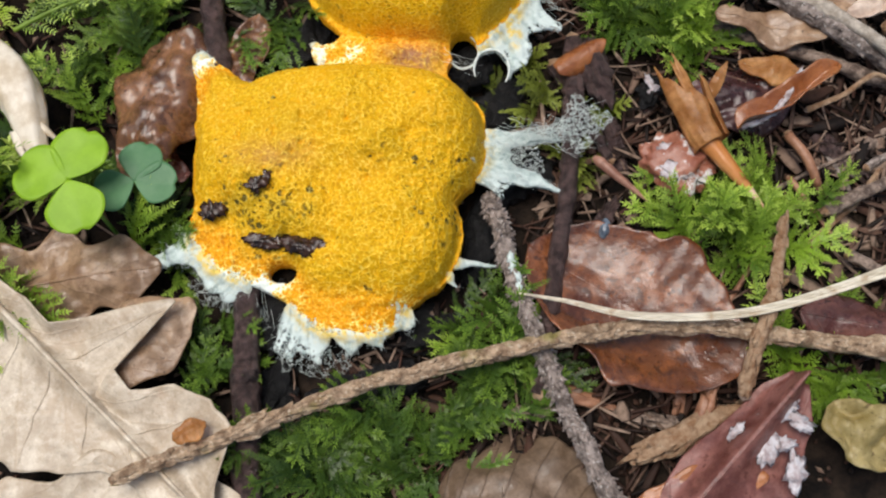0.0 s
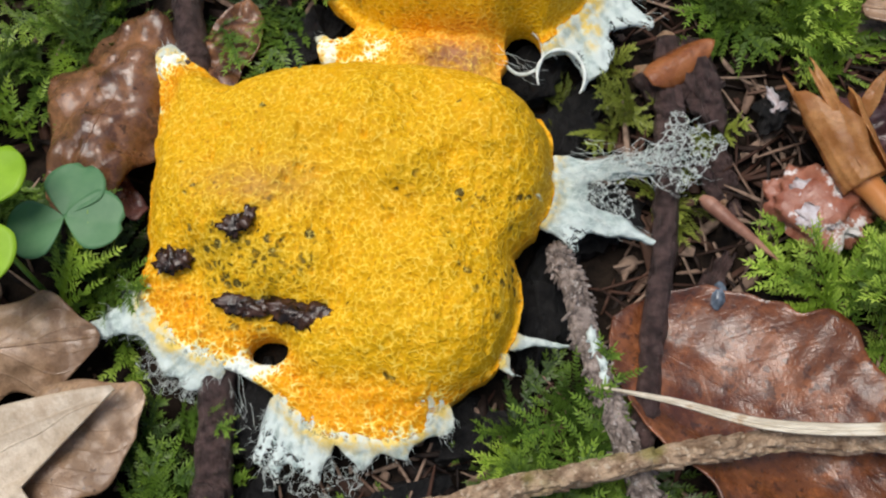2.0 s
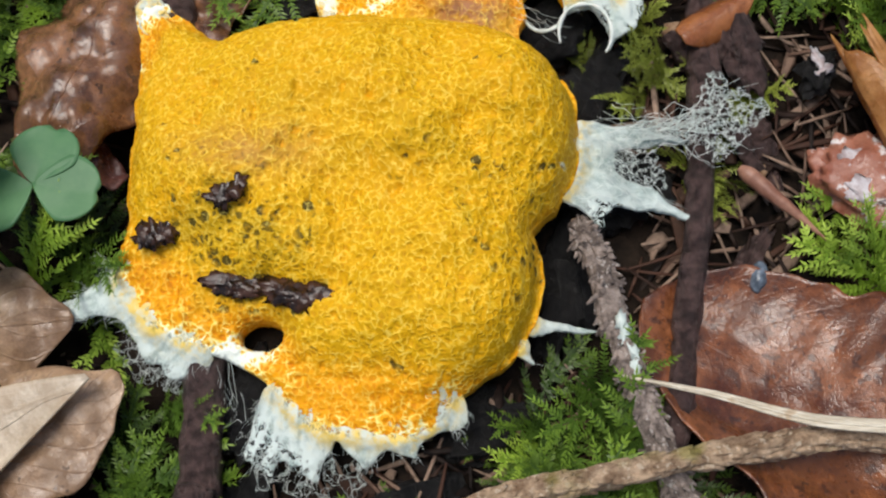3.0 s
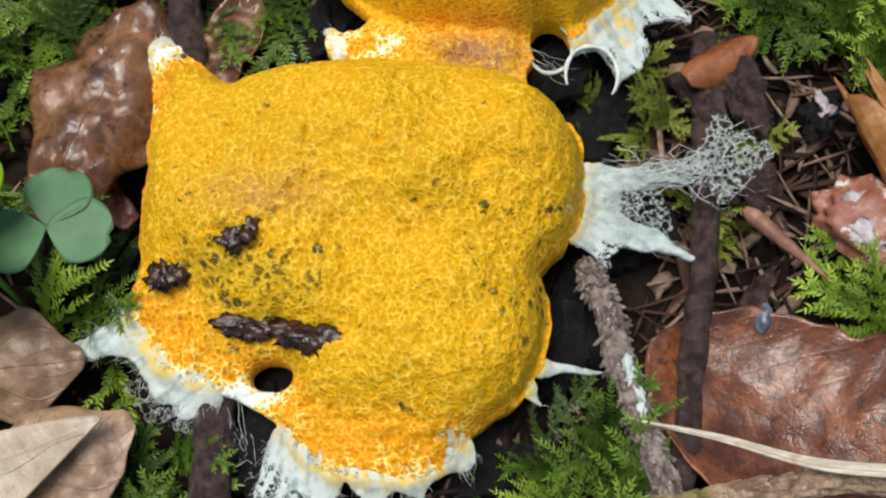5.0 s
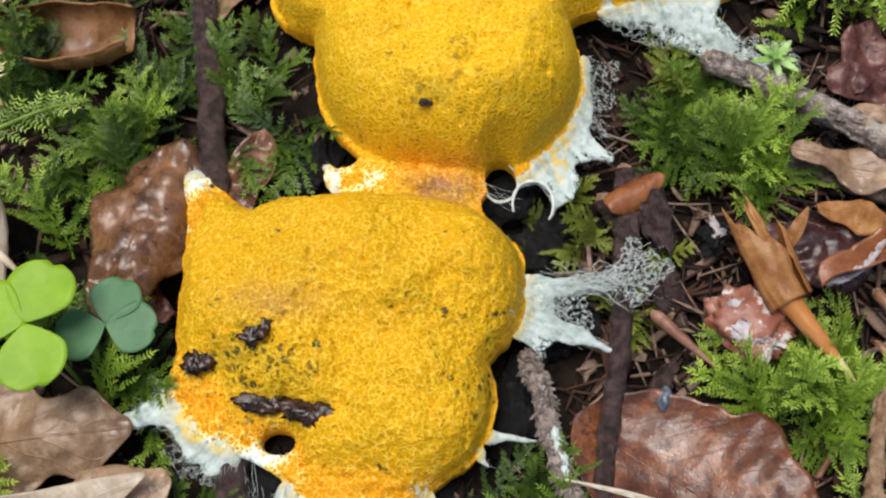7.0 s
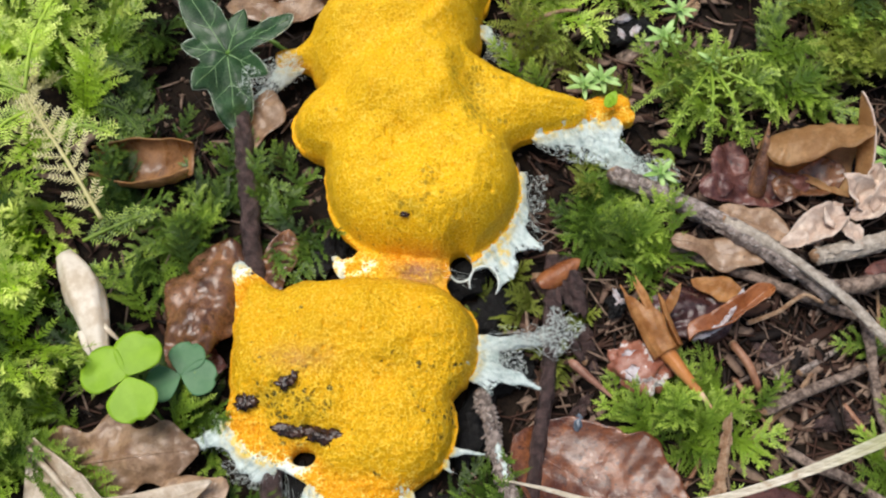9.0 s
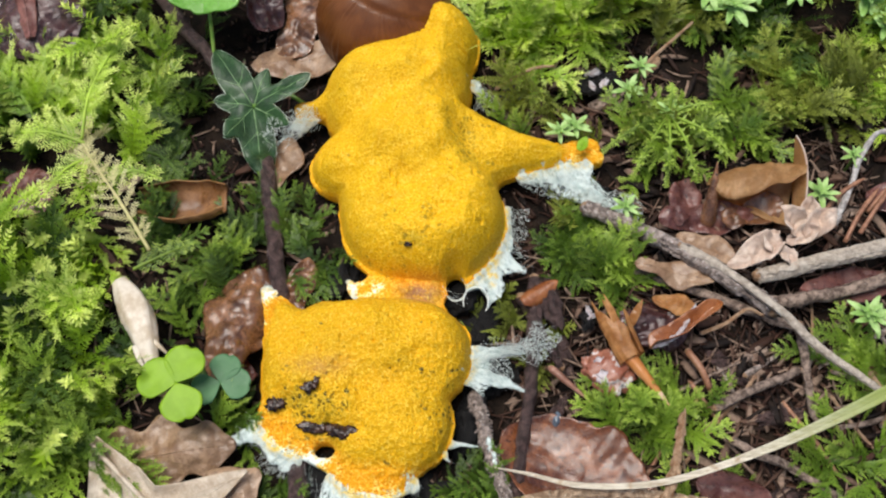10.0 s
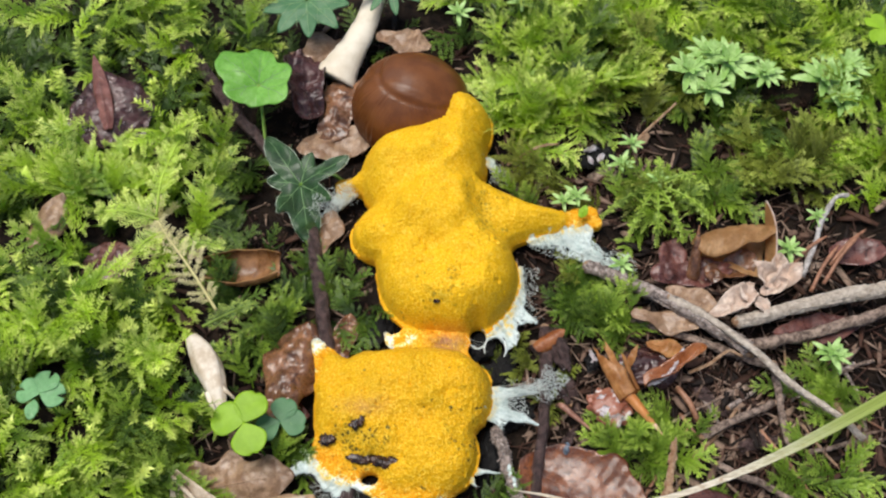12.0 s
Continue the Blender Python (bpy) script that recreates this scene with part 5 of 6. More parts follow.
def domed_slug():
    # Plain dome standing in for a slug: mantle cap over wrinkled skin.
    ob = thing("slug_body", 6, 172, 4, "domed rust brown wrinkled slug body behind the mould", "debris")
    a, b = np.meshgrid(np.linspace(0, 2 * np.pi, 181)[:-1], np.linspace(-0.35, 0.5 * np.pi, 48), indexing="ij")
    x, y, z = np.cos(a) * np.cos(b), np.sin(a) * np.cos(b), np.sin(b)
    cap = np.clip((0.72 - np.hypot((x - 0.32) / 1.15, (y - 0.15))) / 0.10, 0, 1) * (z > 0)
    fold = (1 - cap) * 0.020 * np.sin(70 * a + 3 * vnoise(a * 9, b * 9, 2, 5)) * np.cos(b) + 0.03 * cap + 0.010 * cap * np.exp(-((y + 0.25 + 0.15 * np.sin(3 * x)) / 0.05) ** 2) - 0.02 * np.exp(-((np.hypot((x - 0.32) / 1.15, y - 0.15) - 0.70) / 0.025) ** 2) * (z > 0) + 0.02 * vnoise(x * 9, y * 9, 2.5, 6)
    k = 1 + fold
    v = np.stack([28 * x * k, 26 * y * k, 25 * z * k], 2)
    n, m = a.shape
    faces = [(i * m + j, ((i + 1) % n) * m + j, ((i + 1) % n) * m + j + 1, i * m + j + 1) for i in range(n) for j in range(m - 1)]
    part("skin", (v.reshape(-1, 3), faces), SLUG_SKIN, ob)


def bud_sheath():
    """A torn papery sheath round the foot of an orange bud."""
    ob = thing("bud_cup", 91, 37, 1.5, "torn amber papery sheath round a bud", "bract", rz=118)
    for k, (a0, a1, reach, r0, r1) in enumerate(((-20, 110, 15, 4.6, 5.2), (130, 230, 12, 4.8, 5.6), (70, 125, 21, 4.4, 3.4), (-75, -10, 17, 4.6, 3.8))):
        u, t = np.meshgrid(np.linspace(0, 1, 26), np.linspace(0, 1, 17), indexing="ij")
        a = np.radians(a0 + (a1 - a0) * t)
        long = reach * (1 - 0.45 * np.abs(2 * t - 1) ** 1.6 + 0.30 * vnoise(t * 9, 0 * t, 1.3, 70 + k))
        r = (r0 + (r1 - r0) * u**1.3) * (1 + 0.10 * vnoise(u * 12, t * 8, 3, 80 + k)) + 0.15 * np.sin(14 * a)
        p = np.stack([u * (long + 4) - 13, r * np.cos(a) - 1.5 * u * u, r * np.sin(a) * 0.75 + 1.5 * u], 2)
        uv = np.stack([u, t], 2).reshape(-1, 2)
        part("scale", sheet_shape(p, 0.22), AMBER, ob, uv=np.concatenate([uv, uv]))


wide_leaf(-56, -36, 0, -43, 92, [0, 0.2, 0.30, 0.40, 0.505, 0.515, 0.58, 0.66, 0.76, 0.85, 0.93, 1], [3, 6, 6, 18, 31, 9, 8, 16, 20, 18, 6, 1], [2, 18, 26, 26, 24, 23, 18, 10, 7, 9, 6, 1], OAK, "pale cream dead oak leaf with a creased midrib",
          lambda u, v: 2.6 * np.exp(-(v / 0.10) ** 2) + 3.5 * np.abs(v) * np.where(v > 0, 1.0, -0.5) - 3.0 * np.exp(-((u - 0.36) / 0.05) ** 2) * (v > 0) * np.abs(v) + 2.2 * np.abs(np.sin(7 * u + 2 * v)) * np.abs(v), seed=3, crumple=1.2, rib=1.0)
leaf("oak_leaf", -52, -66, -3, 8, 70, 34, OAK, "pale cream torn oak leaf under another", form="oak", crumple=2, seed=13, rib=0.7)
leaf("oak_leaf", -67, -7, -4, 8, 52, 26, TAN, "tan crumpled dead leaf beside the mould", form="oak", bend=-2, crumple=3, seed=23, rib=0.7, roll=8)
leaf("oak_leaf", -45, -24, -2, 40, 34, 20, TAN, "brownish torn leaf corner on a pale leaf", form="torn", crumple=2, seed=25, rib=0.3, roll=-10)
leaf("dead_leaf", -44.5, 41, -3, 74, 46, 27, BROWN, "glossy brown dead leaf behind a stick", crumple=4.2, seed=31, bend=-3, cup=-5, form="torn", rib=0.3)
leaf("dead_leaf", -23, 55, -5, 80, 26, 15, BROWN, "small brown dead leaf tucked under the mould", crumple=3.0, seed=33, form="torn")
leaf("dead_leaf", -47, 27, -6, 150, 22, 9, MAROON, "dark maroon leaf scrap in shade", crumple=2, seed=35, form="scale", roll=25)
leaf("beech_leaf", 76, -15, -6.5, -32, 60, 39, BEECH, "orange brown beech leaf with dark speckles", crumple=1.5, seed=41, bend=3, cup=6.0, roll=-5, rib=0.3)
leaf("beech_leaf", 47, -66, -3, 15, 46, 42, CRACKED, "round crackled grey brown leaf in litter", crumple=3.0, seed=43, cup=-8, bend=-5, veins=6)
wide_leaf(97, -50, 0, 47, 46, [0, 0.1, 0.3, 0.6, 0.85, 1], [4, 7, 8, 6, 5, 2], [10, 16, 19, 15, 10, 3], PINKISH, "dark red folded dead leaf with white mould",
          lambda u, v: 7.5 * np.exp(-((v - 0.05) / 0.30) ** 2) * (0.6 + 0.5 * u) - 2.5 * np.abs(v) + 3.0 * np.exp(-((u - 0.95) / 0.12) ** 2) * np.abs(v), name="dead_leaf", seed=45, crumple=1.3, rib=0.35, veins=3)
leaf("dead_leaf", 87, -60, -2, 14, 34, 12, RUST, "reddish torn leaf with amber edge", crumple=2, seed=47, form="torn")
for k, (x, y, rx, ry, turn) in enumerate(((107, -42, 4.2, 1.8, 30), (111, -44, 3.0, 1.6, -40), (103, -50, 3.4, 2.4, 60), (107, -49, 2.4, 1.4, 10), (96, -46, 2.0, 1.0, 45), (109, -55, 3.2, 2.2, 80))):
    ob = thing("mould_flake", x, y, 3.6, "greyish white film on a red dead leaf", "mould", "white mould flakes", rz=turn)
    part("flake", lump(rx, ry, 0.7, 120 + k, 1.0, 12, 16), FILM, ob)
leaf("dead_leaf", 127, -47, -3, -35, 22, 15, OCHRE, "ochre yellow dead leaf piece", crumple=3.2, seed=49, cup=3, form="torn", rib=0.2)
leaf("dead_leaf", 128, -20, -3, -12, 26, 15, MAROON, "dull purple dead leaf in litter", crumple=1.4, seed=51, cup=-3)
leaf("dead_leaf", 107, 41, -6, 10, 34, 20, BLACKISH, "shiny dark maroon dead leaf behind a husk", crumple=4.0, seed=53, cup=-4, form="torn", rib=0.2)
leaf("bract", 118, 37, 1, 37, 33, 6, RUST, "red brown bract strip with white crust", form="strip", crumple=1.8, seed=55, fold=4, roll=-25, twist=50, rib=0.2)
for k, (x, y, turn) in enumerate(((107, 30.5, 15), (111, 32.5, 30), (115, 35.5, 50), (117.5, 39, 60), (120, 43, 55))):
    ob = thing("mould_flake", x, y, 2.2, "greyish white film on a red bract", "mould", "white mould flakes", rz=turn)
    part("flake", lump(2.6, 0.9, 0.7, 90 + k, 0.9, 10, 12), FILM, ob)
leaf("dead_leaf", 116, 48, -4, -20, 18, 8, AMBER, "small amber leaf scrap in litter", form="torn", crumple=1.5, seed=57)
leaf("dead_leaf", 116, 60, -2, -14, 30, 9, TAN, "tan torn leaf strip beside a stick", form="torn", crumple=1.6, seed=59)
leaf("dead_leaf", 130, 70, -4, -30, 26, 11, TAN, "pale tan torn leaf under a stick", form="torn", crumple=1.6, seed=61)
leaf("bud_scale", 66, 53, -2.5, 32, 16, 8.5, RUST, "pointed red brown bud scale", "bud scale", form="scale", cup=-4, crumple=0.12, seed=63, rib=0.2)
trough_leaf(-69, 88, -4, -3, 34, 6.5, "curled brown leaf trough in dark moss", 65)
leaf("dead_leaf", -139, 172, 8, 103, 40, 40, BLACKISH, "dark purple folded leaf standing in moss", fold=-5, crumple=2.4, seed=67, pitch=-8, form="scale", rib=0)
leaf("leaf_midrib", -142, 178, 14, 103, 38, 8, PINKISH, "pale pinkish peeling leaf rib on purple leaf", fold=-2, crumple=1.2, seed=68, pitch=-18, form="scale", rib=0.4)
leaf("dead_leaf", -161, 114, 2, 70, 30, 17, TAN, "pale tan leaf half hidden by moss", crumple=2.4, seed=69, cup=-4)
leaf("dead_leaf", -131, 93, -1, 20, 26, 20, MAROON, "dark brown leaf sunk in the moss", crumple=2, seed=71)
hollow_leaf(149, 91, -5)
leaf("dead_leaf", 149, 86, -6, 20, 26, 17, BROWN, "wet brown leaf lying in a curled leaf", crumple=2.4, seed=74, form="torn", rib=0.2)
leaf("husk_lobe", 146, 66, 1, 205, 20, 10, CREAM, "cream papery open husk lobe", "husk", form="scale", cup=4, crumple=3.0, seed=77, rib=0.3)
leaf("husk_lobe", 160, 78, 3, 130, 16, 9, CREAM, "cream papery upright husk lobe", "husk", form="scale", cup=4, crumple=3.0, seed=79, pitch=-25, rib=0.3)
leaf("husk_lobe", 171, 77, 3, 40, 16, 9, CREAM, "pinkish cream husk lobe beside a twig", "husk", form="scale", cup=4, crumple=3.0, seed=81, pitch=-15, rib=0.3)
for k, (x, y, z, turn, L, W, tip) in enumerate(((152, 70, 2, 250, 12, 7, -10), (164, 72, 3, 20, 13, 7, -20), (157, 65, 1, 300, 11, 6, -5), (167, 83, 3, 80, 12, 6, -30), (141, 62, 0, 190, 14, 6, -5))):
    leaf("husk_lobe", x, y, z, turn, L, W, CREAM, "pinkish cream papery husk scrap", "husk", form="torn", cup=3, crumple=2.4, seed=200 + k, rib=0.2, pitch=tip)
leaf("leaf_scrap", 84, 110, 7.2, 60, 7, 4, CLOVER, "small green leaf caught on the mould's arm", "leaf", form="scale", crumple=0.5, rib=0.2, seed=211)
leaf("dead_leaf", 131, 84, -6, 5, 38, 17, MAROON, "wet dark red leaf flat in litter", crumple=3.4, seed=83, form="torn", rib=0.15)
leaf("dead_leaf", 123, 90, -5, 70, 22, 11, MAROON, "dark pinkish brown torn leaf beside a bud", crumple=3, seed=84, form="torn", rib=0.15)
leaf("dead_leaf", 182, 56, -7, 8, 40, 14, MAROON, "wet dark red leaf between two twigs", crumple=1.2, seed=85)
leaf("dead_leaf", 206, 92, -4, 0, 26, 14, MAROON, "dull red brown leaf in the litter", crumple=1.6, seed=87)
domed_slug()
leaf("dead_leaf", -27, 176, -4, 60, 40, 26, BROWN, "brown crumpled dead leaf in leaf litter", crumple=3, seed=91, form="torn")
leaf("dead_leaf", -30, 158, -6, 10, 40, 20, TAN, "pinkish tan leaf under the ivy", crumple=2, seed=93)
leaf("dead_leaf", -47, 187, 1, 105, 42, 24, BLACKISH, "dark purple black curled dead leaf", cup=7, crumple=4.5, seed=95, roll=15, form="torn", twist=40, rib=0.6)
leaf("dead_leaf", -40, 208, -2, 30, 42, 26, TAN, "pale crumpled leaf at a stalk's foot", crumple=3, seed=97, form="torn")
leaf("dead_leaf", 2, 214, 0, -20, 30, 16, TAN, "tan crumpled leaf scrap on dark soil", crumple=3, seed=99, form="torn")
leaf("dead_leaf", -168, 52, -8, 0, 30, 20, BROWN, "brown leaf under feather moss", crumple=2, seed=101)
leaf("dead_leaf", -34, 108, -5, 70, 24, 14, TAN, "tan dead leaf beside a dark stick", crumple=2, seed=103, form="torn")


# ---- cream pod, bud and husks ----
def pod():
    ob = thing("seed_husk", -78, 37, 8, "cream dry tubular flower husk on the moss", "husk", rz=-62, ry=4)
    u = np.linspace(0, 1, 22)
    r = 6.8 * np.sin(np.pi * np.clip(0.10 + 0.74 * u, 0, 1)) ** 1.2 * (1 - 0.62 * u) + 0.7
    path = np.stack([(u - 0.5) * 36, 1.2 * np.sin(4 * u), 0.6 * np.sin(3 * u)], 1)
    v, f = tube(path, r, 22, 0.05, 4, flat=0.75, ridges=5)
    part("tube", (v, f), HUSK, ob)
    tip = tube([(6, 2, 1), (12, 4, 1), (17, 6, -1)], [1.3, 0.8, 0.2], 6)
    part("tooth", tip, HUSK, ob)
    part("tooth", tube([(8, -3, 2), (13, -4, 1.5), (19, -3, 0)], [1.6, 1.0, 0.2], 6, flat=0.4), HUSK, ob)


def cone_bud(x, y, z, rz, ry, length, width, material, label, bands=5, tip=None):
    ob = thing("bud", x, y, z, label, "bud", "leaf buds", rz=rz, ry=ry)
    u = np.linspace(0, 1, 24)
    r = width / 2 * np.minimum(1, (u + 0.02) / 0.12) ** 0.5 * (1 - u**1.5) ** 0.85 * (1 + 0.03 * np.abs(np.sin(bands * np.pi * u)))
    path = np.stack([(u - 0.5) * length, 0 * u, 0.5 * np.sin(2 * u)], 1)
    if tip:
        part("bud_body", tube(path[:19], r[:19], 14, 0.05, 3), material, ob)
        part("bud_tip", tube(path[18:], np.maximum(r[18:], 0.25), 14, 0.0, 3), tip, ob, "pale pinkish tip")
    else:
        part("bud_body", tube(path, np.maximum(r, 0.25), 14, 0.05, 3), material, ob)


pod()
ORANGE_BUD = plain_material("orange_bud_scale", (0.50, 0.19, 0.05), (0.64, 0.30, 0.11), 14, 0.28, 0.1, 0.06)
PINK_BUD = plain_material("pinkish_bud_scale", (0.20, 0.09, 0.06), (0.36, 0.19, 0.13), 4, 0.4)
cone_bud(100.5, 20.5, 0.5, -54, 3, 31, 5.8, ORANGE_BUD, "smooth orange pointed beech bud", tip=plain_material("pale_bud_tip", (0.62, 0.34, 0.20), (0.74, 0.50, 0.36), 6, 0.3, 0.1, 0.06))
cone_bud(133, 91, 1, 84, -42, 26, 6.4, BROWN, "dark brown glossy pointed bud standing up", 7)
cone_bud(75, 18, -4, -42, 4, 19, 3.0, PINK_BUD, "dull pinkish brown pointed bud in litter")
bud_sheath()
leaf("bract", 99.5, 42, 2, 62, 12, 3, AMBER, "thin amber sliver beside the bud", "bract", form="scale", crumple=0.5, seed=115, rib=0.2, pitch=-25)
leaf("bud_scale", -28.5, -45.5, 8, 30, 8, 6, AMBER, "small orange bud scale stuck to a twig", "bud scale", form="torn", crumple=0.8, rib=0.15, seed=301)
wet = thing("wet_bract", 89, 22, -3, "pinkish wet bract lump with white mould", "bract", rz=-30)
v, f = lump(8.8, 7.2, 3.2, 21, 0.55, 18, 22)
part("lump", (v, f), CRUSTED, wet, uv=np.stack([v[:, 0] / 16 + 0.5, v[:, 1] / 16 + 0.5], 1))
for k, (dx, dy, rx, ry) in enumerate(((-3.6, 1.2, 2.6, 2.2), (0.5, -2.6, 3.2, 2.4), (2.2, 2.6, 1.1, 1.0), (-1.4, -4.6, 2.0, 1.2))):
    v, f = lump(rx, ry, 0.5, 60 + k, 0.8, 8, 12)
    part("mould_patch", (v + (dx, dy, 2.5 - 0.02 * (dx * dx + dy * dy)), f), FILM, wet, "greyish white mould film")


# ---- white stalk ----
def stalk_base():
    ob = thing("fungus_stalk", -27, 200, -3, "cream tapering stalk with swollen foot", "stalk")
    path = smooth_path([(-6, -4, -1), (-1, 4, 2), (6, 16, 5), (12, 30, 8), (15, 44, 10)], 26)
    u = np.linspace(0, 1, 26)
    part("stem", tube(path, 5.5 + 6.5 * (1 - u) ** 2.2, 18, 0.06, 8, flat=0.7), ROOT, ob)


stalk_base()


# ---- living leaves ----
def leaflet_grid(length, width, notch, cup=0.0, seed=0):
    """A heart-shaped leaflet from its stalk end at the origin along +x."""
    nu, nv = 16, 13
    u, v = np.meshgrid(np.linspace(0, 1, nu), np.linspace(-1, 1, nv), indexing="ij")
    half = width / 2 * np.sqrt(np.maximum(1 - ((u - 0.54) / 0.54) ** 2, 0.0)) ** 1.1
    half = np.maximum(np.where(u > 0.54, width / 2 * np.sqrt(np.maximum(1 - ((u - 0.54) / 0.475) ** 2, 0.0)), half), 0.15)
    half = half * np.clip(u / 0.45, 0.02, 1) ** 0.4
    px = u * length * (1 - notch * np.exp(-(v / 0.5) ** 2) * np.clip(u - 0.4, 0, 1) / 0.6)
    py = v * half
    pz = cup * (np.abs(v) * half / (width / 2)) + 0.25 * vnoise(px, py, 4, seed)
    return np.stack([px, py, pz], 2), np.stack([u, v * 0.5 + 0.5], 2).reshape(-1, 2)


def trefoil(name, x, y, z, size, turns, material, label, foot, notch=0.16, droop=8, stem=STALK):
    ob = thing(name, x, y, z, label, "wood sorrel")
    for k, turn in enumerate(turns):
        p, uv = leaflet_grid(size, size * 1.06, notch, 0.8, k)
        m = np.array(Euler((0, radians(droop), radians(turn))).to_matrix())
        part("leaflet", (lambda s: (s[0] @ m.T, s[1]))(sheet_shape(p, 0.3)), material, ob, uv=np.concatenate([uv, uv]))
    fx, fy, fz = foot
    part("stalk", tube(smooth_path([(0, 0, -0.2), ((fx - x) * 0.3, (fy - y) * 0.3, (fz - z) * 0.45), (fx - x, fy - y, fz - z)], 12), 0.5, 6), stem, ob, "thin green stalk")


trefoil("wood_sorrel", -59, 12.6, 17, 13.5, (166, 74, -70), CLOVER, "bright green three-part sorrel leaf above the moss", (-55, 6, -8), 0.05, 4)
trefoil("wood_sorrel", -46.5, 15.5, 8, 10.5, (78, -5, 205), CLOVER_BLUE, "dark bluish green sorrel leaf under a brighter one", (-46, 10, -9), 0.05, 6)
trefoil("seedling", -139, 23.5, 26, 10, (165, 70, -5), SEEDLING, "pale blue green three-part seedling leaf in moss", (-139, 20, 0), 0.32, 10)
leafy = leaf("seedling_leaflet", -141, 17, 25.5, -95, 8, 5, SEEDLING, "small pale green seedling leaflet", "leaf", form="oval", crumple=0.4, rib=0.2, seed=3)
trefoil("wood_sorrel", 236, 204, 14, 10, (120, 0, 240), CLOVER, "bright green sorrel leaf at the moss edge", (236, 200, -4), 0.2, 6)


lobed_blade("ivy_leaf", -45, 129, 5, [(124, 30, 30), (172, 16, 30), (-80, 29, 32), (-122, 18, 30), (26, 26, 24), (72, 17, 26), (-30, 17, 26)], IVY, "dark green ivy leaf with pale marbled edge under web", "ivy", base=9, roll=10, fold=10, axis=112, seed=1, edge=LEAF_RIM, wave=2.6, sharp=0.72, group="ivy leaves", stem=[(-38, 140, 2), (-26, 136, -4)])
lobed_blade("ivy_leaf", -65, 176, 20, [(142, 24, 44), (92, 22, 40), (22, 17, 44), (-38, 18, 40), (205, 16, 40)], IVY_LIGHT, "bright light green young ivy leaf on stalk", "ivy", base=13, fold=9, axis=88, seed=3, wave=0.9, group="ivy leaves", stem=[(-64, 165, 12), (-63, 146, -4)])
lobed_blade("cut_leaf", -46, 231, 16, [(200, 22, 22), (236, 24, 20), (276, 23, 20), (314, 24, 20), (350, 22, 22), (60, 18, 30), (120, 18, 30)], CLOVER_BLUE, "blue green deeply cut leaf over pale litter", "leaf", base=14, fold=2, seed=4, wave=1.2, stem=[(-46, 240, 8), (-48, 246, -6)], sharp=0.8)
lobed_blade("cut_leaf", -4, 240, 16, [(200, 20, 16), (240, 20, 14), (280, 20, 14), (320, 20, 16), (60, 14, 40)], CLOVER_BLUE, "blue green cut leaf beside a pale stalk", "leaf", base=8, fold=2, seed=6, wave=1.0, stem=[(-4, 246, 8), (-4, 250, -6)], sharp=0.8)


def sprig(x, y, z, size, count, label, foot=8.0, material=None, tiers=2, seed=0, tilt=35):
    """A star-like rosette of oblong leaves on a short stem."""
    ob = thing("moss_rosette", x, y, z, label, "moss shoot", "star-shaped moss shoots")
    rng = np.random.default_rng(seed + 900)
    part("stem", tube([(0, 0, 0.5), (0.4, -0.5, -foot * 0.5), (0, -1, -foot)], 0.5, 6), STALK, ob)
    for k in range(count):
        tier = k * tiers // count
        L = size * (1 - 0.34 * tier) * rng.uniform(0.8, 1.1)
        u, v = np.meshgrid(np.linspace(0, 1, 8), np.linspace(-1, 1, 5), indexing="ij")
        half = L * 0.15 * np.sin(np.pi * np.clip(0.1 + 0.86 * u, 0, 1)) ** 0.7
        p = np.stack([u * L, v * half, 0.8 * np.abs(v) * half / (L * 0.15) * 0.5 - 0.13 * L * u * u], 2)
        m = np.array(Euler((0, -radians(tilt * 0.4 + 34 * tier + rng.uniform(-8, 8)), k * 2.4 + rng.uniform(-0.2, 0.2))).to_matrix())
        s = sheet_shape(p, 0.22)
        part("leaflet", (s[0] @ m.T + (0, 0, tier * 0.8), s[1]), material or ROSETTE, ob)


for k, (x, y, z, size) in enumerate(((141, 186, 8, 11), (160, 190, 9, 12), (150, 176, 7, 10), (152, 196, 8, 9), (178, 184, 7, 8), (204, 178, 9, 13), (216, 186, 8, 11), (212, 168, 7, 10))):
    sprig(x, y, z, size * 1.2, 22, "pale green star-shaped moss shoot on dark soil", seed=k, foot=16)
for k, (x, y, z, size) in enumerate(((174, 91, 2, 8), (104, 137, 4, 7), (110, 148, 4, 6), (82, 120, 4, 7), (76, 118, 3, 7), (99, 85, 3, 6), (190, 108, 1, 6), (180, 40, 8, 8), (182, 38, 8, 7), (30, 226, 8, 8), (62, 232, 8, 9), (120, 128, 3, 6))):
    sprig(x, y, z, size, 11, "small pale green moss rosette in litter", seed=30 + k, foot=12)


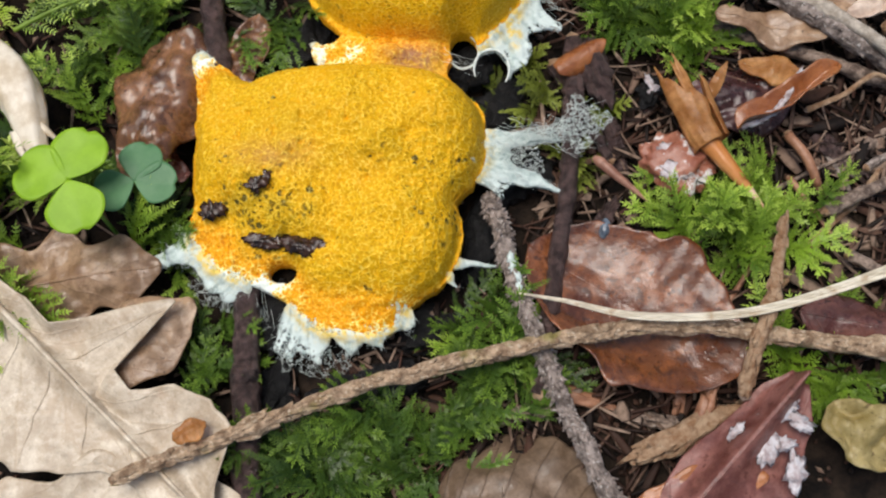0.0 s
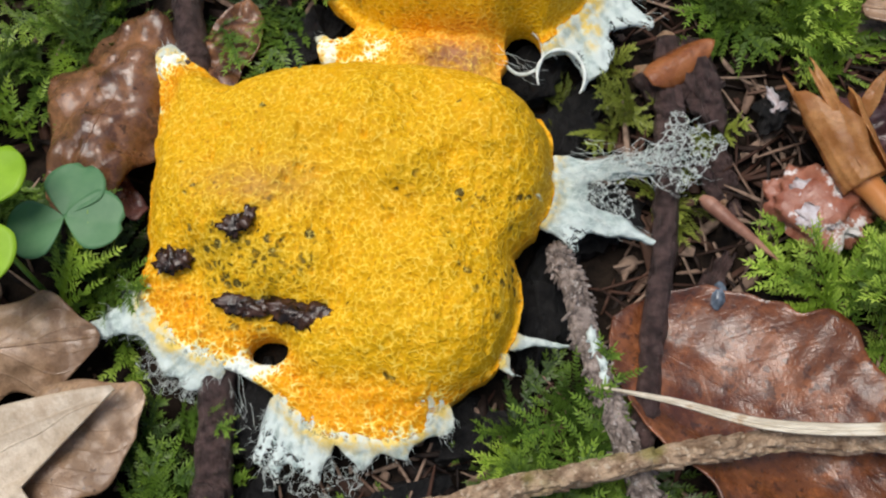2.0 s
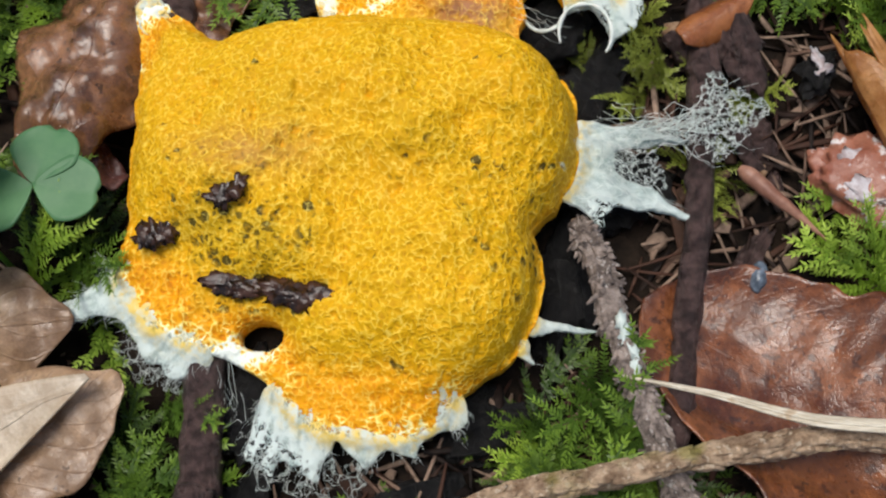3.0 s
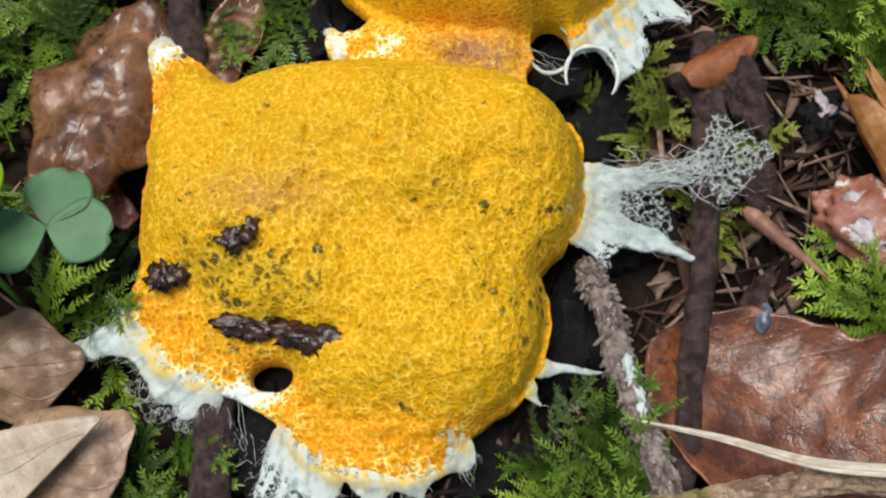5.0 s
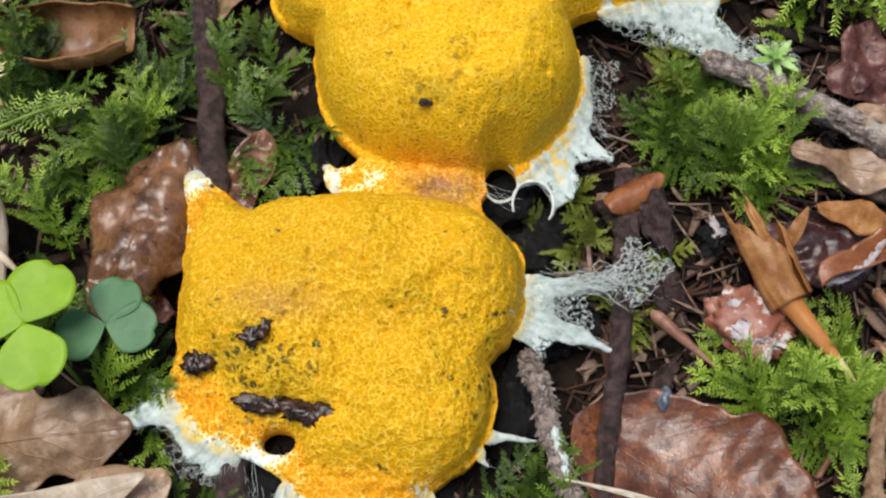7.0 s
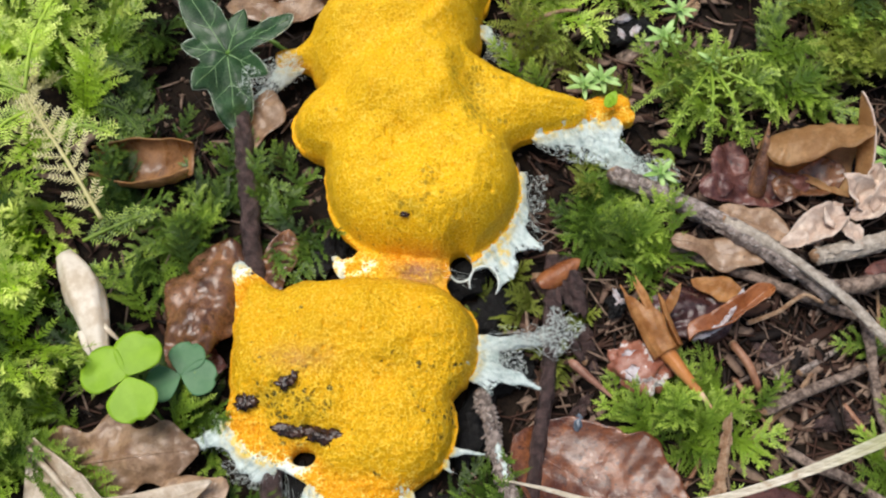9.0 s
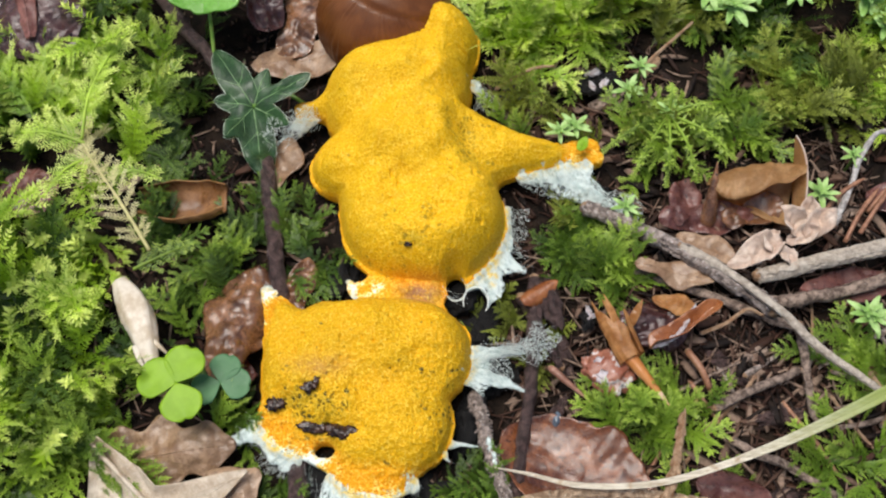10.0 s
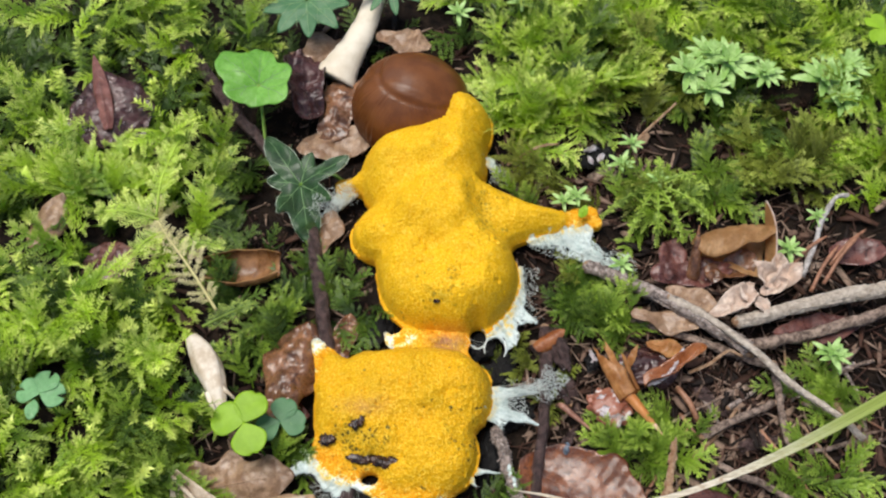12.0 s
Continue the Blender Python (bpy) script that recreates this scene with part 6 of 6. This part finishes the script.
# ---- moss ----
def frond_shape(length, pairs, reach, leaf_len, gap, seed, arch=0.35, droop=0.25, curve=0.0):
    """A feathery moss frond along +x: stem, side branches and tiny scale leaves."""
    rng = np.random.default_rng(seed)
    quads, tips = [], []

    def at(s):
        return np.array([length * (s - 0.12 * arch * s * s), curve * length * s * s, arch * length * (s - 0.75 * s * s)])

    def leaves(p, q, tip0, tip1, size, n):
        d = q - p
        L = np.linalg.norm(d)
        d = d / max(L, 1e-6)
        side = np.cross(d, (0, 0, 1.0))
        side /= max(np.linalg.norm(side), 1e-6)
        up = np.cross(side, d)
        for k in range(n):
            f = (k + 0.5) / n
            o = p + d * L * f
            for sgn in (-1, 1):
                e = d * 0.7 + sgn * side * rng.uniform(0.4, 0.9) + up * rng.uniform(-0.15, 0.45)
                e = e / np.linalg.norm(e) * size * rng.uniform(0.7, 1.25) * (1 - 0.3 * f)
                w = np.cross(e, up)
                w = w / max(np.linalg.norm(w), 1e-6) * size * 0.16
                quads.append((o, o + e * 0.32 + w, o + e + np.array((0, 0, 0.10 * size)), o + e * 0.32 - w))
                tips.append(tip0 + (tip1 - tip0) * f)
        e = d * size
        w = side * size * 0.10
        quads.append((q - d * 0.3, q + e * 0.4 + w, q + e, q + e * 0.4 - w))
        tips.append(tip1)

    def twig(p, q, w):
        d = q - p
        s = np.cross(d, (0, 0, 1.0))
        s = s / max(np.linalg.norm(s), 1e-6) * w
        quads.append((p - s, q - s * 0.5, q + s * 0.5, p + s))
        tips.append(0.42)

    n = 7
    for k in range(n):
        twig(at(k / n), at((k + 1) / n), 0.012 * length)
    leaves(at(0.05), at(0.55), 0.1, 0.5, leaf_len, int(length * 0.5 / gap * 0.7))
    leaves(at(0.55), at(1.0), 0.5, 1.0, leaf_len, int(length * 0.45 / gap))
    for k in range(pairs):
        s = 0.10 + 0.86 * (k + 0.5) / pairs
        o = at(s)
        d = at(min(1, s + 0.02)) - at(s - 0.02)
        d /= np.linalg.norm(d)
        for sgn in (-1, 1):
            r = reach * (0.45 + 0.55 * min(1, s / 0.2)) * min(1, (1.12 - s) / 0.55) * rng.uniform(0.35, 1.2)
            a = radians(rng.uniform(32, 70))
            e = np.array([math.cos(a) * d[0] - sgn * math.sin(a) * d[1], math.cos(a) * d[1] + sgn * math.sin(a) * d[0], math.cos(a) * d[2] - droop * rng.uniform(-0.8, 1.4)])
            mid = o + e * r * 0.5
            e2 = e + d * rng.uniform(0.0, 0.6) + np.array((0, 0, rng.uniform(-0.5, 0.25)))
            q = mid + e2 / np.linalg.norm(e2) * r * 0.55
            twig(o, mid, 0.008 * length)
            twig(mid, q, 0.006 * length)
            leaves(o, mid, 0.25 + 0.3 * s, 0.40 + 0.38 * s, leaf_len, max(2, int(0.5 * r / gap)))
            leaves(mid, q, 0.40 + 0.38 * s, 0.55 + 0.45 * s, leaf_len * 0.85, max(2, int(0.5 * r / gap)))
    v = np.array(quads).reshape(-1, 3)
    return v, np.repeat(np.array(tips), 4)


def tuft_shape(height, leaf_len, count, seed):
    """An upright shoot with leaves all round."""
    rng = np.random.default_rng(seed)
    quads, tips = [], []
    for k in range(count):
        f = (k + 0.5) / count
        o = np.array([0.25 * height * f * f, 0, height * f])
        a = k * 2.4
        e = np.array([math.cos(a), math.sin(a), 0.35 + 1.1 * f * f]) + rng.normal(0, 0.15, 3)
        e = e / np.linalg.norm(e) * leaf_len * (1.05 - 0.3 * f)
        w = np.array([-math.sin(a), math.cos(a), 0]) * leaf_len * 0.13
        quads.append((o, o + e * 0.35 + w, o + e - np.array((0, 0, 0.2 * leaf_len)), o + e * 0.35 - w))
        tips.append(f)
    return np.array(quads).reshape(-1, 3), np.repeat(np.array(tips), 4)


FERN = [frond_shape(31, 8, 13.0, 2.7, 0.95, k, 0.35 + 0.05 * (k % 3), 0.25, (-0.45, 0.35, 0.1, 0.55, -0.3, 0.2, -0.6)[k]) for k in range(7)]
SMALL = [frond_shape(18, 8, 6.8, 1.45, 0.5, 20 + k, 0.35, 0.25, (-0.4, 0.35, 0.1, 0.5, -0.2, 0.0)[k]) for k in range(6)]
TUFT = [tuft_shape(17, 4.2, 60, 40 + k) for k in range(3)]


# spots that the moss leaves open: x, y, radius
CLEAR = [(-79, 40, 12), (-74, 28, 7), (-140, 24, 9), (-58, 12, 13), (-143, 178, 17), (-161, 114, 12), (-131, 93, 11), (-64, 88, 12), (-45, 42, 17), (-60, -6, 16), (-55, -38, 26),
         (-35, -60, 18), (-46, 125, 16), (-66, 185, 14), (5, 182, 24), (-30, 180, 24), (-35, 205, 24), (76, -15, 24), (150, 95, 20), (92, 30, 14), (112, 40, 12), (94, -50, 16), (-95, 195, 9), (-82, 174, 9), (-70, 159, 8), (47, -62, 19), (-88, 68, 11), (-78, 60, 9), (94, 147, 8), (140, 155, 9), (112, 155, 6), (-96, 92, 8), (-107, 112, 9), (-124, 112, 8), (-102, 140, 8), (66, 53, 9), (-47, -21, 10), (86, 44, 6), (100, 143, 11), (120, 155, 9), (135, 165, 8)]


def moss_patch(label, material, shapes, spots, seed, lift=(5, 45), size=(0.75, 1.2), height=3.0, keep=1.5, upright=False, heading=None, mound=0.0, avoid=True):
    """Scatters fronds in ellipses (x, y, rx, ry, count) as one sheet of moss."""
    rng = np.random.default_rng(seed)
    vs, ts, sh = [], [], []
    for x, y, rx, ry, count in spots:
        for _ in range(count):
            a, r = rng.uniform(0, 2 * math.pi), math.sqrt(rng.random())
            px, py = x + rx * r * math.cos(a), y + ry * r * math.sin(a)
            turn = rng.uniform(0, 2 * math.pi) if heading is None else radians(heading + rng.normal(0, 55))
            k = rng.uniform(*size)
            shape, tip = shapes[rng.integers(len(shapes))]
            reach = 0 if upright else shape[:, 0].max() * k * 0.8
            ends = [float(cushion(px + q * reach * math.cos(turn), py + q * reach * math.sin(turn))[0]) for q in (0, 0.5, 1)]
            if min(ends) < keep:
                continue
            if avoid and any(math.hypot(px + q * reach * math.cos(turn) - cx, py + q * reach * math.sin(turn) - cy) < (cr * 0.72 if shapes is SMALL else cr) for q in (0.1, 0.55, 1) for cx, cy, cr in CLEAR):
                continue
            m = np.array((Matrix.Rotation(turn, 3, "Z") @ Matrix.Rotation(-radians(rng.uniform(*lift)), 3, "Y") @ Matrix.Rotation(rng.normal(0, 0.35), 3, "X")))
            pz = float(ground_z(px, py)) + rng.uniform(-1.0, height) + mound * float(vnoise(px, py, 34, 71))
            vs.append((shape * k) @ m.T + (px, py, pz))
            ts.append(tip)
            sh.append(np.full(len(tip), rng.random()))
    v = np.concatenate(vs)
    faces = np.arange(len(v)).reshape(-1, 4)
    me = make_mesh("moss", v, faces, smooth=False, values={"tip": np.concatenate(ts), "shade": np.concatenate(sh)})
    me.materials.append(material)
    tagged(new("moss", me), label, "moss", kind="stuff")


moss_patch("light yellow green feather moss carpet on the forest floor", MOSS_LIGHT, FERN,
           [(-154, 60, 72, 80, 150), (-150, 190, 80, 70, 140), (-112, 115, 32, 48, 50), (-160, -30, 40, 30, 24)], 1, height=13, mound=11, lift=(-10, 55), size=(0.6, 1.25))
# Lower fronds take the darker green, shade between the upper fronds in colour.
moss_patch("lower moss layer coloured dark to deepen the carpet's gaps", MOSS_DARK, FERN, [(-145, 60, 85, 85, 80), (-140, 190, 80, 70, 75), (140, 215, 120, 40, 100)], 11, height=1, lift=(0, 30), size=(0.8, 1.3))
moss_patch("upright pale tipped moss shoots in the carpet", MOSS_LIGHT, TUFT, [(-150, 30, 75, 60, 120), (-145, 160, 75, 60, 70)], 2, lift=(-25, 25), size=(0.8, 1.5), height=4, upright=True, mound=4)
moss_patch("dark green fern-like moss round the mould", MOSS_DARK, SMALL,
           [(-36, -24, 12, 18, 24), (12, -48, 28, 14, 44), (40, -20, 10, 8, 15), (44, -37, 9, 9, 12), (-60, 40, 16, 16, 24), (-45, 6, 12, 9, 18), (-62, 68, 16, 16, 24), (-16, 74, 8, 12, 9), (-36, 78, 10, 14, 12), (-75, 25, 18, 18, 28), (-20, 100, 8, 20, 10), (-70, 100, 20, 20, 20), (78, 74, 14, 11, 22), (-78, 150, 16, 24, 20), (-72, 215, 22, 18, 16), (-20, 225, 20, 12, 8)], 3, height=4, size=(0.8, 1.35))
moss_patch("olive green moss clumps on rotten bark", MOSS_OLIVE, SMALL, [(53, 45, 7, 8, 9), (74, 40, 8, 6, 9), (66, 27, 4, 4, 4), (80, 92, 8, 10, 8)], 4, height=1, size=(0.6, 0.95))
moss_patch("fresh green fern-like moss among needle litter", MOSS_FRESH, SMALL, [(106, 6, 19, 9, 30), (122, -32, 10, 8, 12), (183, 24, 14, 7, 12), (172, -8, 16, 8, 13), (98, 58, 10, 8, 8), (42, -22, 5, 4, 4), (-52, 6, 12, 7, 16), (-57, 8, 6, 6, 9), (-92, -5, 26, 14, 22), (-130, -10, 40, 30, 50), (121, 118, 9, 8, 16), (146, 124, 8, 6, 14), (110, 118, 8, 6, 8), (150, 140, 20, 10, 9), (195, 150, 30, 16, 12), (165, 160, 24, 10, 7), (95, 160, 20, 12, 9), (60, 118, 8, 10, 8), (85, 76, 12, 9, 5), (-60, 64, 14, 10, 9), (-64, 30, 8, 10, 6), (-40, -30, 6, 10, 5)], 5, height=5, size=(0.9, 1.5))
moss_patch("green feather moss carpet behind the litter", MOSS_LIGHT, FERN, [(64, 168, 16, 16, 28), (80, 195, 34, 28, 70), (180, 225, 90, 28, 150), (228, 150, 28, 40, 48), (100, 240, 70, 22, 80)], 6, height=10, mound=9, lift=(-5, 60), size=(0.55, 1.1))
moss_patch("olive brown feather moss on shaded soil", MOSS_OLIVE, FERN, [(118, 195, 40, 30, 28), (190, 152, 36, 24, 24), (110, 128, 40, 12, 10), (60, 125, 12, 20, 10), (160, 138, 36, 12, 12)], 7, height=4, lift=(5, 55), size=(0.6, 1.1))
moss_patch("yellowed straw-coloured fern moss frond", STRAW_MOSS, FERN, [(-104, 92, 1, 1, 1)], 8, lift=(0, 2), heading=None, height=13, avoid=False, size=(0.95, 1.1))


def feather_frond(points, reach, pairs, tooth, material, label, name="moss_frond", first=0.08):
    """One large moss frond along a path: a stem, combed side branches and teeth."""
    path = smooth_path(points, 40)
    base = path[0].copy()
    path = path - base
    tan, side, up = frames_along(path)
    ob = thing(name, *base, label, "moss", "single moss fronds")
    rng = np.random.default_rng(int(abs(base[0] * 3 + base[1])))
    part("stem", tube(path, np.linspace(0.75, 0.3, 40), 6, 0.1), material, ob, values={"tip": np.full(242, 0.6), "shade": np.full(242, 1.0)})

    def comb(p, q, tip0, tip1, size):
        d = q - p
        L = np.linalg.norm(d)
        d = d / L
        s = np.cross(d, (0, 0, 1.0))
        s /= max(np.linalg.norm(s), 1e-6)
        quads, tips = [(p - s * 0.2, q - s * 0.1, q + s * 0.1, p + s * 0.2)], [tip0]
        n = max(3, int(L / 1.05))
        for k in range(n):
            f = (k + 0.6) / n
            for sgn in (-1, 1):
                e = (d * 0.6 + sgn * s * rng.uniform(0.6, 0.9) + np.array((0, 0, rng.uniform(-0.1, 0.35)))) * 1.25 * size * (1 - 0.45 * f) * rng.uniform(0.7, 1.3)
                w = np.cross(e, (0, 0, 1.0))
                w = w / max(np.linalg.norm(w), 1e-6) * size * 0.10
                o = p + d * L * f
                quads.append((o, o + e * 0.35 + w, o + e, o + e * 0.35 - w))
                tips.append(tip0 + (tip1 - tip0) * f)
        v = np.array(quads).reshape(-1, 3)
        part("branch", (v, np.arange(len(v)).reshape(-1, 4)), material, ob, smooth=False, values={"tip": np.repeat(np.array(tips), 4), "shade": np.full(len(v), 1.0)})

    for k in range(pairs):
        f = first + (0.97 - first) * k / pairs
        i = int(f * 38)
        for sgn in (-1, 1):
            r = reach * min(1, 0.4 + f / 0.3) * (1.1 - f) ** 0.55 * rng.uniform(0.4, 1.2)
            e = rng.uniform(0.45, 0.85) * tan[i] + sgn * 0.78 * side[i] + np.array((0, 0, rng.uniform(-0.25, 0.15)))
            comb(path[i] + 0.02 * e, path[i] + e * r, 0.45, 0.95, tooth)
    comb(path[20], path[39], 0.5, 1.0, tooth)


feather_frond([(-77, 65, 9), (-89, 83, 13), (-101, 99, 14), (-108, 110, 13)], 13, 12, 2.2, STRAW_MOSS, "straw yellow fern moss frond over darker moss")
feather_frond([(-106, 108, 13), (-119, 111, 16), (-135, 112, 14)], 13, 10, 2.6, MOSS_LIGHT, "light yellow green comb-like moss frond")
feather_frond([(-107, 109, 14), (-105, 126, 19), (-100, 146, 18), (-98, 154, 14)], 12, 12, 2.6, MOSS_LIGHT, "light yellow green comb-like moss frond")
feather_frond([(-103, 103, 12), (-111, 95, 15), (-118, 85, 13)], 9, 9, 2.4, MOSS_LIGHT, "light yellow green comb-like moss frond")
feather_frond([(-96, 92, 12), (-86, 96, 13), (-76, 94, 10)], 8, 8, 2.2, MOSS_LIGHT, "light yellow green comb-like moss frond")
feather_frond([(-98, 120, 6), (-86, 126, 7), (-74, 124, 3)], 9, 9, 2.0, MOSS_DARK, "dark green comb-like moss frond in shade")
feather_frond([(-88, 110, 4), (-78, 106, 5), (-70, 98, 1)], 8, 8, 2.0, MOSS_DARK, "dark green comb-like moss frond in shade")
feather_frond([(-84, 60, 3), (-72, 66, 4), (-62, 72, 1)], 8, 8, 2.0, MOSS_FRESH, "fresh green comb-like moss frond by a leaf")
for tip, z in (((92, 111), -1), ((117, 97), -4), ((130, 99), -4), ((145, 108), -2), ((121, 138), 7), ((137, 129), 4), ((104, 101), -4)):
    feather_frond([(119.5, 126, 3), (119.5 + 0.5 * (tip[0] - 119.5), 126 + 0.5 * (tip[1] - 126), 6 + 0.3 * z), (*tip, z)], 2.2, 6, 2.4, MOSS_FRESH, "drooping fresh green moss shoot arm over litter", first=0.2)


# ---- needle and bark litter ----
def litter_patch(spots, seed):
    rng = np.random.default_rng(seed)
    shapes = []
    for x, y, rx, ry, count in spots:
        for _ in range(count):
            a, r = rng.uniform(0, 2 * math.pi), math.sqrt(rng.random())
            px, py = x + rx * r * math.cos(a), y + ry * r * math.sin(a)
            if float(cushion(px, py)[0]) < 1:
                continue
            L, w = rng.uniform(4, 17), rng.choice([0.35, 0.5, 0.7, 1.2, 1.9], p=[0.36, 0.30, 0.18, 0.10, 0.06])
            turn, tip = rng.uniform(0, math.pi), rng.normal(0, 0.16)
            t = np.linspace(-0.5, 0.5, 4)
            line = np.stack([t * L * math.cos(turn), t * L * math.sin(turn), t * L * tip + rng.normal(0, 0.6) * t * t * 4], 1)
            line += (px, py, float(ground_z(px, py)) + rng.uniform(0.3, 4.0))
            shapes.append(tube(line, np.array([0.6, 1, 0.95, 0.4]) * w, 5, flat=0.35))
    v, f = join(shapes)
    me = make_mesh("needle_litter", v, f)
    me.materials.append(LITTER)
    tagged(new("needle_litter", me), "brown conifer needles and bark bits on soil", "litter", kind="stuff")


litter_patch([(110, 20, 60, 60, 900), (160, 60, 70, 50, 800), (60, -40, 60, 30, 420), (110, 140, 60, 30, 300), (-30, 90, 30, 60, 160), (60, 100, 30, 40, 200), (180, -10, 50, 30, 300), (-10, 200, 60, 40, 260), (130, 105, 70, 35, 420), (200, 130, 60, 50, 380), (70, 150, 50, 40, 300), (-75, 60, 30, 70, 220), (20, -50, 70, 25, 220)], 9)


def crumbs(spots, seed):
    rng = np.random.default_rng(seed)
    ball = [lump(1, 0.7, 0.45, k, 1.3, 4, 6) for k in range(5)]
    vs, fs, base = [], [], 0
    for x, y, rx, ry, count in spots:
        for _ in range(count):
            a, r = rng.uniform(0, 2 * math.pi), math.sqrt(rng.random())
            px, py = x + rx * r * math.cos(a), y + ry * r * math.sin(a)
            v, f = ball[rng.integers(5)]
            m = np.array(Euler(rng.uniform(0, 6.28, 3)).to_matrix()) * rng.uniform(0.3, 1.5)
            vs.append(v @ m.T + (px, py, float(ground_z(px, py)) + 0.3))
            fs.append(np.array(f) + base)
            base += len(v)
    me = make_mesh("soil_crumbs", np.concatenate(vs), np.concatenate(fs), smooth=False)
    me.materials.append(LITTER)
    tagged(new("soil_crumbs", me), "dark crumbs of soil and rotten wood", "soil", kind="stuff")


crumbs([(100, 20, 90, 80, 1300), (60, 150, 160, 80, 1300), (-40, 60, 60, 120, 700), (0, -45, 100, 30, 500)], 19)


# ---- rust needles, grass blade, drops ----
for x, y, z, turn, L in ((188, 82, 2, 55, 26), (196, 86, 3, 50, 30), (200, 92, 2, 42, 24), (184, 92, 0, 38, 20)):
    ob = thing("pine_needle", x, y, z, "rust brown fallen conifer needle", "needle", "rust needles", rz=turn)
    part("needle", tube(smooth_path([(-L / 2, 0, -2), (0, 0.8, 0.5), (L / 2, -0.5, 1.5)], 10), [0.9] * 8 + [0.7, 0.3], 7, 0.06), NEEDLE, ob)


def grass_blade():
    ob = thing("grass_blade", 45, -12.5, 3, "dry straw grass blade turning green at one end", "grass")
    path = smooth_path([(0, 0, 0), (13, -3, 3), (30, -7.2, 4.5), (53, -7, 5), (75, -1.8, 6), (106, 9.5, 9), (144, 27, 14), (190, 50, 18)], 90)
    tan, side, up = frames_along(path)
    s = np.linspace(0, 1, 90)
    w = np.interp(s, [0, 0.1, 0.3, 0.6, 0.8, 1], [0.15, 0.4, 0.95, 1.15, 2.1, 2.6])
    v = np.linspace(-1, 1, 5)
    p = path[:, None] + (v[None, :] * w[:, None])[..., None] * side[:, None] + (0.5 * np.abs(v)[None, :] * w[:, None])[..., None] * up[:, None]
    part("midrib", tube(path + (0, 0, 0.25), 0.28, 5), STRAW, ob, values={"green": np.concatenate([np.repeat(s, 5), s[:1], s[-1:]])})
    g = np.repeat(s, 5)
    part("blade", sheet_shape(p, 0.3), STRAW, ob, values={"green": np.concatenate([g, g])})


grass_blade()
# Plain oval put in for a small bluish thing of unknown kind.
BLUE_BEAD = plain_material("blue_grey_gloss", (0.05, 0.065, 0.085), (0.16, 0.20, 0.25), 2, 0.12)
ob = thing("seed", 70, 5.5, -4.5, "shiny blue grey oval bead of unknown kind on a brown leaf", "seed", rz=75)
part("oval_bead", lump(2.7, 1.5, 1.4, 3, 0.15), BLUE_BEAD, ob)
for x, y, turn in ((46.4, -6.0, 60), (47.4, -8.5, 110), (45.8, -4, 80), (47.6, -11.5, 95)):
    ob = thing("mould_flake", x, y, 3.3, "white mould flake on a grey twig", "mould", "white mould flakes", rz=turn)
    v, f = lump(1.5, 0.8, 0.5, int(x * 3 + y), 0.9)
    part("flake", (v, f), PALE, ob, values={"rim": np.zeros(len(v)), "fibre": np.full(len(v), 0.6)})
